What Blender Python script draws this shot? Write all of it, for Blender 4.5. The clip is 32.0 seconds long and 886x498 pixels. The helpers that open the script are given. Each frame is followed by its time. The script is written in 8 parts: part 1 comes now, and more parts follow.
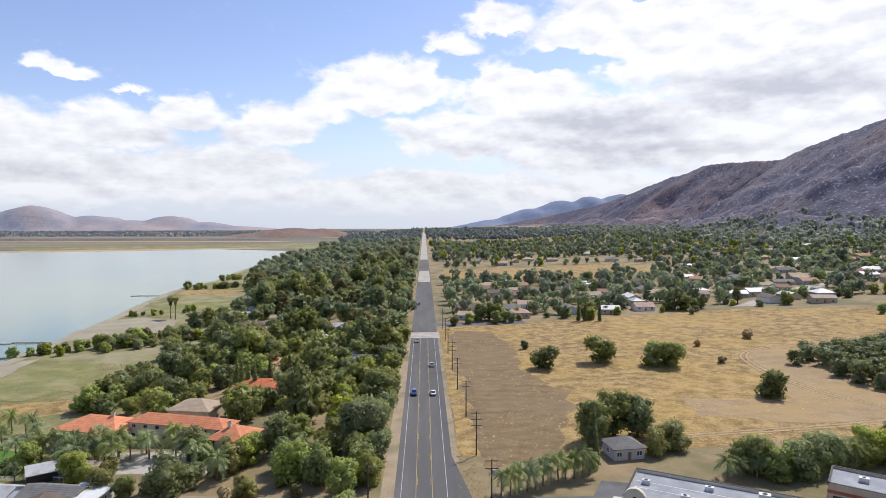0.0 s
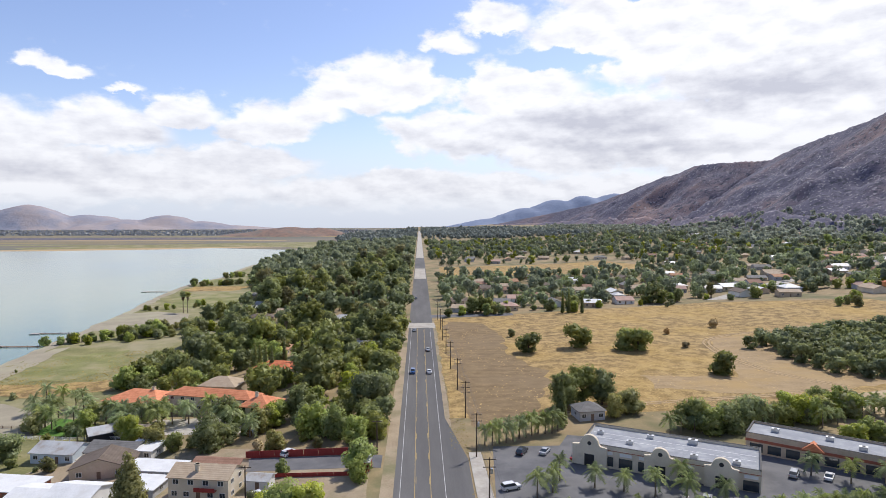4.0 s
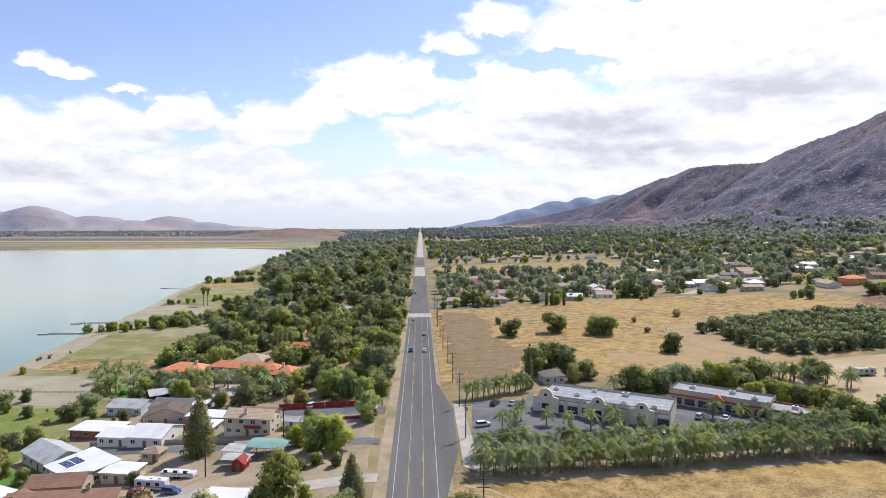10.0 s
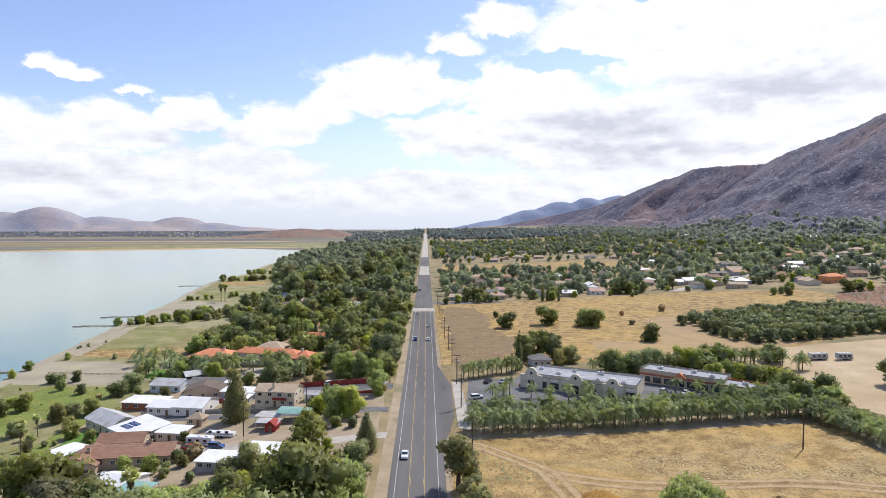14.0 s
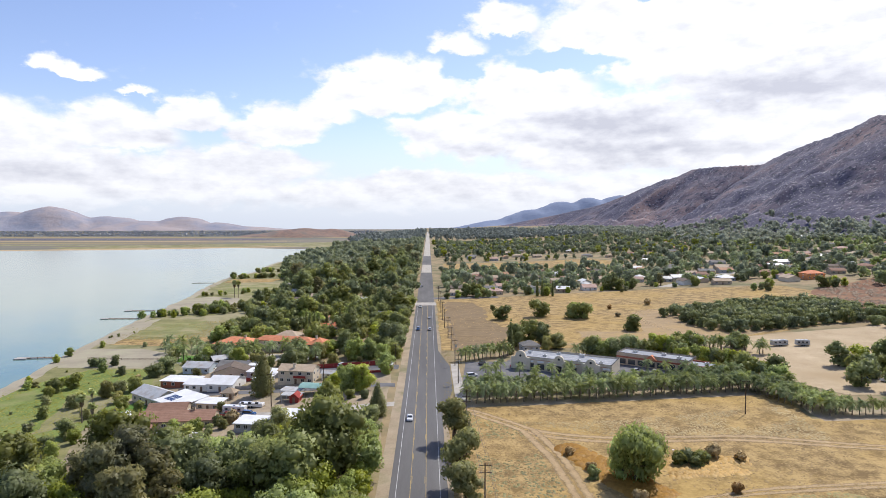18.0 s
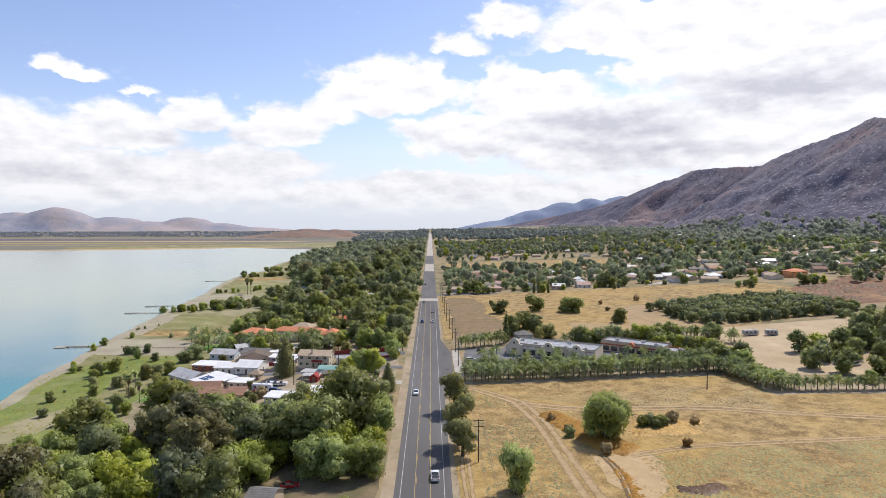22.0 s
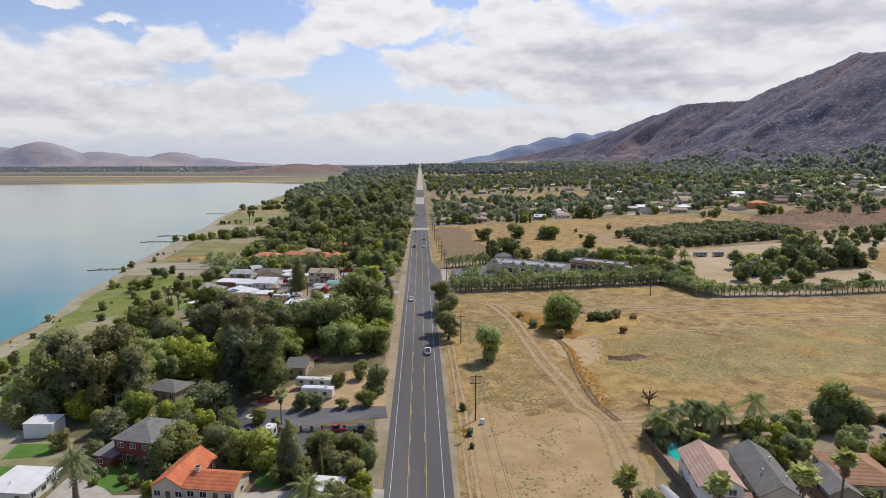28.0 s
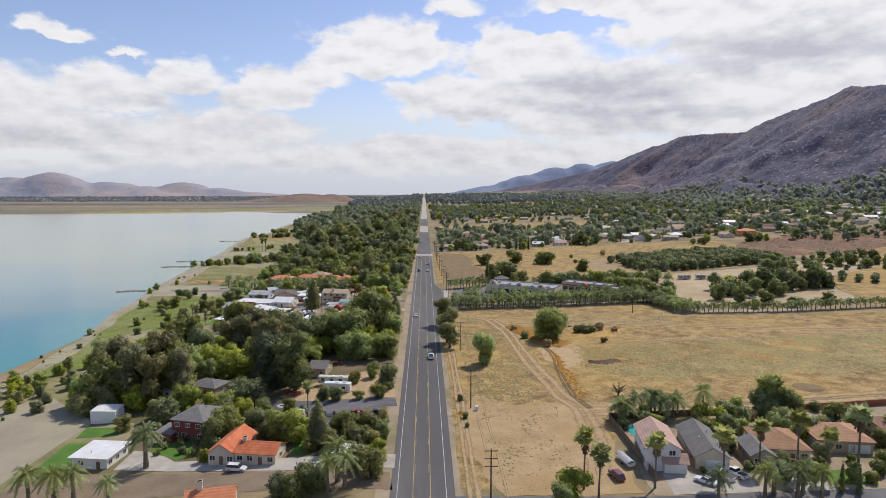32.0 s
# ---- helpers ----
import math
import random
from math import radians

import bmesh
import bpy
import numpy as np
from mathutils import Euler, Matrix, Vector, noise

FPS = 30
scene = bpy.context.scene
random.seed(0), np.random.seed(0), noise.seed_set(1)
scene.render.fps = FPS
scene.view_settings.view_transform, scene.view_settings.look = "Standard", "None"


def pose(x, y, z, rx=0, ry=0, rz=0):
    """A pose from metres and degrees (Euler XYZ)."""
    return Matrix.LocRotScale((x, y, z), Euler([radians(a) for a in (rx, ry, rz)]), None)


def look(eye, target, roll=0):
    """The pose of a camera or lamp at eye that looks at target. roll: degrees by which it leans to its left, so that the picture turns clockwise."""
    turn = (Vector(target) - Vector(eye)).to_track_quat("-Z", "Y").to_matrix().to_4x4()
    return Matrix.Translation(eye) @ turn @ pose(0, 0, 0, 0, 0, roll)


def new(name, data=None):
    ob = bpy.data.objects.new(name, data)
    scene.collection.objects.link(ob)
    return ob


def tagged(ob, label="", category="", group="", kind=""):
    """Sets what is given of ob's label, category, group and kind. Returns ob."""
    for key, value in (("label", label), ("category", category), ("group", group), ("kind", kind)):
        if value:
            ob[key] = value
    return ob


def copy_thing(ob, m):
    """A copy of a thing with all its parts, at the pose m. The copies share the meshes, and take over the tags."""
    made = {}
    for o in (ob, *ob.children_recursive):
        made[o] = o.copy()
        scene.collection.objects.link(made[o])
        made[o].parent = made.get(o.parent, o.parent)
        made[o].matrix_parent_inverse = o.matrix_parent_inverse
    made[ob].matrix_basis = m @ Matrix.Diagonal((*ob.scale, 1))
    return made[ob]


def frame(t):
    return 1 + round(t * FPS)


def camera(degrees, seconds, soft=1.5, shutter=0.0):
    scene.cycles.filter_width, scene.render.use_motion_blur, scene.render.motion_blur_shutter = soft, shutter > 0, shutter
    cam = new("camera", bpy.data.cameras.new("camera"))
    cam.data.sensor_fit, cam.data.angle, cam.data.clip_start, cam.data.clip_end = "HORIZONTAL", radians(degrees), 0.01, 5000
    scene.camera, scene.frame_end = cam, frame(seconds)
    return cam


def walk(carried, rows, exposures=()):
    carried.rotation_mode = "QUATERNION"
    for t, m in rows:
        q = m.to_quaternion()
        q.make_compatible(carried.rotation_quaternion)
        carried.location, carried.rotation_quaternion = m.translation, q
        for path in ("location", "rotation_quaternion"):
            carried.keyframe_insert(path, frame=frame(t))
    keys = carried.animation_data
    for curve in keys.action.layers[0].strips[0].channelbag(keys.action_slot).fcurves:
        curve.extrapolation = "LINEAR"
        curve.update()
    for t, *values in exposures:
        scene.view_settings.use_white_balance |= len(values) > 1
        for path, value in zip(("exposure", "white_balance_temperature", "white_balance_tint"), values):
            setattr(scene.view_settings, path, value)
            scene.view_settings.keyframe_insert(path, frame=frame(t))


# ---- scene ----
# camera: a drone that flies backwards above the road
cam = camera(71.8, 32.0, soft=0.45)
# seconds, x, y, z, yaw, pitch
PATH = [
    (0.0, 1.25, -3.28, 59.96, -1.773, -2.684),
    (0.5, 0.97, -7.27, 60.06, -1.765, -2.699),
    (1.0, 0.75, -11.20, 60.15, -1.772, -2.721),
    (1.5, 0.60, -15.08, 60.23, -1.827, -2.744),
    (2.0, 0.50, -18.93, 60.31, -1.934, -2.766),
    (2.5, 0.45, -22.74, 60.39, -2.054, -2.785),
    (3.0, 0.44, -26.52, 60.46, -2.139, -2.788),
    (3.5, 0.47, -30.29, 60.54, -2.181, -2.777),
    (5.5, 0.88, -45.27, 60.81, -2.249, -2.748),
    (6.0, 1.04, -49.01, 60.87, -2.235, -2.740),
    (6.5, 1.20, -52.75, 60.94, -2.220, -2.726),
    (7.0, 1.38, -56.50, 61.00, -2.213, -2.706),
    (7.5, 1.56, -60.27, 61.07, -2.215, -2.686),
    (8.0, 1.74, -64.04, 61.13, -2.214, -2.677),
    (8.5, 1.92, -67.82, 61.20, -2.194, -2.678),
    (9.0, 2.10, -71.62, 61.26, -2.160, -2.681),
    (9.5, 2.28, -75.42, 61.32, -2.122, -2.687),
    (10.0, 2.45, -79.24, 61.39, -2.082, -2.691),
    (10.5, 2.62, -83.07, 61.45, -2.033, -2.688),
    (11.0, 2.78, -86.92, 61.52, -1.974, -2.673),
    (11.5, 2.92, -90.77, 61.58, -1.901, -2.643),
    (12.0, 3.06, -94.63, 61.64, -1.814, -2.613),
    (12.5, 3.18, -98.49, 61.70, -1.730, -2.594),
    (13.0, 3.29, -102.36, 61.76, -1.664, -2.594),
    (13.5, 3.39, -106.24, 61.82, -1.614, -2.610),
    (14.0, 3.47, -110.12, 61.88, -1.573, -2.631),
    (14.5, 3.54, -114.00, 61.94, -1.545, -2.648),
    (16.5, 3.68, -129.48, 62.14, -1.444, -2.655),
    (17.0, 3.69, -133.33, 62.19, -1.426, -2.654),
    (17.5, 3.68, -137.17, 62.23, -1.397, -2.658),
    (18.0, 3.66, -141.00, 62.27, -1.364, -2.661),
    (18.5, 3.62, -144.81, 62.31, -1.332, -2.656),
    (19.0, 3.58, -148.61, 62.35, -1.299, -2.646),
    (19.5, 3.53, -152.39, 62.38, -1.266, -2.642),
    (20.0, 3.47, -156.15, 62.41, -1.226, -2.646),
    (20.5, 3.40, -159.90, 62.44, -1.178, -2.653),
    (21.0, 3.32, -163.62, 62.46, -1.147, -2.652),
    (21.5, 3.24, -167.33, 62.49, -1.141, -2.639),
    (22.0, 3.16, -171.02, 62.51, -1.145, -2.607),
    (22.5, 3.07, -174.68, 62.52, -1.164, -4.589),
    (23.0, 2.97, -178.34, 62.54, -1.209, -6.057),
    (23.5, 2.88, -181.97, 62.55, -1.263, -7.934),
    (24.0, 2.79, -185.59, 62.56, -1.301, -8.626),
    (24.5, 2.69, -189.20, 62.57, -1.319, -8.616),
    (25.0, 2.60, -192.80, 62.58, -1.332, -8.608),
    (25.5, 2.51, -196.39, 62.60, -1.346, -8.601),
    (27.5, 2.20, -210.76, 62.65, -2.100, -8.652),
    (28.0, 2.14, -214.39, 62.67, -2.105, -8.648),
    (28.5, 2.09, -218.04, 62.69, -2.092, -8.644),
    (29.0, 2.04, -221.72, 62.72, -2.028, -8.655),
    (29.5, 2.00, -225.44, 62.76, -1.913, -5.941),
    (30.0, 1.97, -229.21, 62.81, -1.798, -4.129),
    (30.5, 1.95, -233.04, 62.86, -1.719, -2.063),
    (31.0, 1.94, -236.94, 62.93, -1.689, -3.067),
    (31.5, 1.93, -240.92, 63.00, -1.705, -4.733),
    (32.0, 1.94, -244.99, 63.09, -1.736, -5.882),
]
EXPOSURES = [(t, e, 6350 if t < 21 else 6500, 10) for t, e in ((0, -0.06), (6, -0.06), (9, 0.06), (12, 0.10), (20, 0.05), (22, 0.0), (24, -0.33), (29, -0.33), (30.5, -0.25), (32, -0.3))]
walk(cam, [(t, pose(x, y, z, 90 + p, 0, w)) for t, x, y, z, w, p in PATH], EXPOSURES)

# ---- light: high sun ahead to the right, broken cumulus ----
SUN_AZ, SUN_EL = radians(44), radians(52)
sun_data = bpy.data.lights.new("sun", "SUN")
sun_data.energy, sun_data.angle, sun_data.color = 4.6, radians(0.55), (1.0, 0.94, 0.85)
sun = new("sun", sun_data)
sun_way = Vector((math.sin(SUN_AZ) * math.cos(SUN_EL), math.cos(SUN_AZ) * math.cos(SUN_EL), math.sin(SUN_EL)))
sun.matrix_world = look(sun_way * 300, (0, 0, 0))

# heaped clouds with flat bases: azimuth, elevation, half width, half height (radians), density
HEAPS = (
    (-0.545, 0.212, 0.055, 0.026, 0.95), (-0.505, 0.206, 0.050, 0.022, 0.95), (-0.435, 0.184, 0.042, 0.014, 0.75), (-0.365, 0.152, 0.085, 0.040, 1.1), (-0.47, 0.122, 0.13, 0.066, 1.2), (-0.62, 0.105, 0.17, 0.085, 1.2),
    (-0.235, 0.140, 0.110, 0.062, 1.15), (-0.175, 0.165, 0.085, 0.044, 1.0), (-0.085, 0.196, 0.120, 0.080, 1.2), (-0.02, 0.205, 0.10, 0.07, 1.1), (0.05, 0.268, 0.065, 0.036, 0.95), (0.12, 0.30, 0.09, 0.035, 1.0),
    (-0.01, 0.066, 0.14, 0.032, 1.0), (-0.30, 0.080, 0.19, 0.052, 1.2),
)
# layered banks
BANKS = (
    (0.37, 0.285, 0.26, 0.105, 1.4), (0.58, 0.26, 0.34, 0.15, 1.5), (0.15, 0.205, 0.16, 0.062, 1.2), (0.06, 0.138, 0.18, 0.050, 1.2), (0.28, 0.135, 0.30, 0.085, 1.4),
    (0.55, 0.13, 0.36, 0.095, 1.4), (-0.47, 0.060, 0.36, 0.055, 1.2), (0.10, 0.045, 0.60, 0.042, 1.1), (1.35, 0.35, 0.5, 0.22, 1.0), (2.2, 0.4, 0.5, 0.16, 0.9),
    (-1.5, 0.3, 0.4, 0.1, 0.9), (3.0, 0.25, 0.5, 0.12, 0.9), (-2.3, 0.5, 0.4, 0.15, 0.9),
)
# clear gaps in the banks, and thick grey undersides
GAPS = ((0.24, 0.250, 0.11, 0.020, 0.9), (0.335, 0.330, 0.045, 0.022, 0.8), (0.05, 0.236, 0.04, 0.02, 0.6), (-0.12, 0.115, 0.10, 0.035, 0.6))
GREYS = ((0.27, 0.148, 0.20, 0.044, 1.25), (0.53, 0.188, 0.22, 0.046, 1.3), (0.36, 0.105, 0.22, 0.026, 0.8), (0.12, 0.120, 0.12, 0.018, 0.6), (-0.58, 0.085, 0.24, 0.024, 0.3), (-0.40, 0.120, 0.14, 0.014, 0.35), (0.70, 0.26, 0.16, 0.03, 0.6))


def wire(tree, kind, **inputs):
    """A node with the given settings; numbers name inputs as _0, _1."""
    n = tree.nodes.new(kind)
    for key, v in inputs.items():
        if key[0] == "_":
            sock = n.inputs[int(key[1:])]
            if isinstance(v, bpy.types.NodeSocket):
                tree.links.new(v, sock)
            else:
                sock.default_value = v
        else:
            setattr(n, key, v)
    return n


def math_node(tree, op, a, b=0.0, clamp=False):
    return wire(tree, "ShaderNodeMath", operation=op, use_clamp=clamp, _0=a, _1=b).outputs[0]


world = bpy.data.worlds.new("sky")
scene.world = world
world.use_nodes = True
wt = world.node_tree
wt.nodes.clear()
sky = wire(wt, "ShaderNodeTexSky", sky_type="NISHITA", sun_disc=False, sun_elevation=SUN_EL, sun_rotation=SUN_AZ, air_density=1.0, dust_density=0.6, ozone_density=1.5)
coord = wire(wt, "ShaderNodeTexCoord").outputs["Generated"]
sep = wire(wt, "ShaderNodeSeparateXYZ", _0=coord)
az = math_node(wt, "ARCTAN2", sep.outputs[0], sep.outputs[1])
el = math_node(wt, "ARCSINE", sep.outputs[2])
flat = wire(wt, "ShaderNodeCombineXYZ", _0=az, _1=el, _2=0.0).outputs[0]
def sky_noise(at, scale, detail, rough, tall):
    return wire(wt, "ShaderNodeTexNoise", _0=wire(wt, "ShaderNodeMapping", _0=at, _3=(1, tall, 1)).outputs[0], _2=scale, _3=detail, _4=rough)


def blobs(at, spots, flat_base):
    """The densest of soft ellipses about the given bearings."""
    total = None
    for ca, ce, hw, hh, dens in spots:
        d = wire(wt, "ShaderNodeVectorMath", operation="SUBTRACT", _0=at, _1=(ca, ce, 0)).outputs[0]
        d = wire(wt, "ShaderNodeVectorMath", operation="MULTIPLY", _0=d, _1=(1 / hw, 1 / hh, 0)).outputs[0]
        if flat_base:
            q = wire(wt, "ShaderNodeSeparateXYZ", _0=d)
            up = math_node(wt, "MAXIMUM", q.outputs[1], math_node(wt, "MULTIPLY", q.outputs[1], -2.2))
            d = wire(wt, "ShaderNodeCombineXYZ", _0=q.outputs[0], _1=up, _2=0.0).outputs[0]
        r = wire(wt, "ShaderNodeVectorMath", operation="LENGTH", _0=d).outputs[1]
        v = math_node(wt, "MULTIPLY_ADD", r, -dens)
        v.node.inputs[2].default_value = dens
        v = math_node(wt, "MAXIMUM", v, 0.0)
        total = v if total is None else wire(wt, "ShaderNodeMath", operation="SMOOTH_MAX", _0=total, _1=v, _2=0.12).outputs[0]
    return total


n_big = sky_noise(flat, 9.0, 8.0, 0.6, 1.8)
n_fine = sky_noise(flat, 22.0, 8.0, 0.56, 1.6)
n_soft = sky_noise(flat, 19.0, 5.0, 0.55, 2.2)
lifted = wire(wt, "ShaderNodeVectorMath", operation="ADD", _0=flat, _1=(0.008, 0.016, 0)).outputs[0]
n_above = sky_noise(lifted, 19.0, 5.0, 0.55, 2.2)
n_streak = sky_noise(flat, 4.5, 4.0, 0.5, 6.0)
warp = wire(wt, "ShaderNodeVectorMath", operation="MULTIPLY_ADD", _0=n_big.outputs["Color"], _1=(0.07, 0.045, 0), _2=flat).outputs[0]
warp = wire(wt, "ShaderNodeVectorMath", operation="SUBTRACT", _0=warp, _1=(0.035, 0.0225, 0)).outputs[0]
warp = wire(wt, "ShaderNodeVectorMath", operation="MULTIPLY_ADD", _0=n_fine.outputs["Color"], _1=(0.060, 0.040, 0), _2=warp).outputs[0]
warp = wire(wt, "ShaderNodeVectorMath", operation="SUBTRACT", _0=warp, _1=(0.03, 0.02, 0)).outputs[0]
heaps = blobs(warp, HEAPS, True)
banks = blobs(warp, BANKS, False)
dense = wire(wt, "ShaderNodeMath", operation="SMOOTH_MAX", _0=heaps, _1=banks, _2=0.15).outputs[0]
dense = math_node(wt, "SUBTRACT", dense, blobs(warp, GAPS, False))
rough_edge = math_node(wt, "ADD", math_node(wt, "MULTIPLY", n_big.outputs[0], 0.6), math_node(wt, "MULTIPLY", n_fine.outputs[0], 0.5))
shape = math_node(wt, "ADD", dense, math_node(wt, "SUBTRACT", rough_edge, 0.55))
cover = wire(wt, "ShaderNodeMapRange", interpolation_type="SMOOTHSTEP", _0=shape, _1=0.12, _2=0.46).outputs[0]
# the sun stands above: billows shade below, thick layers have grey undersides
relief = math_node(wt, "SUBTRACT", n_soft.outputs[0], n_above.outputs[0])
grey = math_node(wt, "MULTIPLY", blobs(warp, GREYS, False), wire(wt, "ShaderNodeMapRange", _0=n_streak.outputs[0], _1=0.30, _2=0.62, _3=0.5, _4=1.05).outputs[0])
low_layer = wire(wt, "ShaderNodeMapRange", interpolation_type="SMOOTHSTEP", _0=el, _1=0.20, _2=0.10, _3=0.0, _4=0.34).outputs[0]
grey = math_node(wt, "ADD", grey, math_node(wt, "MULTIPLY", low_layer, wire(wt, "ShaderNodeMapRange", _0=n_streak.outputs[0], _1=0.40, _2=0.66).outputs[0]))
lit = math_node(wt, "ADD", math_node(wt, "MULTIPLY", relief, 1.3), math_node(wt, "SUBTRACT", 0.95, math_node(wt, "MULTIPLY", grey, 0.85)), True)
cloud = wire(wt, "ShaderNodeMix", data_type="RGBA", _0=lit, _6=(0.66, 0.67, 0.76, 1), _7=(1.08, 1.08, 1.12, 1)).outputs[2]
low_air = wire(wt, "ShaderNodeMapRange", interpolation_type="SMOOTHSTEP", _0=el, _1=0.03, _2=0.20, _3=0.89, _4=1.0).outputs[0]
cloud = wire(wt, "ShaderNodeVectorMath", operation="SCALE", _0=cloud, _3=low_air).outputs[0]
haze = wire(wt, "ShaderNodeMapRange", interpolation_type="SMOOTHSTEP", _0=el, _1=0.0, _2=0.18, _3=0.80, _4=0.0).outputs[0]
sky_rgb = wire(wt, "ShaderNodeVectorMath", operation="MULTIPLY", _0=sky.outputs[0], _1=(0.165, 0.152, 0.168)).outputs[0]
sky_rgb = wire(wt, "ShaderNodeMix", data_type="RGBA", _0=haze, _6=sky_rgb, _7=(0.68, 0.77, 0.92, 1)).outputs[2]
veil = wire(wt, "ShaderNodeMapRange", interpolation_type="SMOOTHSTEP", _0=el, _1=0.0, _2=0.05, _3=0.25, _4=1.0).outputs[0]
mixed = wire(wt, "ShaderNodeMix", data_type="RGBA", _0=math_node(wt, "MULTIPLY", cover, veil), _6=sky_rgb, _7=cloud).outputs[2]
back = wire(wt, "ShaderNodeBackground", _0=mixed, _1=1.0)
wt.links.new(back.outputs[0], wire(wt, "ShaderNodeOutputWorld").inputs[0])

# ---- materials ----
MATS = {}


def surf(name, a, b, scale=0.5, fine=6.0, rough=0.85, bump=0.3, metal=0.0, vary=0.0, c=None, cs=0.05, cw=0.5, spec=0.3, stretch=(1, 1, 1), bump_dist=0.05, hard=0.14, cmix=1.0):
    """A weathered surface: colours a and b mixed by coarse and fine noise, c in large stains, vary by object."""
    m = bpy.data.materials.new(name)
    m.use_nodes = True
    t = m.node_tree
    bsdf = t.nodes["Principled BSDF"]
    pos = wire(t, "ShaderNodeNewGeometry").outputs["Position"]
    pos = wire(t, "ShaderNodeMapping", _0=pos, _3=stretch).outputs[0]
    n1 = wire(t, "ShaderNodeTexNoise", _0=pos, _2=scale, _3=5.0, _4=0.6)
    n2 = wire(t, "ShaderNodeTexNoise", _0=pos, _2=fine, _3=4.0, _4=0.65)
    f = math_node(t, "ADD", math_node(t, "MULTIPLY", n1.outputs[0], 0.6), math_node(t, "MULTIPLY", n2.outputs[0], 0.4))
    f = wire(t, "ShaderNodeMapRange", _0=f, _1=0.5 - hard, _2=0.5 + hard).outputs[0]
    col = wire(t, "ShaderNodeMix", data_type="RGBA", _0=f, _6=(*a, 1), _7=(*b, 1)).outputs[2]
    if c:
        n3 = wire(t, "ShaderNodeTexNoise", _0=pos, _2=cs, _3=6.0, _4=0.62)
        k = wire(t, "ShaderNodeMapRange", interpolation_type="SMOOTHSTEP", _0=n3.outputs[0], _1=1 - cw - 0.14, _2=1 - cw + 0.14, _4=cmix).outputs[0]
        col = wire(t, "ShaderNodeMix", data_type="RGBA", _0=k, _6=col, _7=(*c, 1)).outputs[2]
    if vary:
        rnd = wire(t, "ShaderNodeObjectInfo").outputs["Random"]
        k = wire(t, "ShaderNodeMapRange", _0=rnd, _3=1 - vary, _4=1 + vary).outputs[0]
        col = wire(t, "ShaderNodeVectorMath", operation="SCALE", _0=col, _3=k).outputs[0]
    t.links.new(col, bsdf.inputs["Base Color"])
    bsdf.inputs["Roughness"].default_value = rough
    bsdf.inputs["Metallic"].default_value = metal
    bsdf.inputs["Specular IOR Level"].default_value = spec
    if bump:
        t.links.new(wire(t, "ShaderNodeBump", _0=bump, _1=bump_dist, _3=n2.outputs[0]).outputs[0], bsdf.inputs["Normal"])
    MATS[name] = m
    return m


def boulders(m, scale, level, rgb):
    """Scattered pale rocks among the brush."""
    t = m.node_tree
    n = wire(t, "ShaderNodeTexNoise", _0=wire(t, "ShaderNodeNewGeometry").outputs["Position"], _2=scale, _3=2.5)
    k = wire(t, "ShaderNodeMapRange", _0=n.outputs[0], _1=level, _2=level + 0.05).outputs[0]
    b = t.nodes["Principled BSDF"].inputs["Base Color"]
    t.links.new(wire(t, "ShaderNodeMix", data_type="RGBA", _0=k, _6=b.links[0].from_socket, _7=(*rgb, 1)).outputs[2], b)


def leafy(name, dark, light, sheen=0.38):
    """Leaves: each clump of its own tone, each tree of its own hue, with some light coming through."""
    m = bpy.data.materials.new(name)
    m.use_nodes = True
    t = m.node_tree
    t.nodes.clear()
    isl = wire(t, "ShaderNodeNewGeometry").outputs["Random Per Island"]
    rnd = wire(t, "ShaderNodeObjectInfo").outputs["Random"]
    pos = wire(t, "ShaderNodeNewGeometry").outputs["Position"]
    n = wire(t, "ShaderNodeTexNoise", _0=pos, _2=0.35, _3=3.0)
    n2 = wire(t, "ShaderNodeTexNoise", _0=pos, _2=0.07, _3=2.0)
    f = math_node(t, "ADD", math_node(t, "MULTIPLY", isl, 0.5), math_node(t, "MULTIPLY", n.outputs[0], 0.35))
    f = math_node(t, "ADD", f, wire(t, "ShaderNodeMapRange", _0=n2.outputs[0], _1=0.3, _2=0.7, _3=-0.2, _4=0.35).outputs[0], True)
    col = wire(t, "ShaderNodeMix", data_type="RGBA", _0=f, _6=(*dark, 1), _7=(*light, 1)).outputs[2]
    hsv = wire(t, "ShaderNodeHueSaturation", _0=wire(t, "ShaderNodeMapRange", _0=rnd, _3=0.485, _4=0.515).outputs[0],
               _1=wire(t, "ShaderNodeMapRange", _0=rnd, _1=1.0, _2=0.0, _3=0.8, _4=1.15).outputs[0],
               _2=wire(t, "ShaderNodeMapRange", _0=math_node(t, "FRACT", math_node(t, "MULTIPLY", rnd, 7.31)), _3=0.75, _4=1.25).outputs[0], _4=col)
    dif = wire(t, "ShaderNodeBsdfDiffuse", _0=hsv.outputs[0])
    tra = wire(t, "ShaderNodeBsdfTranslucent", _0=hsv.outputs[0])
    glo = wire(t, "ShaderNodeBsdfGlossy", _0=(0.9, 0.95, 0.9, 1), _1=0.5)
    mix = wire(t, "ShaderNodeMixShader", _0=sheen, _1=dif.outputs[0], _2=tra.outputs[0])
    mix = wire(t, "ShaderNodeMixShader", _0=0.02, _1=mix.outputs[0], _2=glo.outputs[0])
    t.links.new(mix.outputs[0], wire(t, "ShaderNodeOutputMaterial").inputs[0])
    MATS[name] = m
    return m


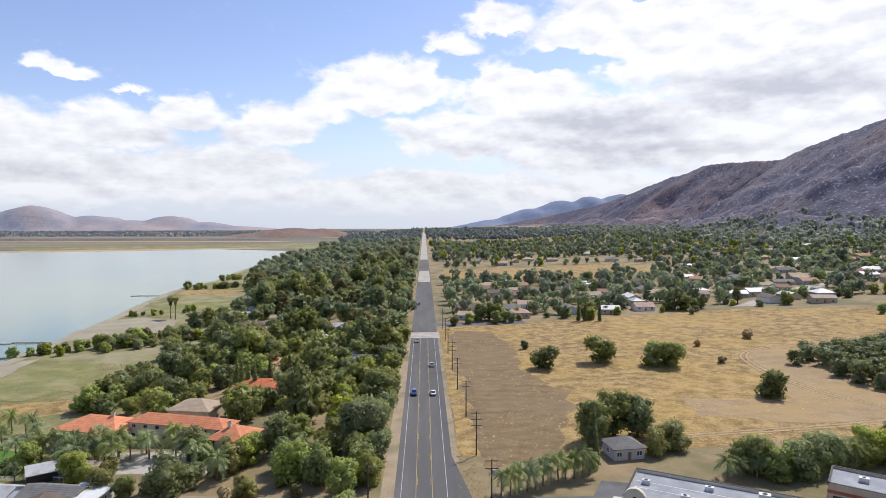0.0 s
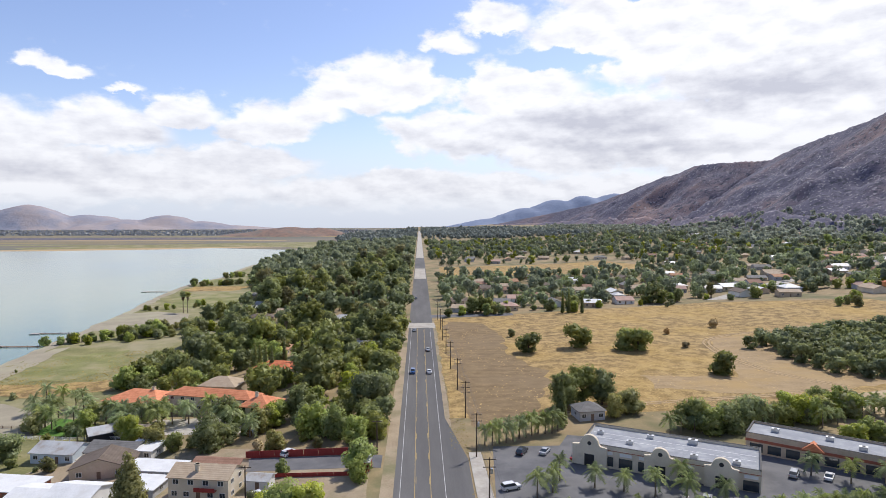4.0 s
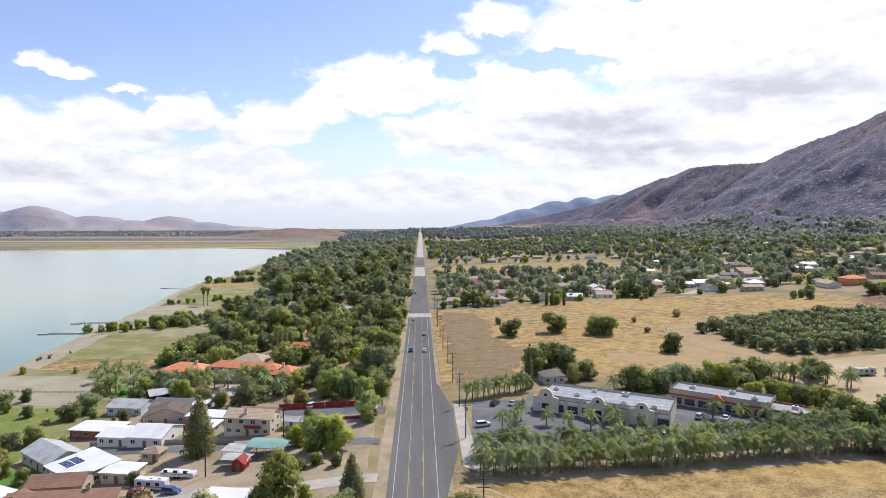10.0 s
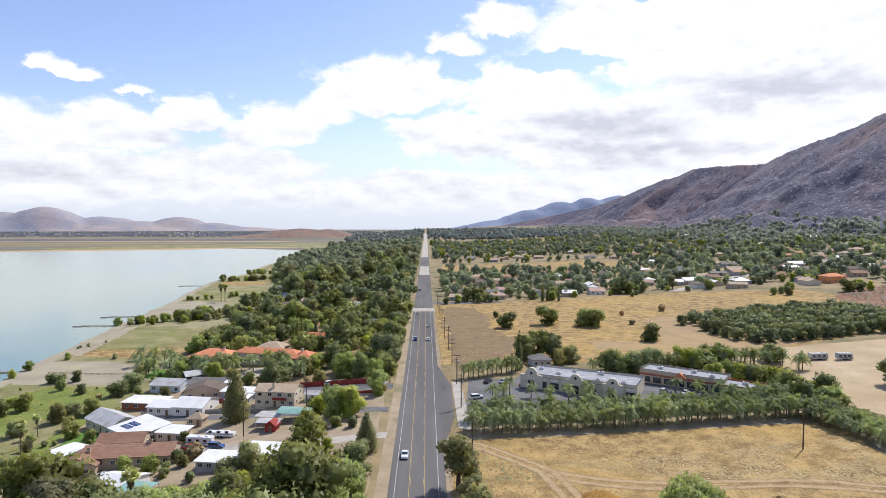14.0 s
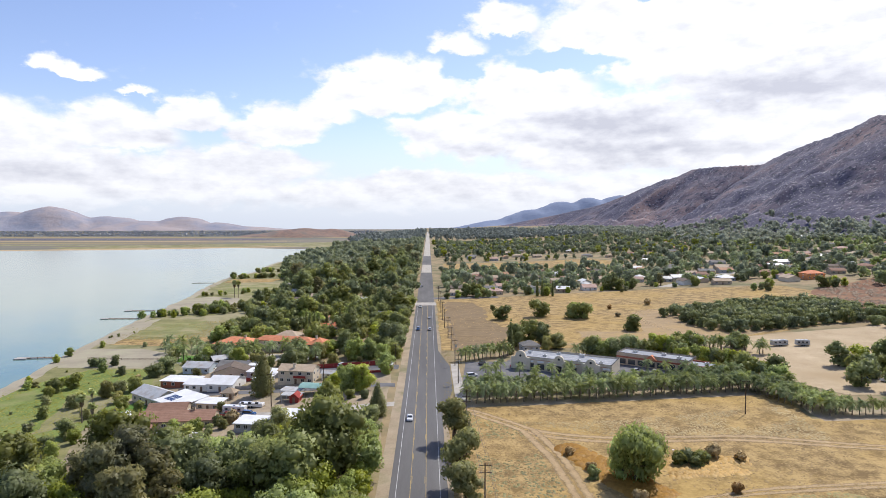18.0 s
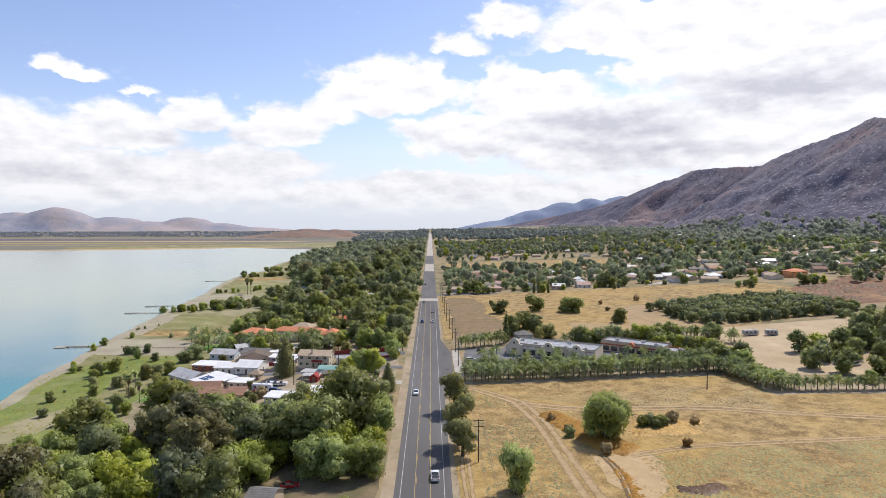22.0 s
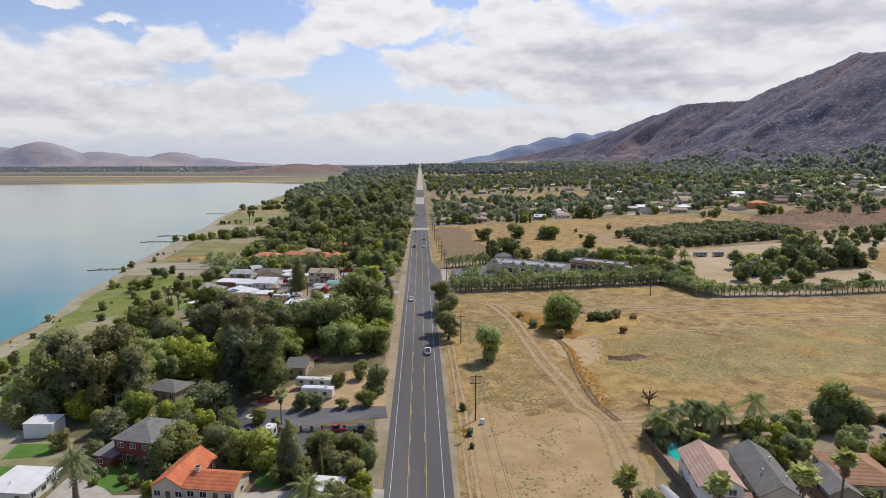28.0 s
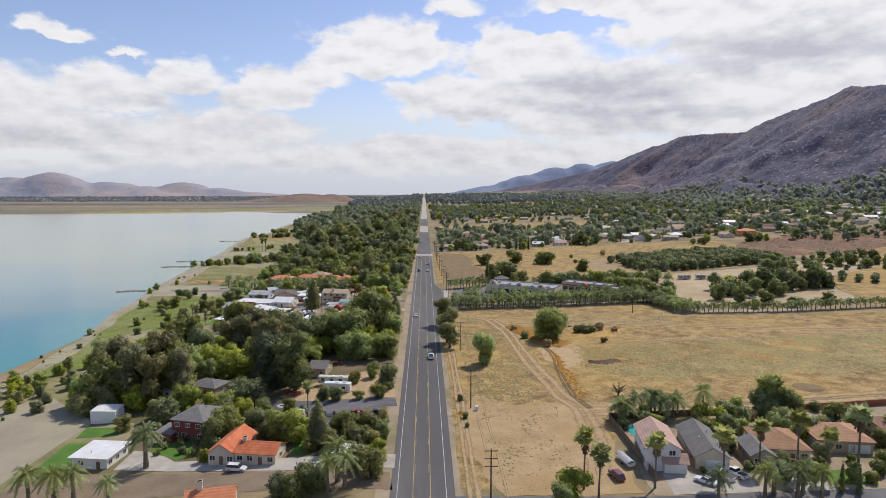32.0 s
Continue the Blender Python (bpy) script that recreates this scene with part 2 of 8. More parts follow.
M_ground = surf("dry_earth", (0.22, 0.16, 0.085), (0.33, 0.25, 0.14), 0.12, 2.2, 0.95, 0.5, c=(0.13, 0.13, 0.06), cs=0.035, cw=0.45)
M_field = surf("mown_dry_field", (0.155, 0.100, 0.039), (0.400, 0.278, 0.116), 0.2, 1.3, 0.95, 0.9, c=(0.44, 0.290, 0.080), cs=0.022, cw=0.45, hard=0.085, cmix=0.5)
M_plough = surf("ploughed_field", (0.125, 0.083, 0.040), (0.250, 0.175, 0.088), 0.3, 2.2, 0.95, 0.8, c=(0.21, 0.15, 0.085), cs=0.03, cw=0.45, hard=0.11, cmix=0.6, stretch=(0.5, 1, 1))
M_scrub = surf("green_scrub_field", (0.22, 0.16, 0.072), (0.37, 0.28, 0.13), 0.14, 1.2, 0.95, 0.9, c=(0.265, 0.215, 0.090), cs=0.09, cw=0.5)
M_dirt = surf("bare_dirt_track", (0.345, 0.242, 0.128), (0.47, 0.342, 0.188), 0.25, 3.0, 0.95, 0.3)
M_sand = surf("pale_beach_sand", (0.255, 0.222, 0.158), (0.350, 0.308, 0.226), 0.08, 2.0, 0.95, 0.3, c=(0.33, 0.31, 0.2), cs=0.04, cw=0.4)
M_shore = surf("shore_grass", (0.125, 0.13, 0.045), (0.25, 0.225, 0.095), 0.10, 1.0, 0.95, 0.7, c=(0.33, 0.285, 0.18), cs=0.035, cw=0.45, cmix=0.8)
M_green = surf("damp_shore_grass", (0.095, 0.140, 0.026), (0.205, 0.245, 0.062), 0.12, 1.0, 0.95, 0.7, c=(0.25, 0.215, 0.10), cs=0.04, cw=0.40, cmix=0.8)
M_patch = surf("olive_shore_grass", (0.125, 0.140, 0.042), (0.240, 0.232, 0.085), 0.09, 1.0, 0.95, 0.7, c=(0.31, 0.265, 0.15), cs=0.05, cw=0.47, cmix=0.85)
M_lawn = surf("green_lawn", (0.06, 0.14, 0.02), (0.11, 0.21, 0.035), 0.2, 3.0, 0.95, 0.3)
M_yard = surf("bare_yard", (0.26, 0.20, 0.13), (0.38, 0.305, 0.21), 0.15, 2.0, 0.95, 0.4, c=(0.17, 0.16, 0.08), cs=0.06, cw=0.42)
M_asphalt = surf("worn_asphalt", (0.108, 0.103, 0.100), (0.150, 0.144, 0.139), 0.25, 9.0, 0.88, 0.25, c=(0.090, 0.086, 0.084), cs=0.05, cw=0.5, stretch=(1, 0.12, 1))
M_lot = surf("car_park_asphalt", (0.12, 0.12, 0.125), (0.17, 0.165, 0.165), 0.2, 6.0, 0.9, 0.2, c=(0.09, 0.09, 0.095), cs=0.08, cw=0.45)
M_concrete = surf("pale_concrete", (0.34, 0.31, 0.265), (0.46, 0.425, 0.37), 0.4, 5.0, 0.9, 0.15, c=(0.29, 0.265, 0.23), cs=0.15, cw=0.42)
M_white_line = surf("white_road_paint", (0.34, 0.335, 0.32), (0.56, 0.555, 0.54), 0.6, 8.0, 0.7, 0.05)
M_yellow_line = surf("yellow_road_paint", (0.30, 0.215, 0.075), (0.46, 0.33, 0.11), 0.6, 8.0, 0.7, 0.05)
# Violet-blue of haze and tan of sunlit faces are put into the colours.
M_rock = surf("hazed_chaparral_slope", (0.068, 0.066, 0.104), (0.124, 0.113, 0.152), 0.010, 0.10, 0.95, 0.3, c=(0.36, 0.215, 0.150), cs=0.0034, cw=0.42, hard=0.14, bump_dist=4.0, cmix=0.58)
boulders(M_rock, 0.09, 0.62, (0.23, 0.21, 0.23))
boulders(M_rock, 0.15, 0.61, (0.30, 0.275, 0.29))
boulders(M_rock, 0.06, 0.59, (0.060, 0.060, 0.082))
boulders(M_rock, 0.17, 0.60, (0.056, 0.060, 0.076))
M_tan_hill = surf("tan_hill_scrub", (0.13, 0.105, 0.095), (0.36, 0.205, 0.135), 0.010, 0.06, 0.95, 0.5, c=(0.15, 0.14, 0.12), cs=0.01, cw=0.45, bump_dist=4.0)
# Distance haze is put into both of these far hill colours.
M_far_hill = surf("hazed_hill_rock", (0.20, 0.22, 0.28), (0.30, 0.29, 0.32), 0.004, 0.02, 1.0, 0.6, c=(0.34, 0.29, 0.28), cs=0.003, cw=0.5, bump_dist=10)
M_blue_hill = surf("hazed_ridge_rock", (0.17, 0.21, 0.30), (0.22, 0.26, 0.35), 0.004, 0.02, 1.0, 0.4, bump_dist=10)
M_plain = surf("far_plain_brush", (0.15, 0.13, 0.10), (0.235, 0.20, 0.15), 0.008, 0.06, 0.98, 0.3, c=(0.13, 0.135, 0.105), cs=0.004, cw=0.5, stretch=(0.35, 1, 1))
M_water = surf("lake_water", (0.165, 0.225, 0.155), (0.190, 0.255, 0.180), 0.004, 0.02, 0.13, 0.0, spec=0.45, c=(0.05, 0.16, 0.20), cs=0.0028, cw=0.42)
wt2 = M_water.node_tree
ripple = wire(wt2, "ShaderNodeTexNoise", _0=wire(wt2, "ShaderNodeNewGeometry").outputs["Position"], _2=0.8, _3=3.0)
# bluer off the south shore, from depth and a painted reflection of blue sky
wp = wire(wt2, "ShaderNodeSeparateXYZ", _0=wire(wt2, "ShaderNodeNewGeometry").outputs["Position"])
wn = wire(wt2, "ShaderNodeTexNoise", _0=wire(wt2, "ShaderNodeNewGeometry").outputs["Position"], _2=0.012, _3=3.0)
sky_blue_mix = math_node(wt2, "ADD", wp.outputs[1], math_node(wt2, "MULTIPLY", wn.outputs[0], 220.0))
sky_blue_mix = wire(wt2, "ShaderNodeMapRange", interpolation_type="SMOOTHSTEP", _0=sky_blue_mix, _1=270.0, _2=140.0, _3=0.0, _4=0.95).outputs[0]
pale = wt2.nodes["Principled BSDF"].inputs["Base Color"].links[0].from_socket
wt2.links.new(wire(wt2, "ShaderNodeMix", data_type="RGBA", _0=sky_blue_mix, _6=pale, _7=(0.024, 0.140, 0.170, 1)).outputs[2], wt2.nodes["Principled BSDF"].inputs["Base Color"])
near = wire(wt2, "ShaderNodeMapRange", interpolation_type="SMOOTHSTEP", _0=math_node(wt2, "ADD", wp.outputs[0], math_node(wt2, "MULTIPLY", wn.outputs[0], 60.0)), _1=-225.0, _2=-135.0, _3=0.0, _4=0.9).outputs[0]
near = math_node(wt2, "MULTIPLY", near, sky_blue_mix)
tinted = wt2.nodes["Principled BSDF"].inputs["Base Color"].links[0].from_socket
wt2.links.new(wire(wt2, "ShaderNodeMix", data_type="RGBA", _0=near, _6=tinted, _7=(0.055, 0.235, 0.210, 1)).outputs[2], wt2.nodes["Principled BSDF"].inputs["Base Color"])
wt2.links.new(wire(wt2, "ShaderNodeBump", _0=0.12, _1=0.08, _3=ripple.outputs[0]).outputs[0], wt2.nodes["Principled BSDF"].inputs["Normal"])
M_bark = surf("grey_brown_bark", (0.07, 0.05, 0.035), (0.15, 0.11, 0.08), 1.0, 6.0, 0.95, 0.6)
M_palm_bark = surf("palm_trunk", (0.13, 0.10, 0.07), (0.24, 0.19, 0.14), 1.0, 5.0, 0.95, 0.6, stretch=(1, 1, 3))
L_oak = leafy("dark_green_leaves", (0.168, 0.186, 0.060), (0.335, 0.360, 0.112), 0.56)
L_bright = leafy("fresh_green_leaves", (0.208, 0.250, 0.048), (0.50, 0.550, 0.120), 0.54)
L_olive = leafy("grey_green_leaves", (0.20, 0.200, 0.070), (0.39, 0.380, 0.140), 0.54)
L_palm = leafy("palm_fronds", (0.125, 0.160, 0.056), (0.46, 0.510, 0.180), 0.52)
L_fan = leafy("fan_palm_leaves", (0.17, 0.19, 0.06), (0.56, 0.58, 0.23), 0.45)
L_pine = leafy("dark_pine_needles", (0.085, 0.102, 0.040), (0.215, 0.240, 0.095), 0.45)
L_gum = leafy("brownish_gum_leaves", (0.150, 0.142, 0.062), (0.320, 0.300, 0.130), 0.5)
L_dry = leafy("dry_brush", (0.27, 0.175, 0.07), (0.54, 0.38, 0.16), 0.2)
L_skirt = leafy("dead_palm_fronds", (0.13, 0.09, 0.045), (0.33, 0.25, 0.14), 0.1)
# Leaf colour of far trees lightened and greyed to paint in haze.
L_far = leafy("hazed_far_tree_leaves", (0.160, 0.186, 0.122), (0.315, 0.350, 0.220), 0.55)
# Green leaves with some airlight mixed into their colour.
L_mid = leafy("hazed_mid_green_leaves", (0.165, 0.196, 0.085), (0.350, 0.392, 0.170), 0.55)
L_orchard = leafy("orchard_leaves", (0.140, 0.160, 0.066), (0.300, 0.330, 0.136), 0.52)
# Slope, valley and plain trees: distance haze painted into the leaf colour.
L_slope = leafy("hazed_slope_tree_leaves", (0.250, 0.275, 0.220), (0.450, 0.485, 0.365), 0.58)
L_haze = leafy("haze_tinted_leaves", (0.205, 0.235, 0.225), (0.340, 0.375, 0.335), 0.4)
L_plain = leafy("hazed_far_brush", (0.27, 0.29, 0.33), (0.36, 0.38, 0.41), 0.4)


def roofing(name, a, b, rows=0.3, rough=0.85, depth=0.05):
    """Roof covering: courses that run across the slope, each piece of its own tone."""
    m = surf(name, a, b, 0.5, 5.0, rough, 0.0, vary=0.12)
    t = m.node_tree
    pos = wire(t, "ShaderNodeNewGeometry").outputs["Position"]
    wave = wire(t, "ShaderNodeTexWave", bands_direction="Z", _0=pos, _1=0.32 / rows, _2=0.6, _3=1.0)
    bump = wire(t, "ShaderNodeBump", _0=0.6, _1=depth, _3=wave.outputs["Fac"])
    t.links.new(bump.outputs[0], t.nodes["Principled BSDF"].inputs["Normal"])
    return m


R_red = roofing("red_clay_tiles", (0.38, 0.10, 0.045), (0.58, 0.19, 0.085), 0.35)
R_orange = roofing("orange_clay_tiles", (0.46, 0.16, 0.075), (0.66, 0.27, 0.14), 0.35)
R_brown = roofing("brown_roof_tiles", (0.21, 0.115, 0.075), (0.31, 0.18, 0.125), 0.35)
R_terra = roofing("terracotta_tiles", (0.31, 0.165, 0.092), (0.44, 0.255, 0.150), 0.35)
R_pink = roofing("pinkish_roof_tiles", (0.33, 0.21, 0.165), (0.45, 0.31, 0.25), 0.35)
R_grey = roofing("grey_shingles", (0.13, 0.125, 0.115), (0.21, 0.20, 0.19), 0.25)
R_tan = roofing("tan_shingles", (0.33, 0.25, 0.17), (0.44, 0.35, 0.25), 0.25)
R_dark = roofing("dark_brown_shingles", (0.10, 0.075, 0.055), (0.16, 0.125, 0.10), 0.25)
R_white = surf("white_roof_coating", (0.58, 0.58, 0.57), (0.72, 0.72, 0.71), 0.3, 3.0, 0.6, 0.05, c=(0.58, 0.57, 0.54), cs=0.25, cw=0.4)
R_flat = surf("grey_rolled_roofing", (0.21, 0.22, 0.24), (0.29, 0.30, 0.32), 0.25, 3.0, 0.8, 0.1, c=(0.34, 0.35, 0.36), cs=0.3, cw=0.42)
R_metal = surf("weathered_sheet_metal", (0.36, 0.37, 0.37), (0.48, 0.48, 0.47), 0.4, 3.0, 0.5, 0.1, c=(0.30, 0.25, 0.2), cs=0.3, cw=0.4)
R_teal = surf("teal_sheet_metal", (0.17, 0.30, 0.26), (0.24, 0.38, 0.34), 0.4, 3.0, 0.5, 0.1)
W_white = surf("white_stucco", (0.66, 0.64, 0.60), (0.76, 0.74, 0.70), 0.4, 4.0, 0.9, 0.1, c=(0.58, 0.56, 0.51), cs=0.3, cw=0.38)
W_cream = surf("cream_stucco", (0.58, 0.50, 0.38), (0.68, 0.60, 0.47), 0.4, 4.0, 0.9, 0.1, c=(0.52, 0.45, 0.34), cs=0.3, cw=0.38)
W_tan = surf("tan_stucco", (0.42, 0.33, 0.235), (0.52, 0.42, 0.31), 0.4, 4.0, 0.9, 0.1)
W_grey = surf("grey_siding", (0.36, 0.36, 0.36), (0.45, 0.45, 0.45), 0.4, 4.0, 0.85, 0.1)
W_blue = surf("pale_blue_siding", (0.50, 0.57, 0.62), (0.60, 0.66, 0.70), 0.4, 4.0, 0.85, 0.1)
W_red = surf("dark_red_board_siding", (0.16, 0.035, 0.03), (0.24, 0.06, 0.05), 0.5, 5.0, 0.8, 0.1, stretch=(1, 1, 6))
W_brick = surf("red_brick", (0.27, 0.10, 0.06), (0.36, 0.15, 0.09), 0.8, 5.0, 0.9, 0.2)
M_redwall = surf("red_painted_wall", (0.23, 0.03, 0.025), (0.32, 0.05, 0.04), 0.4, 4.0, 0.8, 0.1)
M_block = surf("grey_block_wall", (0.30, 0.28, 0.26), (0.40, 0.37, 0.34), 0.5, 5.0, 0.9, 0.2)
M_trim = surf("white_trim_paint", (0.68, 0.67, 0.65), (0.78, 0.77, 0.75), 0.5, 5.0, 0.6, 0.0)
M_wood = surf("weathered_wood", (0.14, 0.09, 0.06), (0.24, 0.165, 0.11), 1.0, 8.0, 0.9, 0.3)
M_pole = surf("creosoted_pole", (0.05, 0.035, 0.025), (0.10, 0.07, 0.05), 1.0, 8.0, 0.9, 0.3)
M_wire = surf("black_cable", (0.04, 0.04, 0.04), (0.06, 0.06, 0.06), 1.0, 8.0, 0.5, 0.0)
M_steel = surf("galvanised_steel", (0.45, 0.46, 0.47), (0.56, 0.57, 0.58), 1.0, 6.0, 0.4, 0.0, metal=0.7)
# Near-black for dark fittings, and for shade inside openings that aren't cut.
M_dark = surf("dark_metal_and_opening_shade", (0.02, 0.02, 0.022), (0.035, 0.035, 0.04), 1.0, 6.0, 0.6, 0.0)
M_glass = surf("dark_window_glass", (0.025, 0.035, 0.04), (0.04, 0.05, 0.06), 1.0, 6.0, 0.06, 0.0, spec=0.8)
M_tyre = surf("black_rubber", (0.02, 0.02, 0.02), (0.035, 0.035, 0.035), 1.0, 9.0, 0.9, 0.0)
M_sign = surf("yellow_sign_paint", (0.65, 0.33, 0.02), (0.72, 0.40, 0.03), 1.0, 9.0, 0.5, 0.0)
M_pool = surf("turquoise_pool_water", (0.02, 0.36, 0.34), (0.04, 0.46, 0.42), 0.6, 3.0, 0.08, 0.1, spec=0.5)
M_solar = surf("dark_blue_solar_glass", (0.012, 0.022, 0.07), (0.02, 0.035, 0.11), 0.8, 4.0, 0.12, 0.0, spec=0.7)
M_awning = surf("rust_red_band", (0.30, 0.09, 0.055), (0.38, 0.13, 0.08), 0.6, 5.0, 0.85, 0.1)
M_tarp = surf("blue_tarpaulin", (0.015, 0.07, 0.36), (0.03, 0.11, 0.48), 0.7, 4.0, 0.5, 0.3)


def paint(name, rgb):
    m = surf(name, tuple(0.92 * c for c in rgb), rgb, 1.0, 9.0, 0.25, 0.0, spec=0.6)
    m.node_tree.nodes["Principled BSDF"].inputs["Coat Weight"].default_value = 0.5
    return m


PAINTS = {"white": paint("white_car_paint", (0.72, 0.72, 0.72)), "silver": paint("silver_car_paint", (0.42, 0.43, 0.44)), "red": paint("red_car_paint", (0.36, 0.025, 0.02)),
          "blue": paint("blue_car_paint", (0.03, 0.09, 0.24)), "black": paint("black_car_paint", (0.02, 0.02, 0.024)), "maroon": paint("maroon_car_paint", (0.16, 0.015, 0.02)),
          "orange": paint("orange_car_paint", (0.48, 0.12, 0.035)), "grey": paint("grey_car_paint", (0.13, 0.14, 0.15))}

# ---- tools ----
from mathutils.geometry import delaunay_2d_cdt

BX = (-5000, -165, -105, -60, -12, 45, 120, 176, 335, 600, 5000)
BZ = (-9, -9, -8, -4.8, 0, 0, 1.2, 2.6, 12, 32, 32)


def G(x):
    return float(np.interp(x, BX, BZ))


def mesh_of(name, verts, faces, material, smooth=False):
    me = bpy.data.meshes.new(name)
    me.from_pydata([tuple(v) for v in verts], [], [tuple(f) for f in faces])
    me.materials.append(material)
    if smooth:
        me.polygons.foreach_set("use_smooth", [True] * len(me.polygons))
    me.update()
    return me


def part(name, bm, material, parent, label=""):
    """Links a bmesh as one mesh object under a thing or a part."""
    me = bpy.data.meshes.new(name)
    bm.to_mesh(me)
    bm.free()
    me.materials.append(material)
    ob = new(name, me)
    ob.parent = parent
    if label:
        ob["label"] = label
    return ob


def thing(name, m, label, category, group=""):
    """An Empty at the base of a thing."""
    ob = new(name)
    ob.matrix_basis = m
    ob.empty_display_size = 0.3
    return tagged(ob, label, category, group)


def box(bm, x0, x1, y0, y1, z0, z1, bevel=0.0):
    vs = [bm.verts.new(p) for p in ((x0, y0, z0), (x1, y0, z0), (x1, y1, z0), (x0, y1, z0), (x0, y0, z1), (x1, y0, z1), (x1, y1, z1), (x0, y1, z1))]
    fs = [bm.faces.new([vs[i] for i in f]) for f in ((3, 2, 1, 0), (4, 5, 6, 7), (0, 1, 5, 4), (1, 2, 6, 5), (2, 3, 7, 6), (3, 0, 4, 7))]
    if bevel:
        es = {e for f in fs for e in f.edges}
        bmesh.ops.bevel(bm, geom=list(es), offset=bevel, segments=2, affect="EDGES", clamp_overlap=True)
    return bm


def boxed(*a, bevel=0.0):
    return box(bmesh.new(), *a, bevel=bevel)


def prism(bm, pts, axis, lo, hi):
    """A closed outline of (u, v) points drawn out along an axis from lo to hi."""
    def at(u, v, w):
        return {"x": (w, u, v), "y": (u, w, v), "z": (u, v, w)}[axis]
    a = [bm.verts.new(at(u, v, lo)) for u, v in pts]
    b = [bm.verts.new(at(u, v, hi)) for u, v in pts]
    n = len(pts)
    bm.faces.new(a)
    bm.faces.new(b[::-1])
    for i in range(n):
        bm.faces.new((a[i], b[i], b[(i + 1) % n], a[(i + 1) % n]))
    bmesh.ops.recalc_face_normals(bm, faces=bm.faces)
    return bm


def tube(bm, points, radii, sides=8):
    """A round tapered limb through points."""
    rings = []
    for i, p in enumerate(points):
        p = Vector(p)
        d = (Vector(points[min(i + 1, len(points) - 1)]) - Vector(points[max(i - 1, 0)])).normalized()
        u = d.orthogonal().normalized()
        w = d.cross(u)
        rings.append([bm.verts.new(p + radii[i] * (math.cos(k * math.tau / sides) * u + math.sin(k * math.tau / sides) * w)) for k in range(sides)])
    for a, b in zip(rings, rings[1:]):
        for k in range(sides):
            bm.faces.new((a[k], a[(k + 1) % sides], b[(k + 1) % sides], b[k]))
    bm.faces.new(rings[-1])
    bm.faces.new(rings[0][::-1])
    return bm


def sheet(name, pts, material, off, label, category, kind="structure", flat=None):
    """A piece of ground inside an outline that follows the slope, off metres above it."""
    bm = bmesh.new()
    n = len(pts)
    flat_verts, _, tris, *_ = delaunay_2d_cdt([Vector(p) for p in pts], [(i, (i + 1) % n) for i in range(n)], [list(range(n))], 1, 1e-4)
    vs = [bm.verts.new((v.x, v.y, 0)) for v in flat_verts]
    for tri in tris:
        bm.faces.new([vs[i] for i in tri])
    for x in BX[1:-1]:
        bmesh.ops.bisect_plane(bm, geom=bm.verts[:] + bm.edges[:] + bm.faces[:], plane_co=(x, 0, 0), plane_no=(1, 0, 0))
    for v in bm.verts:
        v.co.z = (G(v.co.x) if flat is None else flat) + off
    bmesh.ops.recalc_face_normals(bm, faces=bm.faces)
    if sum(f.normal.z for f in bm.faces) < 0:
        bmesh.ops.reverse_faces(bm, faces=bm.faces)
    me = bpy.data.meshes.new(name)
    bm.to_mesh(me)
    bm.free()
    me.materials.append(material)
    return tagged(new(name, me), label, category, kind=kind)


def ragged(pts, step=6.0, amp=1.0, seed=0, closed=True):
    """An outline with uneven edges."""
    out = []
    for (x0, y0), (x1, y1) in zip(pts, pts[1:] + (pts[:1] if closed else [])):
        n = max(1, int(math.hypot(x1 - x0, y1 - y0) / step))
        for i in range(n):
            x, y = x0 + (x1 - x0) * i / n, y0 + (y1 - y0) * i / n
            d = noise.noise_vector(Vector((x * 0.13, y * 0.13, seed)))
            out.append((x + amp * d.x, y + amp * d.y))
    return out

# ---- the setting: ground, lake, hills, road ----
gx = sorted(set(BX) | {-3000, -2000, -1200, -700, -400, -250, 800, 1200, 2000, 3500})
gy = [-900, -500, -300, 0, 300, 700, 1200, 2000, 3000, 4000, 4980]
gv = [(x, y, G(x)) for y in gy for x in gx]
nx = len(gx)
gf = [(j * nx + i, j * nx + i + 1, (j + 1) * nx + i + 1, (j + 1) * nx + i) for j in range(len(gy) - 1) for i in range(nx - 1)]
tagged(new("ground", mesh_of("ground", gv, gf, M_ground)), "dry brown earth and grass sloping from the hills to the lake", "ground", kind="structure")

SHORE = [(-148, -330), (-150, -120), (-152, -23), (-155, 2), (-160, 44), (-176, 105), (-180, 140), (-188, 180), (-192, 210), (-200, 270), (-207, 320), (-212, 380), (-218, 420),
         (-235, 520), (-245, 600), (-246, 650), (-234, 720), (-248, 800), (-254, 900), (-250, 960), (-244, 1120), (-256, 1270), (-262, 1370)]
FAR_SHORE = [(-500, 1470), (-590, 1410), (-800, 1345), (-1050, 1305), (-2200, 1210), (-4900, 1150), (-4900, -330)]
sheet("water", ragged(SHORE, 8, 2.0, 1, False) + FAR_SHORE, M_water, 0.06, "calm pale green lake water mirroring the cloudy sky", "lake", flat=-9.0)
# land along the shore
inner = [(-105, 1370), (-105, 900), (-118, 600), (-110, 420), (-112, 300), (-105, 190), (-100, 120), (-96, 60), (-85, 0), (-80, -60), (-80, -330)]
sheet("shore", ragged([(x - 1, y) for x, y in SHORE], 8, 2.0, 1, False) + inner, M_shore, 0.03, "green and straw shore grass sloping to the lake", "grass")
bank = ragged(SHORE, 8, 2.0, 1, False)
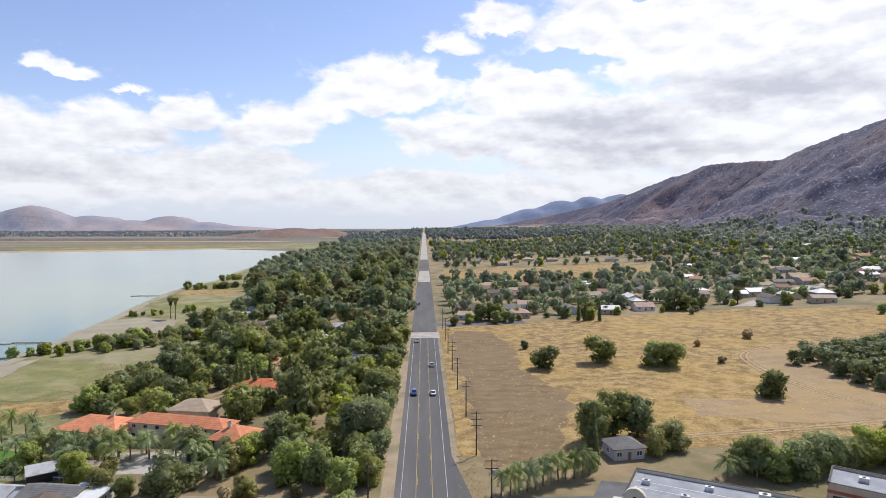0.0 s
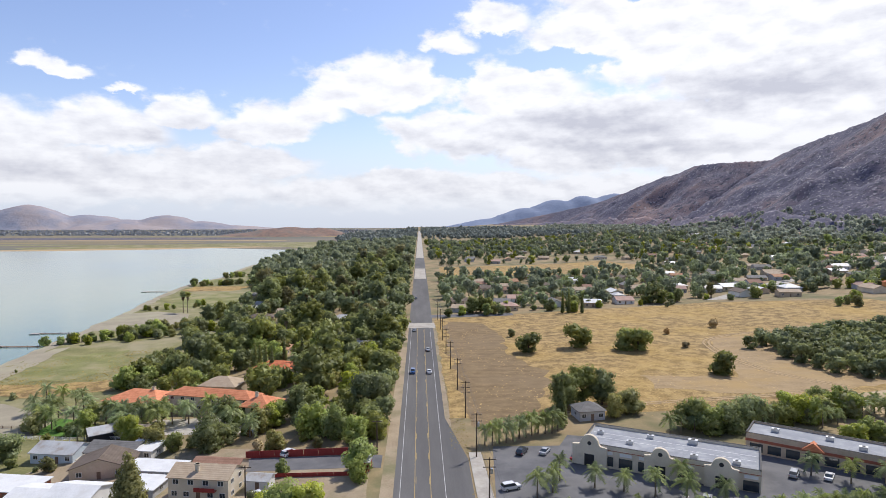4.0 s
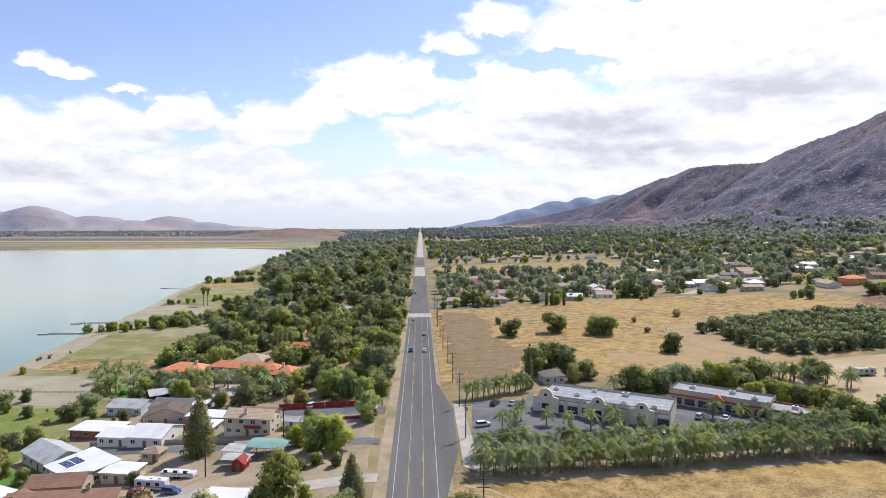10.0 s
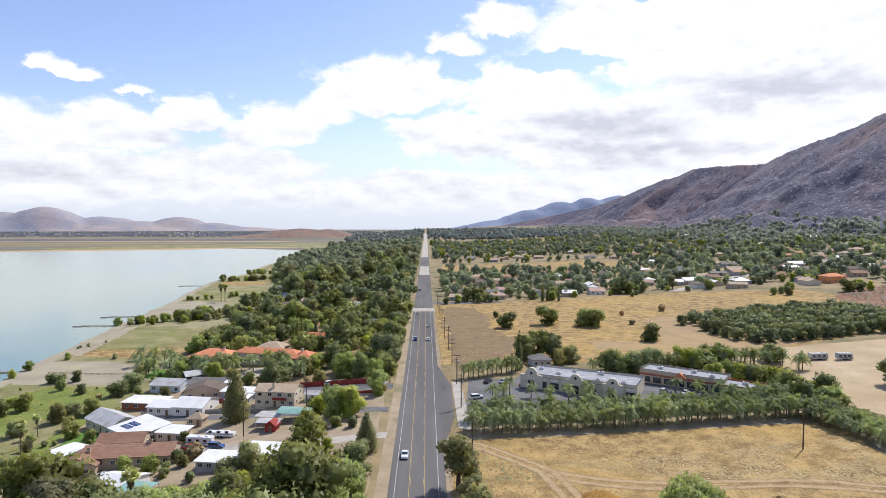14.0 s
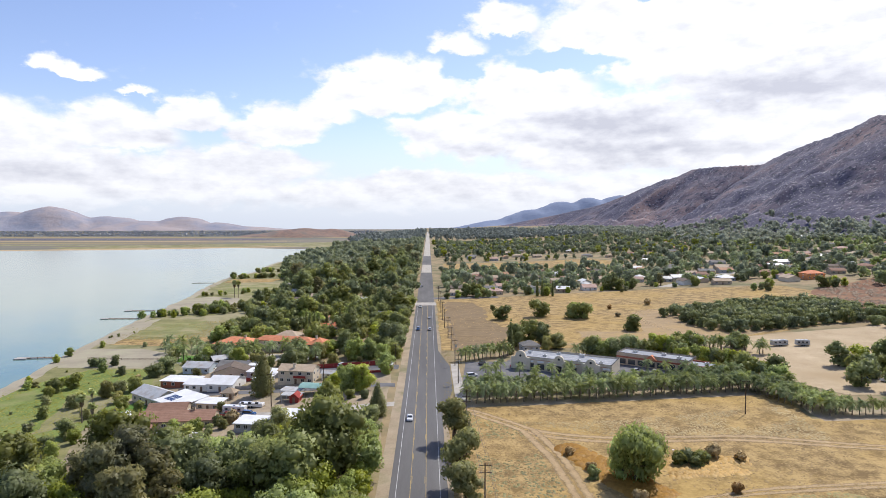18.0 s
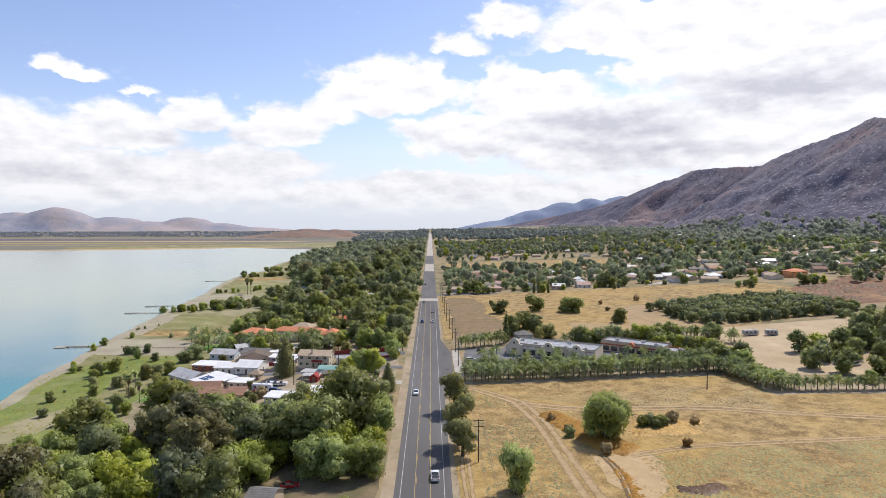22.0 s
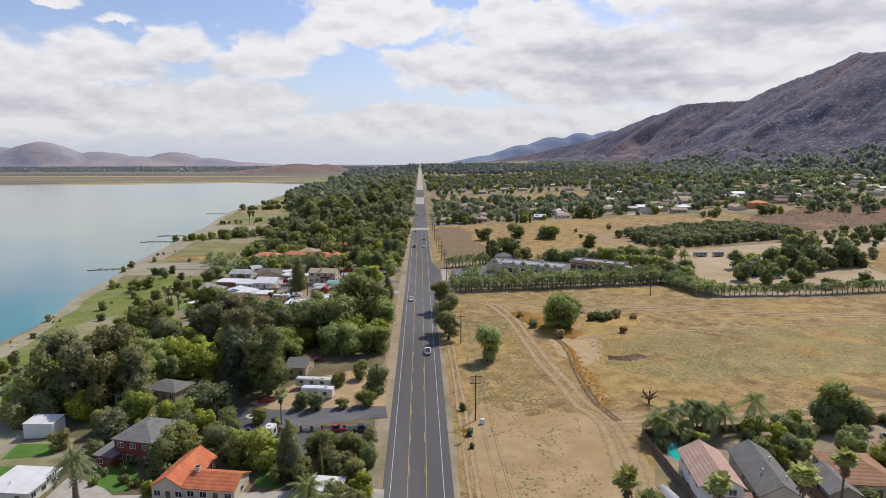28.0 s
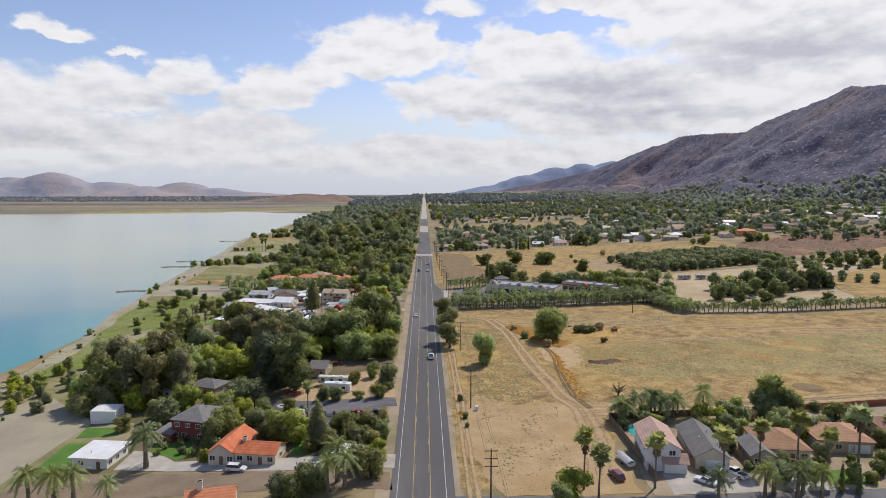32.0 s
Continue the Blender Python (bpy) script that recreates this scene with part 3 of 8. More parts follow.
sheet("beach", bank + [(x + 7 + 4 * noise.noise((y * 0.03, 0, 0)), y) for x, y in bank[::-1]], M_sand, 0.09, "strip of pale sand along the water", "beach")
sheet("plain", [(-262, 1370), (-500, 1470), (-590, 1410), (-800, 1345), (-1050, 1305), (-2200, 1210), (-4900, 1150), (-4900, 4900), (-150, 4900), (-120, 1800)], M_plain, 0.05, "flat brown plain beyond the lake", "plain")
sheet("green_flat", ragged([(-262, 1372), (-330, 1520), (-420, 1562), (-600, 1492), (-900, 1400), (-1000, 1500), (-700, 1700), (-300, 1900), (-180, 1700)], 20, 8, 3), M_shore, 0.08, "green marshy flat at the end of the lake", "grass")
sheet("far_beach", [(-500, 1472), (-590, 1412), (-800, 1347), (-1050, 1307), (-2200, 1212), (-4900, 1152), (-4900, 1215), (-2200, 1275), (-1000, 1365), (-600, 1490), (-420, 1560), (-330, 1520)], M_dirt, 0.1, "tan sandy bank on the far side of the lake", "beach")

for yy, x0, x1, w, m, lab in ((1620, -2600, -520, 55, M_shore, "band of dry marsh grass on the plain"), (1780, -2300, -700, 60, M_scrub, "band of straw grass on the plain"), (1960, -1500, -480, 60, M_dirt, "pale sandy streak on the plain"),
                              (2130, -3600, -600, 130, M_rock, "band of dark brush on the plain"), (2400, -3900, -300, 90, M_scrub, "band of straw grass on the plain")):
    sheet("plain_band", ragged([(x0, yy), ((x0 + x1) / 2, yy - w * 0.3), (x1, yy), (x1 + 60, yy + w), ((x0 + x1) / 2, yy + w * 1.2), (x0 - 60, yy + w)], 60, 12, yy), m, 0.3, lab, "plain")

RX = 1.2
sheet("verge", [(RX - 9.6, -320), (RX + 8.6, -320), (RX + 8.6, 330), (RX - 9.6, 330)], M_yard, 0.02, "bare tan dirt beside the road", "roadside")
sheet("road", [(RX - 6.6, -320), (RX + 6.9, -320), (RX + 6.9, 52), (RX + 8.3, 62), (RX + 11.2, 80), (RX + 11.6, 118), (RX + 7.0, 150), (RX + 6.4, 1300), (RX + 6.2, 3300), (RX - 6.2, 3300), (RX - 6.6, 1300)],
      M_asphalt, 0.06, "worn grey asphalt road with three lanes", "road")


def strip(name, x, w, y0, y1, material, label):
    sheet(name, [(x - w / 2, y0), (x + w / 2, y0), (x + w / 2, y1), (x - w / 2, y1)], material, 0.068, label, "road marking")


strip("edge_line", RX - 5.1, 0.12, -320, 306, M_white_line, "solid white edge line")
strip("edge_line", RX + 5.1, 0.12, -320, 306, M_white_line, "solid white edge line")
for k in (-1, 1):
    strip("centre_line", RX + k * 1.82, 0.13, -320, 306, M_yellow_line, "solid yellow turn lane line")
for k in (-1, 1):
    bm = bmesh.new()
    for i in range(44):
        y = -320 + i * 14.6
        box(bm, RX + k * 1.55 - 0.05, RX + k * 1.55 + 0.05, y, y + 4.2, 0.062, 0.069)
    tagged(part("lane_dashes", bm, M_yellow_line, None), "broken yellow turn lane dashes", "road marking", kind="structure")
sheet("intersection", [(RX - 7.5, 306), (RX + 8, 306), (RX + 8, 322), (RX - 7.5, 322)], M_concrete, 0.075, "pale concrete band across the road", "road")

sheet("pale_road", [(RX - 6, 590), (RX + 6, 590), (RX + 6, 720), (RX - 6, 720)], M_concrete, 0.08, "pale nearer stretch of road", "road")
sheet("pale_road", [(RX - 6, 930), (RX + 6, 930), (RX + 6, 3200), (RX - 6, 3200)], M_concrete, 0.08, "pale far stretch of road", "road")


def heightfield(name, x0, x1, y0, y1, nx, ny, fn, material, label, category):
    xs, ys = np.linspace(x0, x1, nx), np.linspace(y0, y1, ny)
    v = [(x, y, fn(x, y)) for y in ys for x in xs]
    f = [(j * nx + i, j * nx + i + 1, (j + 1) * nx + i + 1, (j + 1) * nx + i) for j in range(ny - 1) for i in range(nx - 1)]
    return tagged(new(name, mesh_of(name, v, f, material, True)), label, category, kind="structure")


# crest of the range on the right: y, x, height
CREST = ((-700, 1500, 470), (200, 1350, 440), (1250, 1150, 300), (1350, 1165, 316), (1450, 1180, 330), (1600, 1145, 291), (1745, 1110, 262), (1850, 1130, 251), (1950, 1160, 249), (2100, 1110, 253), (2250, 1064, 258), (2500, 1040, 233), (2750, 1015, 204), (3050, 900, 134), (3500, 700, 75), (4000, 520, 26), (4400, 330, -10), (4900, 100, -10))
CY, CX, CH = (np.array(c) for c in zip(*CREST))


def range_height(x, y):
    cx, ch = np.interp(y, CY, CX), np.interp(y, CY, CH)
    foot = cx - (ch * 1.45 + 40)
    k = (x - foot) / (cx - foot)
    base = ch * (max(0, k) ** 1.25 if k < 1 else max(0.0, 1 - (k - 1) * 0.5))
    # spurs and gullies run down the slope, bent a little
    bend = 90 * noise.noise((x * 0.002, y * 0.002, 4.2))
    spur = 1 - 2 * abs(noise.noise((x * 0.0012 + 7, (y + bend) * 0.0042, 1.5)))
    gully = 1 - 2 * abs(noise.noise((x * 0.004 + 3, (y + bend) * 0.013, 6.5)))
    rough = noise.fractal((x * 0.011, y * 0.011, 9.5), 0.9, 2.1, 6)
    amp = min(1.0, max(0, k) * 2.5) * (1 if k < 0.62 else max(0.12, 1 - (k - 0.62) * 3.2))
    return max(-2, base + amp * ch * (0.13 * (spur - 0.4) + 0.045 * (gully - 0.4) + 0.045 * rough) + 0.010 * ch * rough * (k > 0) + (G(min(x, 600)) - 3) * (1 if k < 0.2 else 0.3))


heightfield("mountain", 150, 1900, -500, 4900, 230, 420, range_height, M_rock, "steep haze-tinted mountain range with dark chaparral and tan sunlit rock", "mountain")


def far_range(spots, floor):
    def fn(x, y):
        h = floor
        for sx, sy, sh, w in spots:
            d = math.hypot((x - sx) / w, (y - sy) / (w * 0.8))
            h = max(h, floor + (sh - floor) * (1 - d ** 1.6) + 0.13 * (sh - floor) * min(1, d * 2) * noise.fractal((x * 0.006, y * 0.006, sx), 0.9, 2.0, 6))
        return h
    return fn


def spot(px, py, d, w):
    """A summit placed d away to fit a pixel position in the camera's view."""
    return ((px - 752) / 1079 * d, d - 105, 61.5 + (392 - py) / 1079 * d, w)


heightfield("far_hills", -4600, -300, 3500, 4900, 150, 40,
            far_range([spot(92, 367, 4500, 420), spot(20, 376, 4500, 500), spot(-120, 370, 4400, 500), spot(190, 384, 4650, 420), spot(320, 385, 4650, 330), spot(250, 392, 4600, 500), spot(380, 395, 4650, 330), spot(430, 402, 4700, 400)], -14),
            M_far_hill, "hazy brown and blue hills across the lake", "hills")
heightfield("small_hill", -1300, -250, 2300, 2900, 60, 30, far_range([spot(535, 405, 2700, 240), spot(582, 406, 2700, 150), spot(490, 413, 2700, 220)], -14), M_tan_hill, "low tan hill at the end of the lake", "hill")
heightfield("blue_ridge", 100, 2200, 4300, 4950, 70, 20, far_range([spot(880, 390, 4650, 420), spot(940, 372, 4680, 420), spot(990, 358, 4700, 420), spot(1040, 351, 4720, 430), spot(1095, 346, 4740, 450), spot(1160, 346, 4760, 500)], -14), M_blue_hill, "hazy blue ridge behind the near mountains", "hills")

# ---- plants ----
def round_off(me, normals):
    """Leaf clumps shade with the rounding of the crown."""
    k = np.array(normals, float)
    me.normals_split_custom_set_from_vertices((k / np.linalg.norm(k, axis=1)[:, None]).tolist())
    return me


def crown_mesh(name, lobes, quads, size, material, seed, droop=0.0, core=True):
    """A crown of small leaf clumps over lobes (x, y, z, radius, flatness)."""
    rng = np.random.default_rng(seed)
    verts, faces = [], []
    w = np.array([l[3] ** 2 for l in lobes])
    pick = rng.choice(len(lobes), quads, p=w / w.sum())
    L = np.array(lobes)[pick]
    d = rng.normal(size=(quads, 3))
    d /= np.linalg.norm(d, axis=1)[:, None]
    rad = L[:, 3] * rng.uniform(0.72, 1.08, quads)
    c = L[:, :3] + d * rad[:, None] * np.stack([np.ones(quads), np.ones(quads), L[:, 4]], 1)
    n = d + rng.normal(scale=0.55, size=(quads, 3))
    n /= np.linalg.norm(n, axis=1)[:, None]
    u = np.cross(n, rng.normal(size=(quads, 3)))
    u /= np.linalg.norm(u, axis=1)[:, None]
    v = np.cross(n, u)
    if droop:
        v = v * (1 - droop) + np.array((0, 0, -1.0)) * droop
    s = size * rng.uniform(0.6, 1.35, quads)[:, None]
    e = rng.uniform(0.6, 1.25, (quads, 3, 1))
    p = np.stack([c + u * s * e[:, 0], c + (v * 0.85 - u * 0.5) * s * e[:, 1], c - (v * 0.85 + u * 0.5) * s * e[:, 2]], 1).reshape(-1, 3)
    verts = p.tolist()
    soft = np.repeat(d * 0.75 + n * 0.35 + (0, 0, 0.35), 3, 0).tolist()
    faces = [(3 * i, 3 * i + 1, 3 * i + 2) for i in range(quads)]
    if core:
        for x, y, z, r, k in lobes:
            bm = bmesh.new()
            bmesh.ops.create_icosphere(bm, subdivisions=1, radius=r * 0.62)
            o = len(verts)
            verts += [(x + q.co.x * (1 + 0.2 * noise.noise(q.co * 1.7)), y + q.co.y, z + q.co.z * k) for q in bm.verts]
            faces += [tuple(o + q.index for q in f.verts) for f in bm.faces]
            soft += [tuple(q.co.normalized()) for q in bm.verts]
            bm.free()
    return round_off(mesh_of(name, verts, faces, material, True), soft)


def broad_lobes(rng, h, r, n, base=0.3):
    """Lobes of a rounded uneven crown of height h and radius r."""
    out = []
    for i in range(n):
        a, k = rng.uniform(0, math.tau), math.sqrt(rng.uniform(0.05, 1))
        z = h * rng.uniform(base + 0.12, 0.86)
        e = math.sqrt(max(0.1, 1 - ((z / h - 0.55) / 0.52) ** 2))
        q = r * k * 0.66 * e
        out.append((q * math.cos(a), q * math.sin(a), z, r * rng.uniform(0.30, 0.46), 0.85))
    out.append((0, 0, h * 0.66, r * 0.55, 0.9))
    return out


PROTO = {}


def plant_proto(kind, trunk_bm, crown, bark, label, category, range_=""):
    root = thing(kind, pose(0, 0, -500), label, category)
    if trunk_bm is not None:
        part("trunk", trunk_bm, bark, root)
    ob = new("crown", crown)
    ob.parent = root
    PROTO.setdefault(range_ + kind, []).append(root)
    return root


def trunk_with_limbs(rng, h, r, lobes, split=0.3, lean=0.3):
    bm = bmesh.new()
    top = (rng.uniform(-lean, lean), rng.uniform(-lean, lean), h * 0.62)
    fork = (top[0] * 0.4, top[1] * 0.4, h * split)
    tube(bm, [(0, 0, -0.3), (0.03, 0, h * split * 0.5), fork, top], [r * 1.25, r, r * 0.8, r * 0.3])
    for l in lobes[:5]:
        tube(bm, [fork, ((fork[0] + l[0]) * 0.5, (fork[1] + l[1]) * 0.5, (fork[2] + l[2]) * 0.55), (l[0] * 0.9, l[1] * 0.9, l[2])], [r * 0.55, r * 0.35, r * 0.12], 6)
    return bm


def make_broad(kind, h, r, mat, label, category, variants=3, quads=1000, size=0.55, base=0.3, lobes=14, split=0.28, droop=0.0, seed=0):
    for v in range(variants):
        rng = random.Random(seed * 100 + v)
        lo = broad_lobes(rng, h, r, lobes, base)
        trunk = trunk_with_limbs(rng, h, 0.035 * h, lo, split)
        plain = tube(bmesh.new(), [(0, 0, -0.3), (0.03, 0, h * split * 0.6), (0.1, 0, h * 0.6)], [0.042 * h, 0.034 * h, 0.012 * h], 6)
        plant_proto(kind, trunk, crown_mesh("crown", lo, int(quads * 2.3), size * 0.66, mat, seed * 100 + v, droop), M_bark, label, category)
        plant_proto(kind, plain, crown_mesh("crown", lo, int(quads * 0.72), size * 1.12, mat, seed * 100 + v, droop), M_bark, label, category, "far ")


def make_columnar(kind, h, r, mat, label, category, variants=2, quads=500, size=0.4, seed=0, taper=1.0):
    for v in range(variants):
        rng = random.Random(seed * 100 + v)
        lo = [(rng.uniform(-0.1, 0.1) * r, rng.uniform(-0.1, 0.1) * r, h * (0.1 + 0.86 * i / 9), r * max(0.25, (1 - taper * (i / 9) ** 1.6)), 1.2) for i in range(10)]
        bm = tube(bmesh.new(), [(0, 0, -0.3), (0, 0, h * 0.4), (0, 0, h * 0.9)], [0.025 * h, 0.018 * h, 0.006 * h])
        plant_proto(kind, bm, crown_mesh("crown", lo, quads * 3, size * 0.66, mat, seed * 100 + v), M_bark, label, category)


def frond(rng, verts, faces, at, a, up, length, width, sag):
    """One feathery frond: a thin rib with rows of drooping leaflets."""
    ca, sa = math.cos(a), math.sin(a)

    def rib(t):
        return at[0] + ca * length * t * math.cos(up), at[1] + sa * length * t * math.cos(up), at[2] + length * (t * math.sin(up) - sag * t * t)
    n = 9
    for i in range(n):
        t0, t1 = 0.08 + 0.92 * i / n, 0.08 + 0.92 * (i + 0.9) / n
        w = width * 2.3 * (0.35 + 1.9 * t0 * (1 - t0)) * rng.uniform(0.8, 1.15)
        p, q = rib(t0), rib(t1)
        for side in (-1, 1):
            o = len(verts)
            lean = 0.5 * w
            verts += [p, q, (q[0] + ca * lean * 0.8 - sa * w * side, q[1] + sa * lean * 0.8 + ca * w * side, q[2] - w * rng.uniform(0.35, 0.75))]
            faces.append((o, o + 1, o + 2))


def make_palm(kind, h, length, n, label, r=0.16, skirt=0, variants=2, seed=0, fan=False, width=0.28):
    for v in range(variants):
        rng = random.Random(seed * 100 + v)
        lean = rng.uniform(-0.25, 0.25)
        bm = tube(bmesh.new(), [(0, 0, -0.3), (lean * 0.3, 0, h * 0.4), (lean, 0.1, h)], [r * 1.5, r, r * 0.85])
        verts, faces = [], []
        for i in range(n):
            up = math.radians(rng.uniform(-25, 75))
            if fan:
                # fan leaf: a stalk end with a radiating folded disc
                a = rng.uniform(0, math.tau)
                q = length * rng.uniform(0.55, 0.9)
                c = Vector((lean + math.cos(a) * math.cos(up) * q, 0.1 + math.sin(a) * math.cos(up) * q, h + math.sin(up) * q))
                d = Vector((math.cos(a) * math.cos(up), math.sin(a) * math.cos(up), math.sin(up) - 0.25)).normalized()
                s = d.cross(Vector((0, 0, 1))).normalized()
                o = len(verts)
                verts.append(tuple(c - d * length * 0.45))
                for k in range(9):
                    b = math.radians(-95 + k * 190 / 8)
                    w = length * 0.52 * (1 if k % 2 == 0 else 0.62)
                    verts.append(tuple(c - d * length * 0.25 + (d * math.cos(b) + s * math.sin(b)) * w - Vector((0, 0, 0.12 * length * abs(math.sin(b))))))
                faces += [(o, o + 1 + k, o + 2 + k) for k in range(8)]
            else:
                frond(rng, verts, faces, (lean, 0.1, h), i * 2.4 + rng.uniform(-0.3, 0.3), up, length * rng.uniform(0.8, 1.1), width, rng.uniform(0.35, 0.8))
        root = plant_proto(kind, bm, mesh_of("crown", verts, faces, L_fan if fan else L_palm), M_palm_bark, label, "palm")
        if skirt:
            verts, faces = [], []
            for i in range(90):
                a, z = rng.uniform(0, math.tau), h - rng.uniform(0, skirt)
                k = r + (0.55 + 0.3 * rng.random()) * (0.5 + 0.5 * (h - z < skirt * 0.75))
                o = len(verts)
                x, y = lean, 0.1
                verts += [(x + r * math.cos(a), y + r * math.sin(a), z + 0.4), (x + k * math.cos(a - 0.25), y + k * math.sin(a - 0.25), z - 0.9), (x + k * math.cos(a + 0.25), y + k * math.sin(a + 0.25), z - 0.9)]
                faces.append((o, o + 1, o + 2))
            sk = new("skirt", mesh_of("skirt", verts, faces, L_skirt))
            sk.parent = root
            sk["label"] = "skirt of dead hanging fronds"


make_broad("shade_tree", 9.5, 5.6, L_oak, "dark green broadleaf shade tree with a rounded crown", "tree", 4, 1200, 0.62, base=-0.10, lobes=22, split=0.2, seed=1)
make_broad("bright_tree", 8.5, 4.6, L_bright, "fresh green broadleaf tree with a full crown", "tree", 3, 1100, 0.56, base=-0.06, lobes=20, split=0.2, seed=2)
make_broad("olive_tree", 7, 4.0, L_olive, "grey-green olive-like tree with an airy crown", "tree", 3, 900, 0.50, base=0.0, lobes=18, split=0.2, seed=3)
make_broad("pepper_tree", 8, 5.0, L_bright, "weeping bright green pepper tree", "tree", 2, 1500, 0.55, base=0.02, droop=0.6, seed=4)
make_broad("eucalyptus", 19, 5.6, L_gum, "tall grey-green eucalyptus with an open crown", "tree", 3, 1350, 0.70, base=0.10, lobes=26, seed=5)
make_broad("dark_pine", 20, 6.6, L_pine, "tall dark pine with a feathery broad crown", "pine", 2, 2000, 0.66, base=0.02, lobes=34, split=0.35, droop=0.35, seed=16)
make_broad("tall_shade_tree", 17, 7.5, L_oak, "tall dark green tree with a dense crown", "tree", 3, 1500, 0.72, base=0.0, lobes=28, seed=6)
make_broad("shrub", 2.2, 1.6, L_oak, "rounded dark green garden shrub", "shrub", 3, 350, 0.32, base=-0.1, lobes=6, split=0.1, seed=7)
make_broad("orchard_tree", 5.4, 3.6, L_orchard, "low round dark green orchard tree", "tree", 3, 600, 0.46, base=-0.2, lobes=13, split=0.15, seed=8)
make_broad("dry_bush", 2.0, 1.8, L_dry, "dry straw-coloured bush in the field", "bush", 2, 350, 0.35, base=-0.15, lobes=6, split=0.1, seed=9)
make_columnar("cypress", 12, 1.1, L_oak, "narrow dark green cypress", "cypress", 2, 600, 0.4, seed=10, taper=0.75)
make_columnar("conifer", 17, 4.6, L_olive, "tall dark conifer with layered branches", "conifer", 2, 1600, 0.6, seed=11, taper=0.80)
make_broad("roadside_pine", 13, 4.6, L_olive, "dark open-crowned pine leaning by the road", "pine", 2, 1100, 0.55, base=0.12, lobes=13, split=0.3, seed=15)
make_palm("queen_palm", 5.0, 3.2, 26, "slender palm with arching feathery fronds", seed=12, variants=4, width=0.42)
make_palm("fan_palm", 11, 2.6, 40, "tall fan palm with a shaggy dry skirt", r=0.2, skirt=2.8, seed=13, variants=3, fan=True)
make_palm("date_palm", 8, 4.2, 46, "stout date palm with a full feathery head", r=0.42, seed=14, variants=2, width=0.34)


def plant(kind, x, y, s=1.0, rng=random, group="", sz=None):
    far = "far " + kind
    src = rng.choice(PROTO[far if far in PROTO and (y > 165 or abs(x) > 125 or s < 0.45) else kind])
    ob = copy_thing(src, Matrix.Translation((x, y, G(x))) @ Matrix.Rotation(rng.uniform(0, math.tau), 4, "Z"))
    ob.scale = (s, s, sz or s * rng.uniform(0.9, 1.1))
    if group:
        ob["group"] = group
    return ob


def inside(x, y, poly):
    hit = False
    for (x0, y0), (x1, y1) in zip(poly, poly[1:] + poly[:1]):
        if (y0 > y) != (y1 > y) and x < (x1 - x0) * (y - y0) / (y1 - y0) + x0:
            hit = not hit
    return hit


def woods(name, spots, kinds, label, quads=90, size=1.1, seed=0, material=None, lay=lambda x, y: G(x)):
    """Far trees, joined: spots are (x, y, height)."""
    rng = np.random.default_rng(seed)
    quads = int(quads * 1.5)
    size *= 0.92
    protos = []
    for v in range(5):
        r2 = random.Random(seed * 10 + v)
        lo = np.array(broad_lobes(r2, 1.0, kinds, 6, 0.12))
        w = lo[:, 3] ** 2
        pick = rng.choice(len(lo), quads, p=w / w.sum())
        d = rng.normal(size=(quads, 3))
        d /= np.linalg.norm(d, axis=1)[:, None]
        c = lo[pick, :3] + d * lo[pick, 3:4] * rng.uniform(0.75, 1.05, (quads, 1))
        n = d + rng.normal(scale=0.5, size=(quads, 3))
        n /= np.linalg.norm(n, axis=1)[:, None]
        u = np.cross(n, rng.normal(size=(quads, 3)))
        u /= np.linalg.norm(u, axis=1)[:, None]
        q = np.cross(n, u)
        s = size * 0.1 * rng.uniform(0.6, 1.3, (quads, 1))
        protos.append((np.stack([c + u * s * 1.2, c + (q - u * 0.6) * s, c - (q + u * 0.6) * s], 1), d * 0.7 + n * 0.4 + (0, 0, 0.3)))
    out = np.empty((len(spots) * quads, 3, 3))
    soft = np.empty((len(spots) * quads, 3))
    for i, (x, y, h) in enumerate(spots):
        p, round_ = protos[rng.integers(5)]
        a = rng.uniform(0, math.tau)
        rot = np.array(((math.cos(a), -math.sin(a), 0), (math.sin(a), math.cos(a), 0), (0, 0, 1)))
        k = h * rng.uniform(0.85, 1.15)
        out[i * quads:(i + 1) * quads] = (p @ rot.T) * (h, h, k) + (x, y, lay(x, y) - 0.02 * h)
        soft[i * quads:(i + 1) * quads] = round_ @ rot.T
    verts = out.reshape(-1, 3)
    me = bpy.data.meshes.new(name)
    me.vertices.add(len(verts))
    me.vertices.foreach_set("co", verts.ravel())
    m = len(spots) * quads
    me.loops.add(3 * m)
    me.loops.foreach_set("vertex_index", np.arange(3 * m))
    me.polygons.add(m)
    me.polygons.foreach_set("loop_start", np.arange(0, 3 * m, 3))
    me.update(calc_edges=True)
    me.polygons.foreach_set("use_smooth", np.ones(m, bool))
    round_off(me, np.repeat(soft, 3, 0))
    me.materials.append(material or L_far)
    return tagged(new(name, me), label, "woods", kind="stuff")

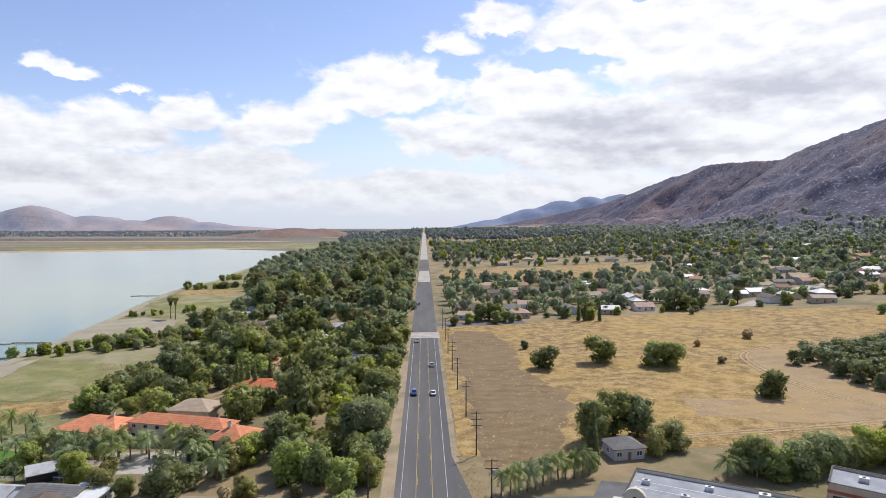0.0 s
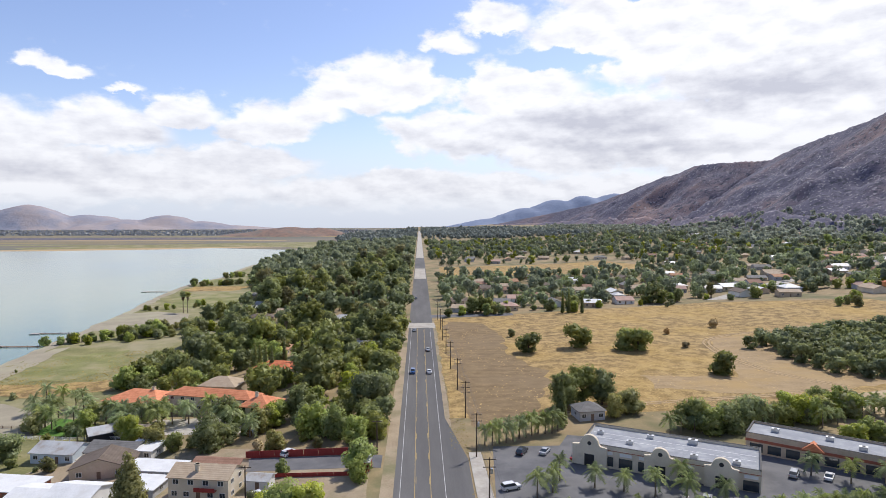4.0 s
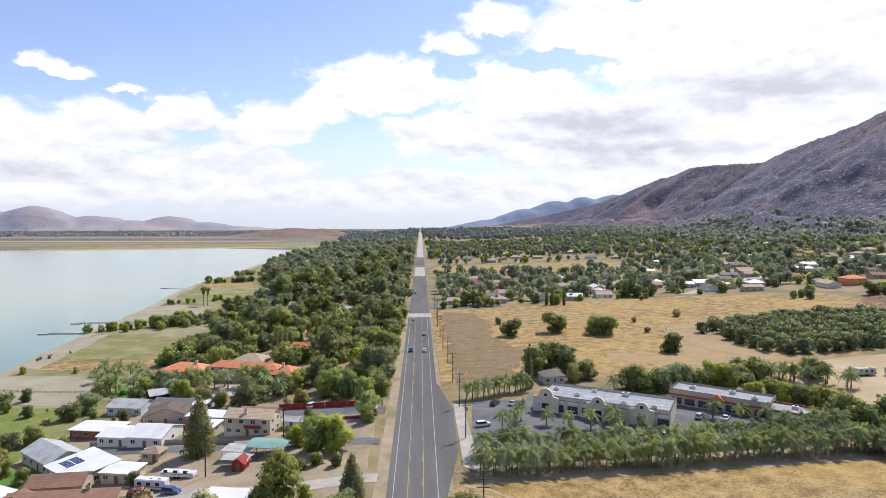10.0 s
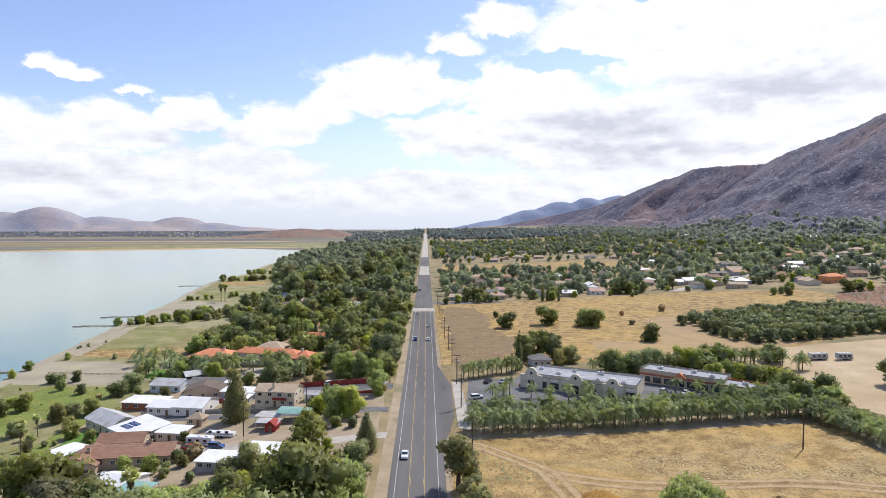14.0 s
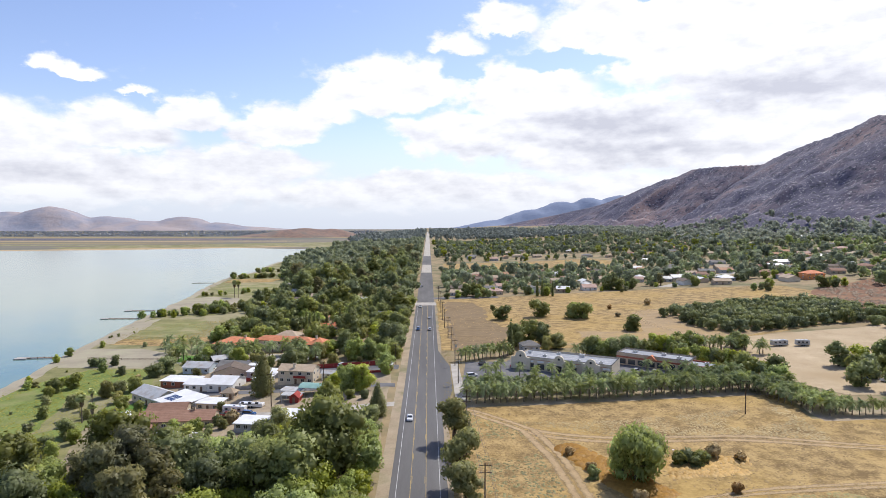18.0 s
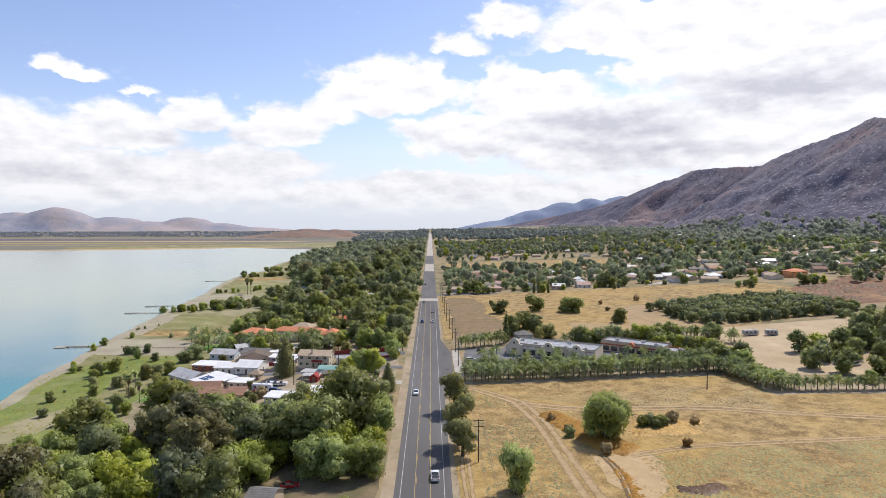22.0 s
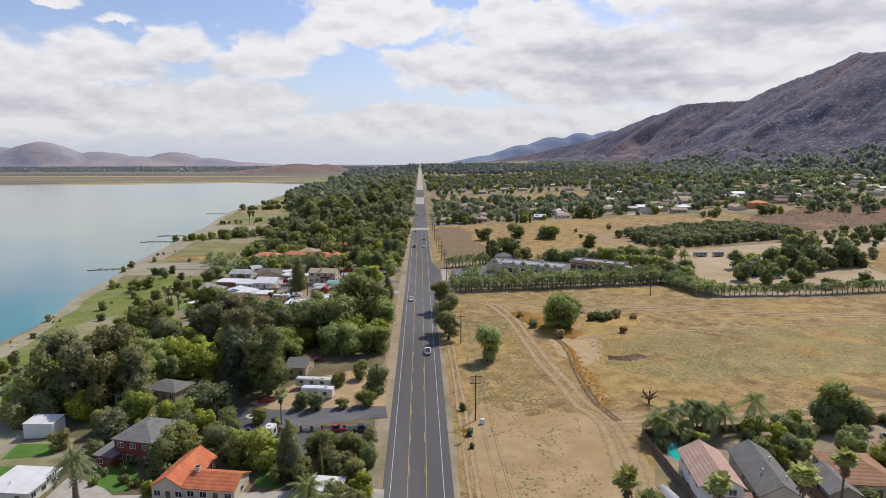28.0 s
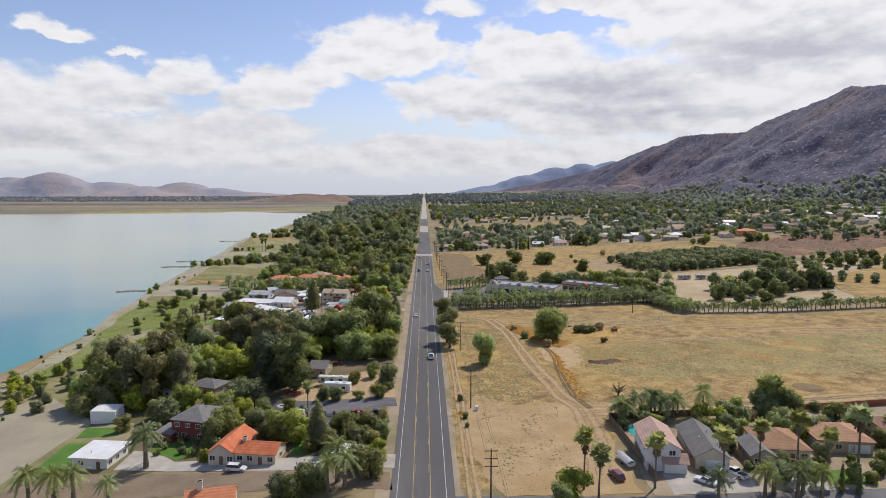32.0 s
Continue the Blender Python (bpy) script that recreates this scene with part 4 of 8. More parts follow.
# ---- buildings ----
def hip_roof(bm, w, d, h, rise, o, t=0.18):
    """A hipped roof with eaves o wide on a w by d plan."""
    a, b = w / 2 + o, d / 2 + o
    z = h - 0.1
    if w >= d:
        r = [(-(a - b), 0), (a - b, 0)]
    else:
        r = [(0, -(b - a)), (0, b - a)]
    top = [bm.verts.new((x, y, z + t + rise)) for x, y in r]
    eave = [bm.verts.new((x, y, z + t)) for x, y in ((-a, -b), (a, -b), (a, b), (-a, b))]
    low = [bm.verts.new((x, y, z)) for x, y in ((-a, -b), (a, -b), (a, b), (-a, b))]
    e = eave
    if w >= d:
        fs = [(e[0], e[1], top[1], top[0]), (e[1], e[2], top[1]), (e[2], e[3], top[0], top[1]), (e[3], e[0], top[0])]
    else:
        fs = [(e[0], e[1], top[0]), (e[1], e[2], top[1], top[0]), (e[2], e[3], top[1]), (e[3], e[0], top[0], top[1])]
    for f in fs:
        bm.faces.new(f)
    for i in range(4):
        bm.faces.new((low[i], low[(i + 1) % 4], e[(i + 1) % 4], e[i]))
    bm.faces.new(low[::-1])
    return bm


def window(root, x, y, z, w, h, face, trim=None):
    """A framed window on a wall that faces -y, +y, -x or +x; the pane sits back in the frame."""
    k = 0.07
    bm = bmesh.new()
    for a0, a1, b0, b1 in ((-w / 2 - k, w / 2 + k, -h / 2 - k, -h / 2), (-w / 2 - k, w / 2 + k, h / 2, h / 2 + k), (-w / 2 - k, -w / 2, -h / 2, h / 2), (w / 2, w / 2 + k, -h / 2, h / 2), (-0.025, 0.025, -h / 2, h / 2)):
        box(bm, a0, a1, -0.07, 0.02, b0, b1)
    fr = part("window", bm, trim or M_trim, root)
    turn = {"-y": 0, "+x": 90, "+y": 180, "-x": 270}[face]
    fr.matrix_basis = pose(x, y, z, 0, 0, turn)
    part("pane", boxed(-w / 2, w / 2, -0.02, 0.01, -h / 2, h / 2), M_glass, fr)
    return fr


def door(root, x, y, z, w, h, face, material, name="door", panels=0):
    """A door leaf; a garage door has raised panels in rows of four."""
    ob = part(name, boxed(-w / 2, w / 2, -0.06, 0.02, 0, h), material, root)
    ob.matrix_basis = pose(x, y, z, 0, 0, {"-y": 0, "+x": 90, "+y": 180, "-x": 270}[face])
    for i in range(panels):
        for j in range(4):
            cx, cz = -w / 2 + (j + 0.5) * w / 4, (i + 0.5) * h / panels
            part("panel", boxed(cx - w / 9.5, cx + w / 9.5, -0.085, -0.05, cz - h / panels * 0.36, cz + h / panels * 0.36), material, ob)
    return ob


def building(name, x, y, w, d, rot, h, roof, wall, cover, label, category="house", ridge="x", rise=None, over=0.5, storeys=1, front=2, sides=1, doors=1, chimney=None, garage=None, group="", sink=0.4, z=None, back=0):
    """A building that stands on the slope; its front faces -y before it is turned by rot."""
    base = G(x) if z is None else z
    root = thing(name, pose(x, y, base, 0, 0, rot), label, category, group)
    low = -sink - 0.08 * w * 0.5
    bm = bmesh.new()
    if roof == "gable":
        span = d if ridge == "x" else w
        rise = rise if rise is not None else span * 0.2
        pts = [(-span / 2, low), (span / 2, low), (span / 2, h), (0, h + rise), (-span / 2, h)]
        prism(bm, pts, ridge, -(w if ridge == "x" else d) / 2, (w if ridge == "x" else d) / 2)
        part("wall", bm, wall, root)
        s = rise / (span / 2)
        e = span / 2 + over
        t = 0.16
        pts = [(-e, h - over * s), (0, h + rise), (e, h - over * s), (e, h - over * s + t), (0, h + rise + t), (-e, h - over * s + t)]
        pts = [(u, v + 0.01) for u, v in pts]
        half = (w if ridge == "x" else d) / 2 + over * 0.7
        part("roof", prism(bmesh.new(), pts, ridge, -half, half), cover, root)
    elif roof == "hip":
        rise = rise if rise is not None else min(w, d) * 0.22
        part("wall", box(bm, -w / 2, w / 2, -d / 2, d / 2, low, h), wall, root)
        part("roof", hip_roof(bmesh.new(), w, d, h, rise, over), cover, root)
    elif roof == "parapet":
        part("wall", box(bm, -w / 2, w / 2, -d / 2, d / 2, low, h), wall, root)
        part("roof", boxed(-w / 2 + 0.3, w / 2 - 0.3, -d / 2 + 0.3, d / 2 - 0.3, h, h + 0.05), cover, root)
        bm = bmesh.new()
        for q in ((-w / 2, w / 2, -d / 2, -d / 2 + 0.28), (-w / 2, w / 2, d / 2 - 0.28, d / 2), (-w / 2, -w / 2 + 0.28, -d / 2 + 0.28, d / 2 - 0.28), (w / 2 - 0.28, w / 2, -d / 2 + 0.28, d / 2 - 0.28)):
            box(bm, *q, h, h + 0.6)
        part("parapet", bm, wall, root)
    else:  # a thin slab, a little tilted
        part("wall", box(bm, -w / 2, w / 2, -d / 2, d / 2, low, h), wall, root)
        r = rise if rise is not None else 0.3
        bm = boxed(-w / 2 - over, w / 2 + over, -d / 2 - over, d / 2 + over, h + 0.01, h + 0.2)
        for v in bm.verts:
            v.co.z += r * (v.co.y / d + 0.5)
        part("roof", bm, cover, root)
    for s in range(storeys):
        z0 = 2.75 * s + 1.55
        if h < z0 + 0.5:
            break
        spots = [-w / 2 + (i + 0.5) * w / (front + (doors if s == 0 else 0)) for i in range(front + (doors if s == 0 else 0))]
        for i, px in enumerate(spots):
            if s == 0 and doors and i == len(spots) // 2:
                door(root, px, -d / 2, 0.0, 0.95, 2.05, "-y", M_wood)
            elif not (s == 0 and garage and abs(px - garage[0]) < garage[1] / 2 + 0.8):
                window(root, px, -d / 2, z0, 1.3, 1.1, "-y")
        for i in range(sides):
            py = -d / 2 + (i + 0.5) * d / sides
            window(root, w / 2, py, z0, 1.2, 1.0, "+x")
            window(root, -w / 2, py, z0, 1.2, 1.0, "-x")
        for i in range(back):
            window(root, -w / 2 + (i + 0.5) * w / back, d / 2, z0, 1.2, 1.0, "+y")
    if garage:
        door(root, garage[0], -d / 2, 0.0, garage[1], 2.2, "-y", M_trim, "garage_door", 4)
    if chimney:
        cx, cy, ch = chimney
        bm = boxed(cx - 0.45, cx + 0.45, cy - 0.35, cy + 0.35, h - 0.3, ch)
        box(bm, cx - 0.55, cx + 0.55, cy - 0.45, cy + 0.45, ch - 0.25, ch)
        part("chimney", bm, wall, root)
    return root


def roof_vents(root, spots, material=None):
    for x, y, z in spots:
        bm = tube(bmesh.new(), [(x, y, z - 0.3), (x, y, z + 0.35)], [0.1, 0.1], 8)
        box(bm, x - 0.16, x + 0.16, y - 0.16, y + 0.16, z + 0.33, z + 0.42)
        part("roof_vent", bm, material or M_steel, root)


def aircon(root, x, y, z, s=1.0):
    bm = boxed(x - 0.9 * s, x + 0.9 * s, y - 0.6 * s, y + 0.6 * s, z, z + 1.0 * s, bevel=0.04)
    ob = part("air_conditioner", bm, M_steel, root, "grey rooftop air conditioner box")
    part("fan_grille", tube(bmesh.new(), [(x, y, z + 1.0 * s), (x, y, z + 1.04 * s)], [0.42 * s, 0.42 * s], 14), M_dark, ob)


def fence(name, pts, h, material, label, post=2.4, cap=None, category="fence", solid=True):
    """A fence or wall along points, with posts and panels of its own."""
    root = thing(name, pose(pts[0][0], pts[0][1], G(pts[0][0])), label, category)
    ox, oy, oz = pts[0][0], pts[0][1], G(pts[0][0])
    for (x0, y0), (x1, y1) in zip(pts, pts[1:]):
        L = math.hypot(x1 - x0, y1 - y0)
        n = max(1, round(L / post))
        a = math.degrees(math.atan2(y1 - y0, x1 - x0))
        for i in range(n):
            xa, ya = x0 + (x1 - x0) * i / n, y0 + (y1 - y0) * i / n
            p = part("post", boxed(-0.07, 0.07, -0.07, 0.07, -0.4, h + 0.08), material if cap is None else cap, root)
            p.matrix_basis = pose(xa - ox, ya - oy, G(xa) - oz, 0, 0, a)
            q = L / n
            bm = bmesh.new()
            if solid:
                box(bm, 0.07, q - 0.07, -0.05, 0.05, -0.3, h)
            else:
                for k in (0.35, 0.65, 0.95):
                    box(bm, 0.07, q - 0.07, -0.025, 0.025, h * k - 0.04, h * k + 0.04)
            p = part("panel", bm, material, root)
            xb = x0 + (x1 - x0) * (i + 1) / n
            p.matrix_basis = pose(xa - ox, ya - oy, G(xa) - oz, 0, math.degrees(-math.atan2(G(xb) - G(xa), q)), a)
    return root


# ---- vehicles ----
CAR_SHAPES = {
    # half outline of the body (x along, z up), cabin outline, length, width
    "sedan": ([(-2.3, 0.3), (2.3, 0.3), (2.33, 0.62), (2.2, 0.82), (1.0, 0.98), (-1.6, 1.0), (-2.28, 0.9), (-2.33, 0.5)], [(1.0, 0.96), (0.35, 1.42), (-0.95, 1.45), (-1.75, 0.98)], 1.8, 0.33),
    "suv": ([(-2.3, 0.38), (2.3, 0.38), (2.33, 0.75), (2.2, 1.0), (1.15, 1.1), (-2.2, 1.12), (-2.33, 0.8)], [(1.15, 1.08), (0.55, 1.68), (-2.0, 1.72), (-2.25, 1.1)], 1.88, 0.37),
    "pickup": ([(-2.7, 0.42), (2.7, 0.42), (2.72, 0.8), (2.6, 1.05), (1.35, 1.13), (-0.55, 1.13), (-0.6, 1.08), (-2.7, 1.08)], [(1.3, 1.1), (0.75, 1.72), (-0.35, 1.75), (-0.55, 1.1)], 1.95, 0.39),
}
CAR_PROTO = {}


def car(kind, colour, x, y, turn, label, up=0.0):
    key = (kind, colour)
    if key not in CAR_PROTO:
        body, cabin, w, r = CAR_SHAPES[kind]
        root = thing("car" if kind != "pickup" else "pickup_truck", pose(0, 0, -500), label, "car" if kind != "pickup" else "pickup truck")
        bm = prism(bmesh.new(), body, "y", -w / 2, w / 2)
        bmesh.ops.bevel(bm, geom=bm.edges[:], offset=0.07, segments=2, affect="EDGES", clamp_overlap=True)
        part("body", bm, PAINTS[colour], root)
        bm = prism(bmesh.new(), cabin, "y", -w / 2 + 0.12, w / 2 - 0.12)
        for v in bm.verts:
            if v.co.z > 1.3:
                v.co.y *= 0.86
        part("window_band", bm, M_glass, root, "dark glass all round the cabin")
        top = [p for p in cabin if p[1] > 1.3]
        x0, x1 = min(p[0] for p in top), max(p[0] for p in top)
        zt = max(p[1] for p in top)
        part("roof", boxed(x0 - 0.02, x1 + 0.02, -w / 2 * 0.76, w / 2 * 0.76, zt - 0.04, zt + 0.05, bevel=0.03), PAINTS[colour], root)
        L = body[1][0]
        for sx in (-1, 1):
            for sy in (-1, 1):
                tb = tube(bmesh.new(), [(sx * L * 0.62, sy * (w / 2 - 0.2), r), (sx * L * 0.62, sy * (w / 2 + 0.01), r)], [r, r], 14)
                wheel = part("wheel", tb, M_tyre, root)
                part("rim", tube(bmesh.new(), [(sx * L * 0.62, sy * (w / 2), r), (sx * L * 0.62, sy * (w / 2 + 0.025), r)], [r * 0.6, r * 0.55], 10), M_steel, wheel)
        for sy in (-1, 1):
            part("headlight", boxed(L - 0.05, L + 0.03, sy * w * 0.36 - 0.18, sy * w * 0.36 + 0.18, body[2][1] - 0.05, body[2][1] + 0.1), M_trim, root, "clear headlight")
            part("tail_light", boxed(-L - 0.03, -L + 0.06, sy * w * 0.4 - 0.12, sy * w * 0.4 + 0.12, body[2][1], body[2][1] + 0.16), PAINTS["red"], root, "red tail light")
        if kind == "pickup":
            part("bed_floor", boxed(-2.6, -0.7, -w / 2 + 0.12, w / 2 - 0.12, 1.05, 1.09), M_dark, root, "dark open truck bed")
        CAR_PROTO[key] = root
    ob = copy_thing(CAR_PROTO[key], pose(x, y, G(x) + up, 0, 0, turn))
    ob["label"] = label
    return ob


def camper(x, y, turn, L, label, h=2.7, name="travel_trailer", body=None):
    root = thing(name, pose(x, y, G(x), 0, 0, turn), label, "trailer")
    part("body", boxed(-L / 2, L / 2, -1.2, 1.2, 0.5, 0.5 + h, bevel=0.15), body or PAINTS["white"], root)
    part("stripe", boxed(-L / 2 + 0.3, L / 2 - 0.3, -1.215, 1.215, 1.15, 1.32), PAINTS["grey"], root, "grey stripe")
    for i in range(3):
        window(root, -L / 2 + (i + 0.6) * L / 3.4, -1.2, 1.9, 0.9, 0.6, "-y", M_dark)
    part("roof_vent", boxed(-0.35, 0.35, -0.35, 0.35, 0.5 + h, 0.72 + h, bevel=0.04), M_trim, root)
    part("roof_unit", boxed(L * 0.22, L * 0.22 + 0.9, -0.4, 0.4, 0.5 + h, 0.8 + h, bevel=0.06), M_trim, root)
    for sx in (-0.5, 0.5):
        for sy in (-1, 1):
            part("wheel", tube(bmesh.new(), [(sx, sy * 1.0, 0.36), (sx, sy * 1.21, 0.36)], [0.36, 0.36], 12), M_tyre, root)
    part("hitch", boxed(L / 2, L / 2 + 1.0, -0.08, 0.08, 0.5, 0.62), M_dark, root)
    return root


def boat(x, y, turn, L, label, cover, name="boat"):
    root = thing(name, pose(x, y, G(x), 0, 0, turn), label, "boat")
    bm = bmesh.new()
    sec = [(-L / 2, 1.05, 0.0), (0, 1.15, 0.0), (L * 0.3, 0.85, 0.12), (L / 2, 0.06, 0.3)]
    rings = [[bm.verts.new(p) for p in ((xx, -ww, 1.35 + zz), (xx, -ww * 0.8, 0.75 + zz), (xx, 0, 0.55 + zz), (xx, ww * 0.8, 0.75 + zz), (xx, ww, 1.35 + zz))] for xx, ww, zz in sec]
    for a, b in zip(rings, rings[1:]):
        for k in range(4):
            bm.faces.new((a[k], b[k], b[k + 1], a[k + 1]))
        bm.faces.new((a[4], b[4], b[0], a[0]))
    bm.faces.new(rings[0])
    part("hull", bm, PAINTS["white"], root)
    bm = bmesh.new()
    rows = [[bm.verts.new((xx, k * ww * 0.96, 1.38 + zz + 0.55 * (1 - k * k) * min(1, ww))) for k in (-1, -0.5, 0, 0.5, 1)] for xx, ww, zz in sec]
    for a, b in zip(rows, rows[1:]):
        for k in range(4):
            bm.faces.new((a[k], b[k], b[k + 1], a[k + 1]))
    part("cover", bm, cover, root)
    part("trailer_frame", boxed(-L / 2, L / 2 + 1.2, -0.06, 0.06, 0.4, 0.55), M_dark, root)
    for sy in (-1, 1):
        part("wheel", tube(bmesh.new(), [(-0.6, sy * 0.85, 0.32), (-0.6, sy * 1.05, 0.32)], [0.32, 0.32], 12), M_tyre, root)
    return root


# ---- power line ----
def utility_pole(x, y, h, arms, turn=0, transformer=False):
    root = thing("utility_pole", pose(x, y, G(x), 0, 0, turn), "dark wooden utility pole with cross arms beside the road", "utility pole", "poles along the road")
    part("pole", tube(bmesh.new(), [(0, 0, -0.5), (0, 0, h)], [0.19, 0.12], 10), M_pole, root)
    for k in range(arms):
        z = h - 0.4 - 1.6 * k
        arm = part("cross_arm", boxed(-1.35, 1.35, -0.18, -0.07, z - 0.07, z + 0.07), M_pole, root)
        for px in (-1.25, -0.75, 0.75, 1.25):
            part("insulator", tube(bmesh.new(), [(px, -0.12, z + 0.07), (px, -0.12, z + 0.28)], [0.06, 0.04], 6), M_block, arm)
    if transformer:
        part("transformer", tube(bmesh.new(), [(0.45, 0, h - 3.4), (0.45, 0, h - 2.3)], [0.3, 0.3], 12), M_steel, root, "grey drum transformer")
    return root


def cable(name, a, b, sag, parent, r=0.022):
    bm = bmesh.new()
    a, b = Vector(a), Vector(b)
    tube(bm, [a + (b - a) * t - Vector((0, 0, sag * 4 * t * (1 - t))) for t in np.linspace(0, 1, 9)], [r] * 9, 4)
    return part(name, bm, M_wire, parent)

# ---- fields, lots, tracks ----
def worn(name, a, b):
    """Trodden earth that thins out towards the edges of a track, with a grassy crown between two wheel ruts."""
    m = surf(name, a, b, 0.3, 3.0, 0.95, 0.35)
    t = m.node_tree
    e = math_node(t, "ABSOLUTE", wire(t, "ShaderNodeAttribute", attribute_name="across").outputs["Fac"])
    n = wire(t, "ShaderNodeTexNoise", _0=wire(t, "ShaderNodeNewGeometry").outputs["Position"], _2=0.55, _3=6.0, _4=0.7).outputs[0]
    rut = wire(t, "ShaderNodeMapRange", interpolation_type="SMOOTHSTEP", _0=math_node(t, "ABSOLUTE", math_node(t, "SUBTRACT", e, 0.45)), _1=0.58, _2=0.0, _3=-0.2, _4=0.36).outputs[0]
    k = wire(t, "ShaderNodeMapRange", interpolation_type="SMOOTHSTEP", _0=math_node(t, "ADD", rut, n), _1=0.32, _2=0.86, _4=0.92).outputs[0]
    mix = wire(t, "ShaderNodeMixShader", _0=k, _1=wire(t, "ShaderNodeBsdfTransparent").outputs[0], _2=t.nodes["Principled BSDF"].outputs[0])
    t.links.new(mix.outputs[0], t.nodes["Material Output"].inputs[0])
    return m


M_plough_track = worn("eroded_dark_earth", (0.10, 0.066, 0.032), (0.19, 0.13, 0.07))
M_track = worn("trodden_pale_earth", (0.320, 0.225, 0.120), (0.460, 0.335, 0.185))


def track(pts, w, label, off=0.07, material=None, name="dirt_track"):
    """A worn way of width w along points, smoothed, with no hard edge."""
    P = [Vector((x, y, 0)) for x, y in pts]
    line = []
    for i in range(len(P) - 1):
        a, b, c, d = P[max(i - 1, 0)], P[i], P[i + 1], P[min(i + 2, len(P) - 1)]
        n = max(2, int((c - b).length / 3))
        for j in range(n):
            t = j / n
            line.append(0.5 * (2 * b + (c - a) * t + (2 * a - 5 * b + 4 * c - d) * t * t + (3 * b - a - 3 * c + d) * t ** 3))
    line.append(P[-1])
    cross = (-1.0, -0.5, 0.0, 0.5, 1.0)
    v, f, across = [], [], []
    for i, p in enumerate(line):
        d = (line[min(i + 1, len(line) - 1)] - line[max(i - 1, 0)]).normalized()
        k = w * 0.8 * (1 + 0.25 * noise.noise((p.x * 0.07, p.y * 0.07, 3.3)))
        for e in cross:
            x, y = p.x - d.y * e * k, p.y + d.x * e * k
            v.append((x, y, G(x) + off))
            across.append(e)
    m = len(cross)
    f = [(i * m + j, i * m + j + 1, (i + 1) * m + j + 1, (i + 1) * m + j) for i in range(len(line) - 1) for j in range(m - 1)]
    me = mesh_of(name, v, f, material or M_track)
    me.attributes.new("across", "FLOAT", "POINT").data.foreach_set("value", across)
    return tagged(new(name, me), label, "track", kind="structure")


sheet("field", ragged([(9.8, 150), (9.8, 336), (60, 352), (119, 366), (195, 376), (290, 350), (300, 262), (262, 200), (160, 166), (136, 160), (38, 148)], 8, 1.5, 2), M_field, 0.03, "mown dry golden field", "field")
sheet("ploughed_strip", ragged([(15, 140), (15, 332), (36, 320), (44, 280), (40, 236), (52, 206), (44, 176), (38, 150)], 4, 5.0, 3), M_plough, 0.045, "bare brown disced strip of the field", "field")
sheet("pale_strip", ragged([(86, 196), (121, 190), (134, 236), (146, 262), (214, 272), (290, 268), (262, 206), (160, 172), (118, 168), (84, 178)], 4, 4.0, 33), surf("pale_disced_earth", (0.240, 0.168, 0.088), (0.370, 0.268, 0.148), 0.25, 2.0, 0.95, 0.8, c=(0.36, 0.245, 0.105), cs=0.04, cw=0.42, stretch=(0.6, 1, 1)), 0.045, "pale disced strip of the field", "field")
track([(150, 172), (136, 200), (134, 236), (146, 262), (190, 276), (290, 290)], 3.0, "pale track round the orchard", 0.075)
track([(38, 150), (70, 160), (120, 166), (150, 170)], 2.6, "faint track behind the shops", 0.075)
sheet("palm_bed", ragged([(16, 60), (60, 64), (127, 69), (124, 40), (190, 36), (190, 47), (134, 52), (132, 92), (18, 78)], 6, 1.0, 4), M_yard, 0.04, "bare brown soil under rows of palms", "soil")
sheet("near_field", ragged([(9.6, 58), (20, 61), (60, 65), (126, 68), (122, 42), (220, 30), (240, -60), (150, -74), (60, -76), (40, -122), (9.6, -124)], 8, 0.8, 5), M_field, 0.03, "dry straw field with brush", "field")
track([(12, 58), (18, 55), (28, 44), (36, 35), (53, 29), (72, 28), (94, 27), (121, 19), (158, 9), (230, -6)], 4.2, "pale dirt track across the field", 0.07)
track([(33, 38), (37, 18), (38, 3), (39, -18), (40, -36), (42, -54), (43, -67), (46, -79), (44, -100), (40, -118)], 4.6, "pale dirt track along the field", 0.078)
track([(44, -80), (62, -80), (93, -77), (130, -74), (200, -70)], 6.0, "pale dirt lane behind the gardens", 0.074)
track([(56, -12), (63, -10), (81, -6), (118, -4), (149, -3), (210, -6)], 2.6, "faint pale track through the weeds", 0.08)
track([(12, -140), (12, -100), (12.2, -60), (12, -20), (12.6, 20), (13, 52)], 2.2, "worn dirt path beside the road", 0.085)
sheet("bare_patch", ragged([(46, -12), (62, -10), (64, -18), (58, -33), (50, -40), (46, -28)], 4, 1.5, 8), M_dirt, 0.07, "worn bare dirt clearing", "dirt")
track([(49, -12), (50, -24), (48, -40), (47, -54), (47, -67), (49, -78)], 1.6, "shallow dark eroded ditch", 0.09, M_plough_track, "ditch")
sheet("bare_patch", ragged([(18, -66), (30, -74), (46, -72), (64, -76), (66, -83), (50, -86), (47, -126), (18, -126), (11, -100), (12, -76)], 4, 3.0, 50), surf("bare_field_earth", (0.29, 0.200, 0.100), (0.43, 0.312, 0.165), 0.16, 1.6, 0.95, 0.7, c=(0.33, 0.215, 0.082), cs=0.07, cw=0.42, cmix=0.7), 0.05, "bare pale earth with thin dry grass", "dirt")
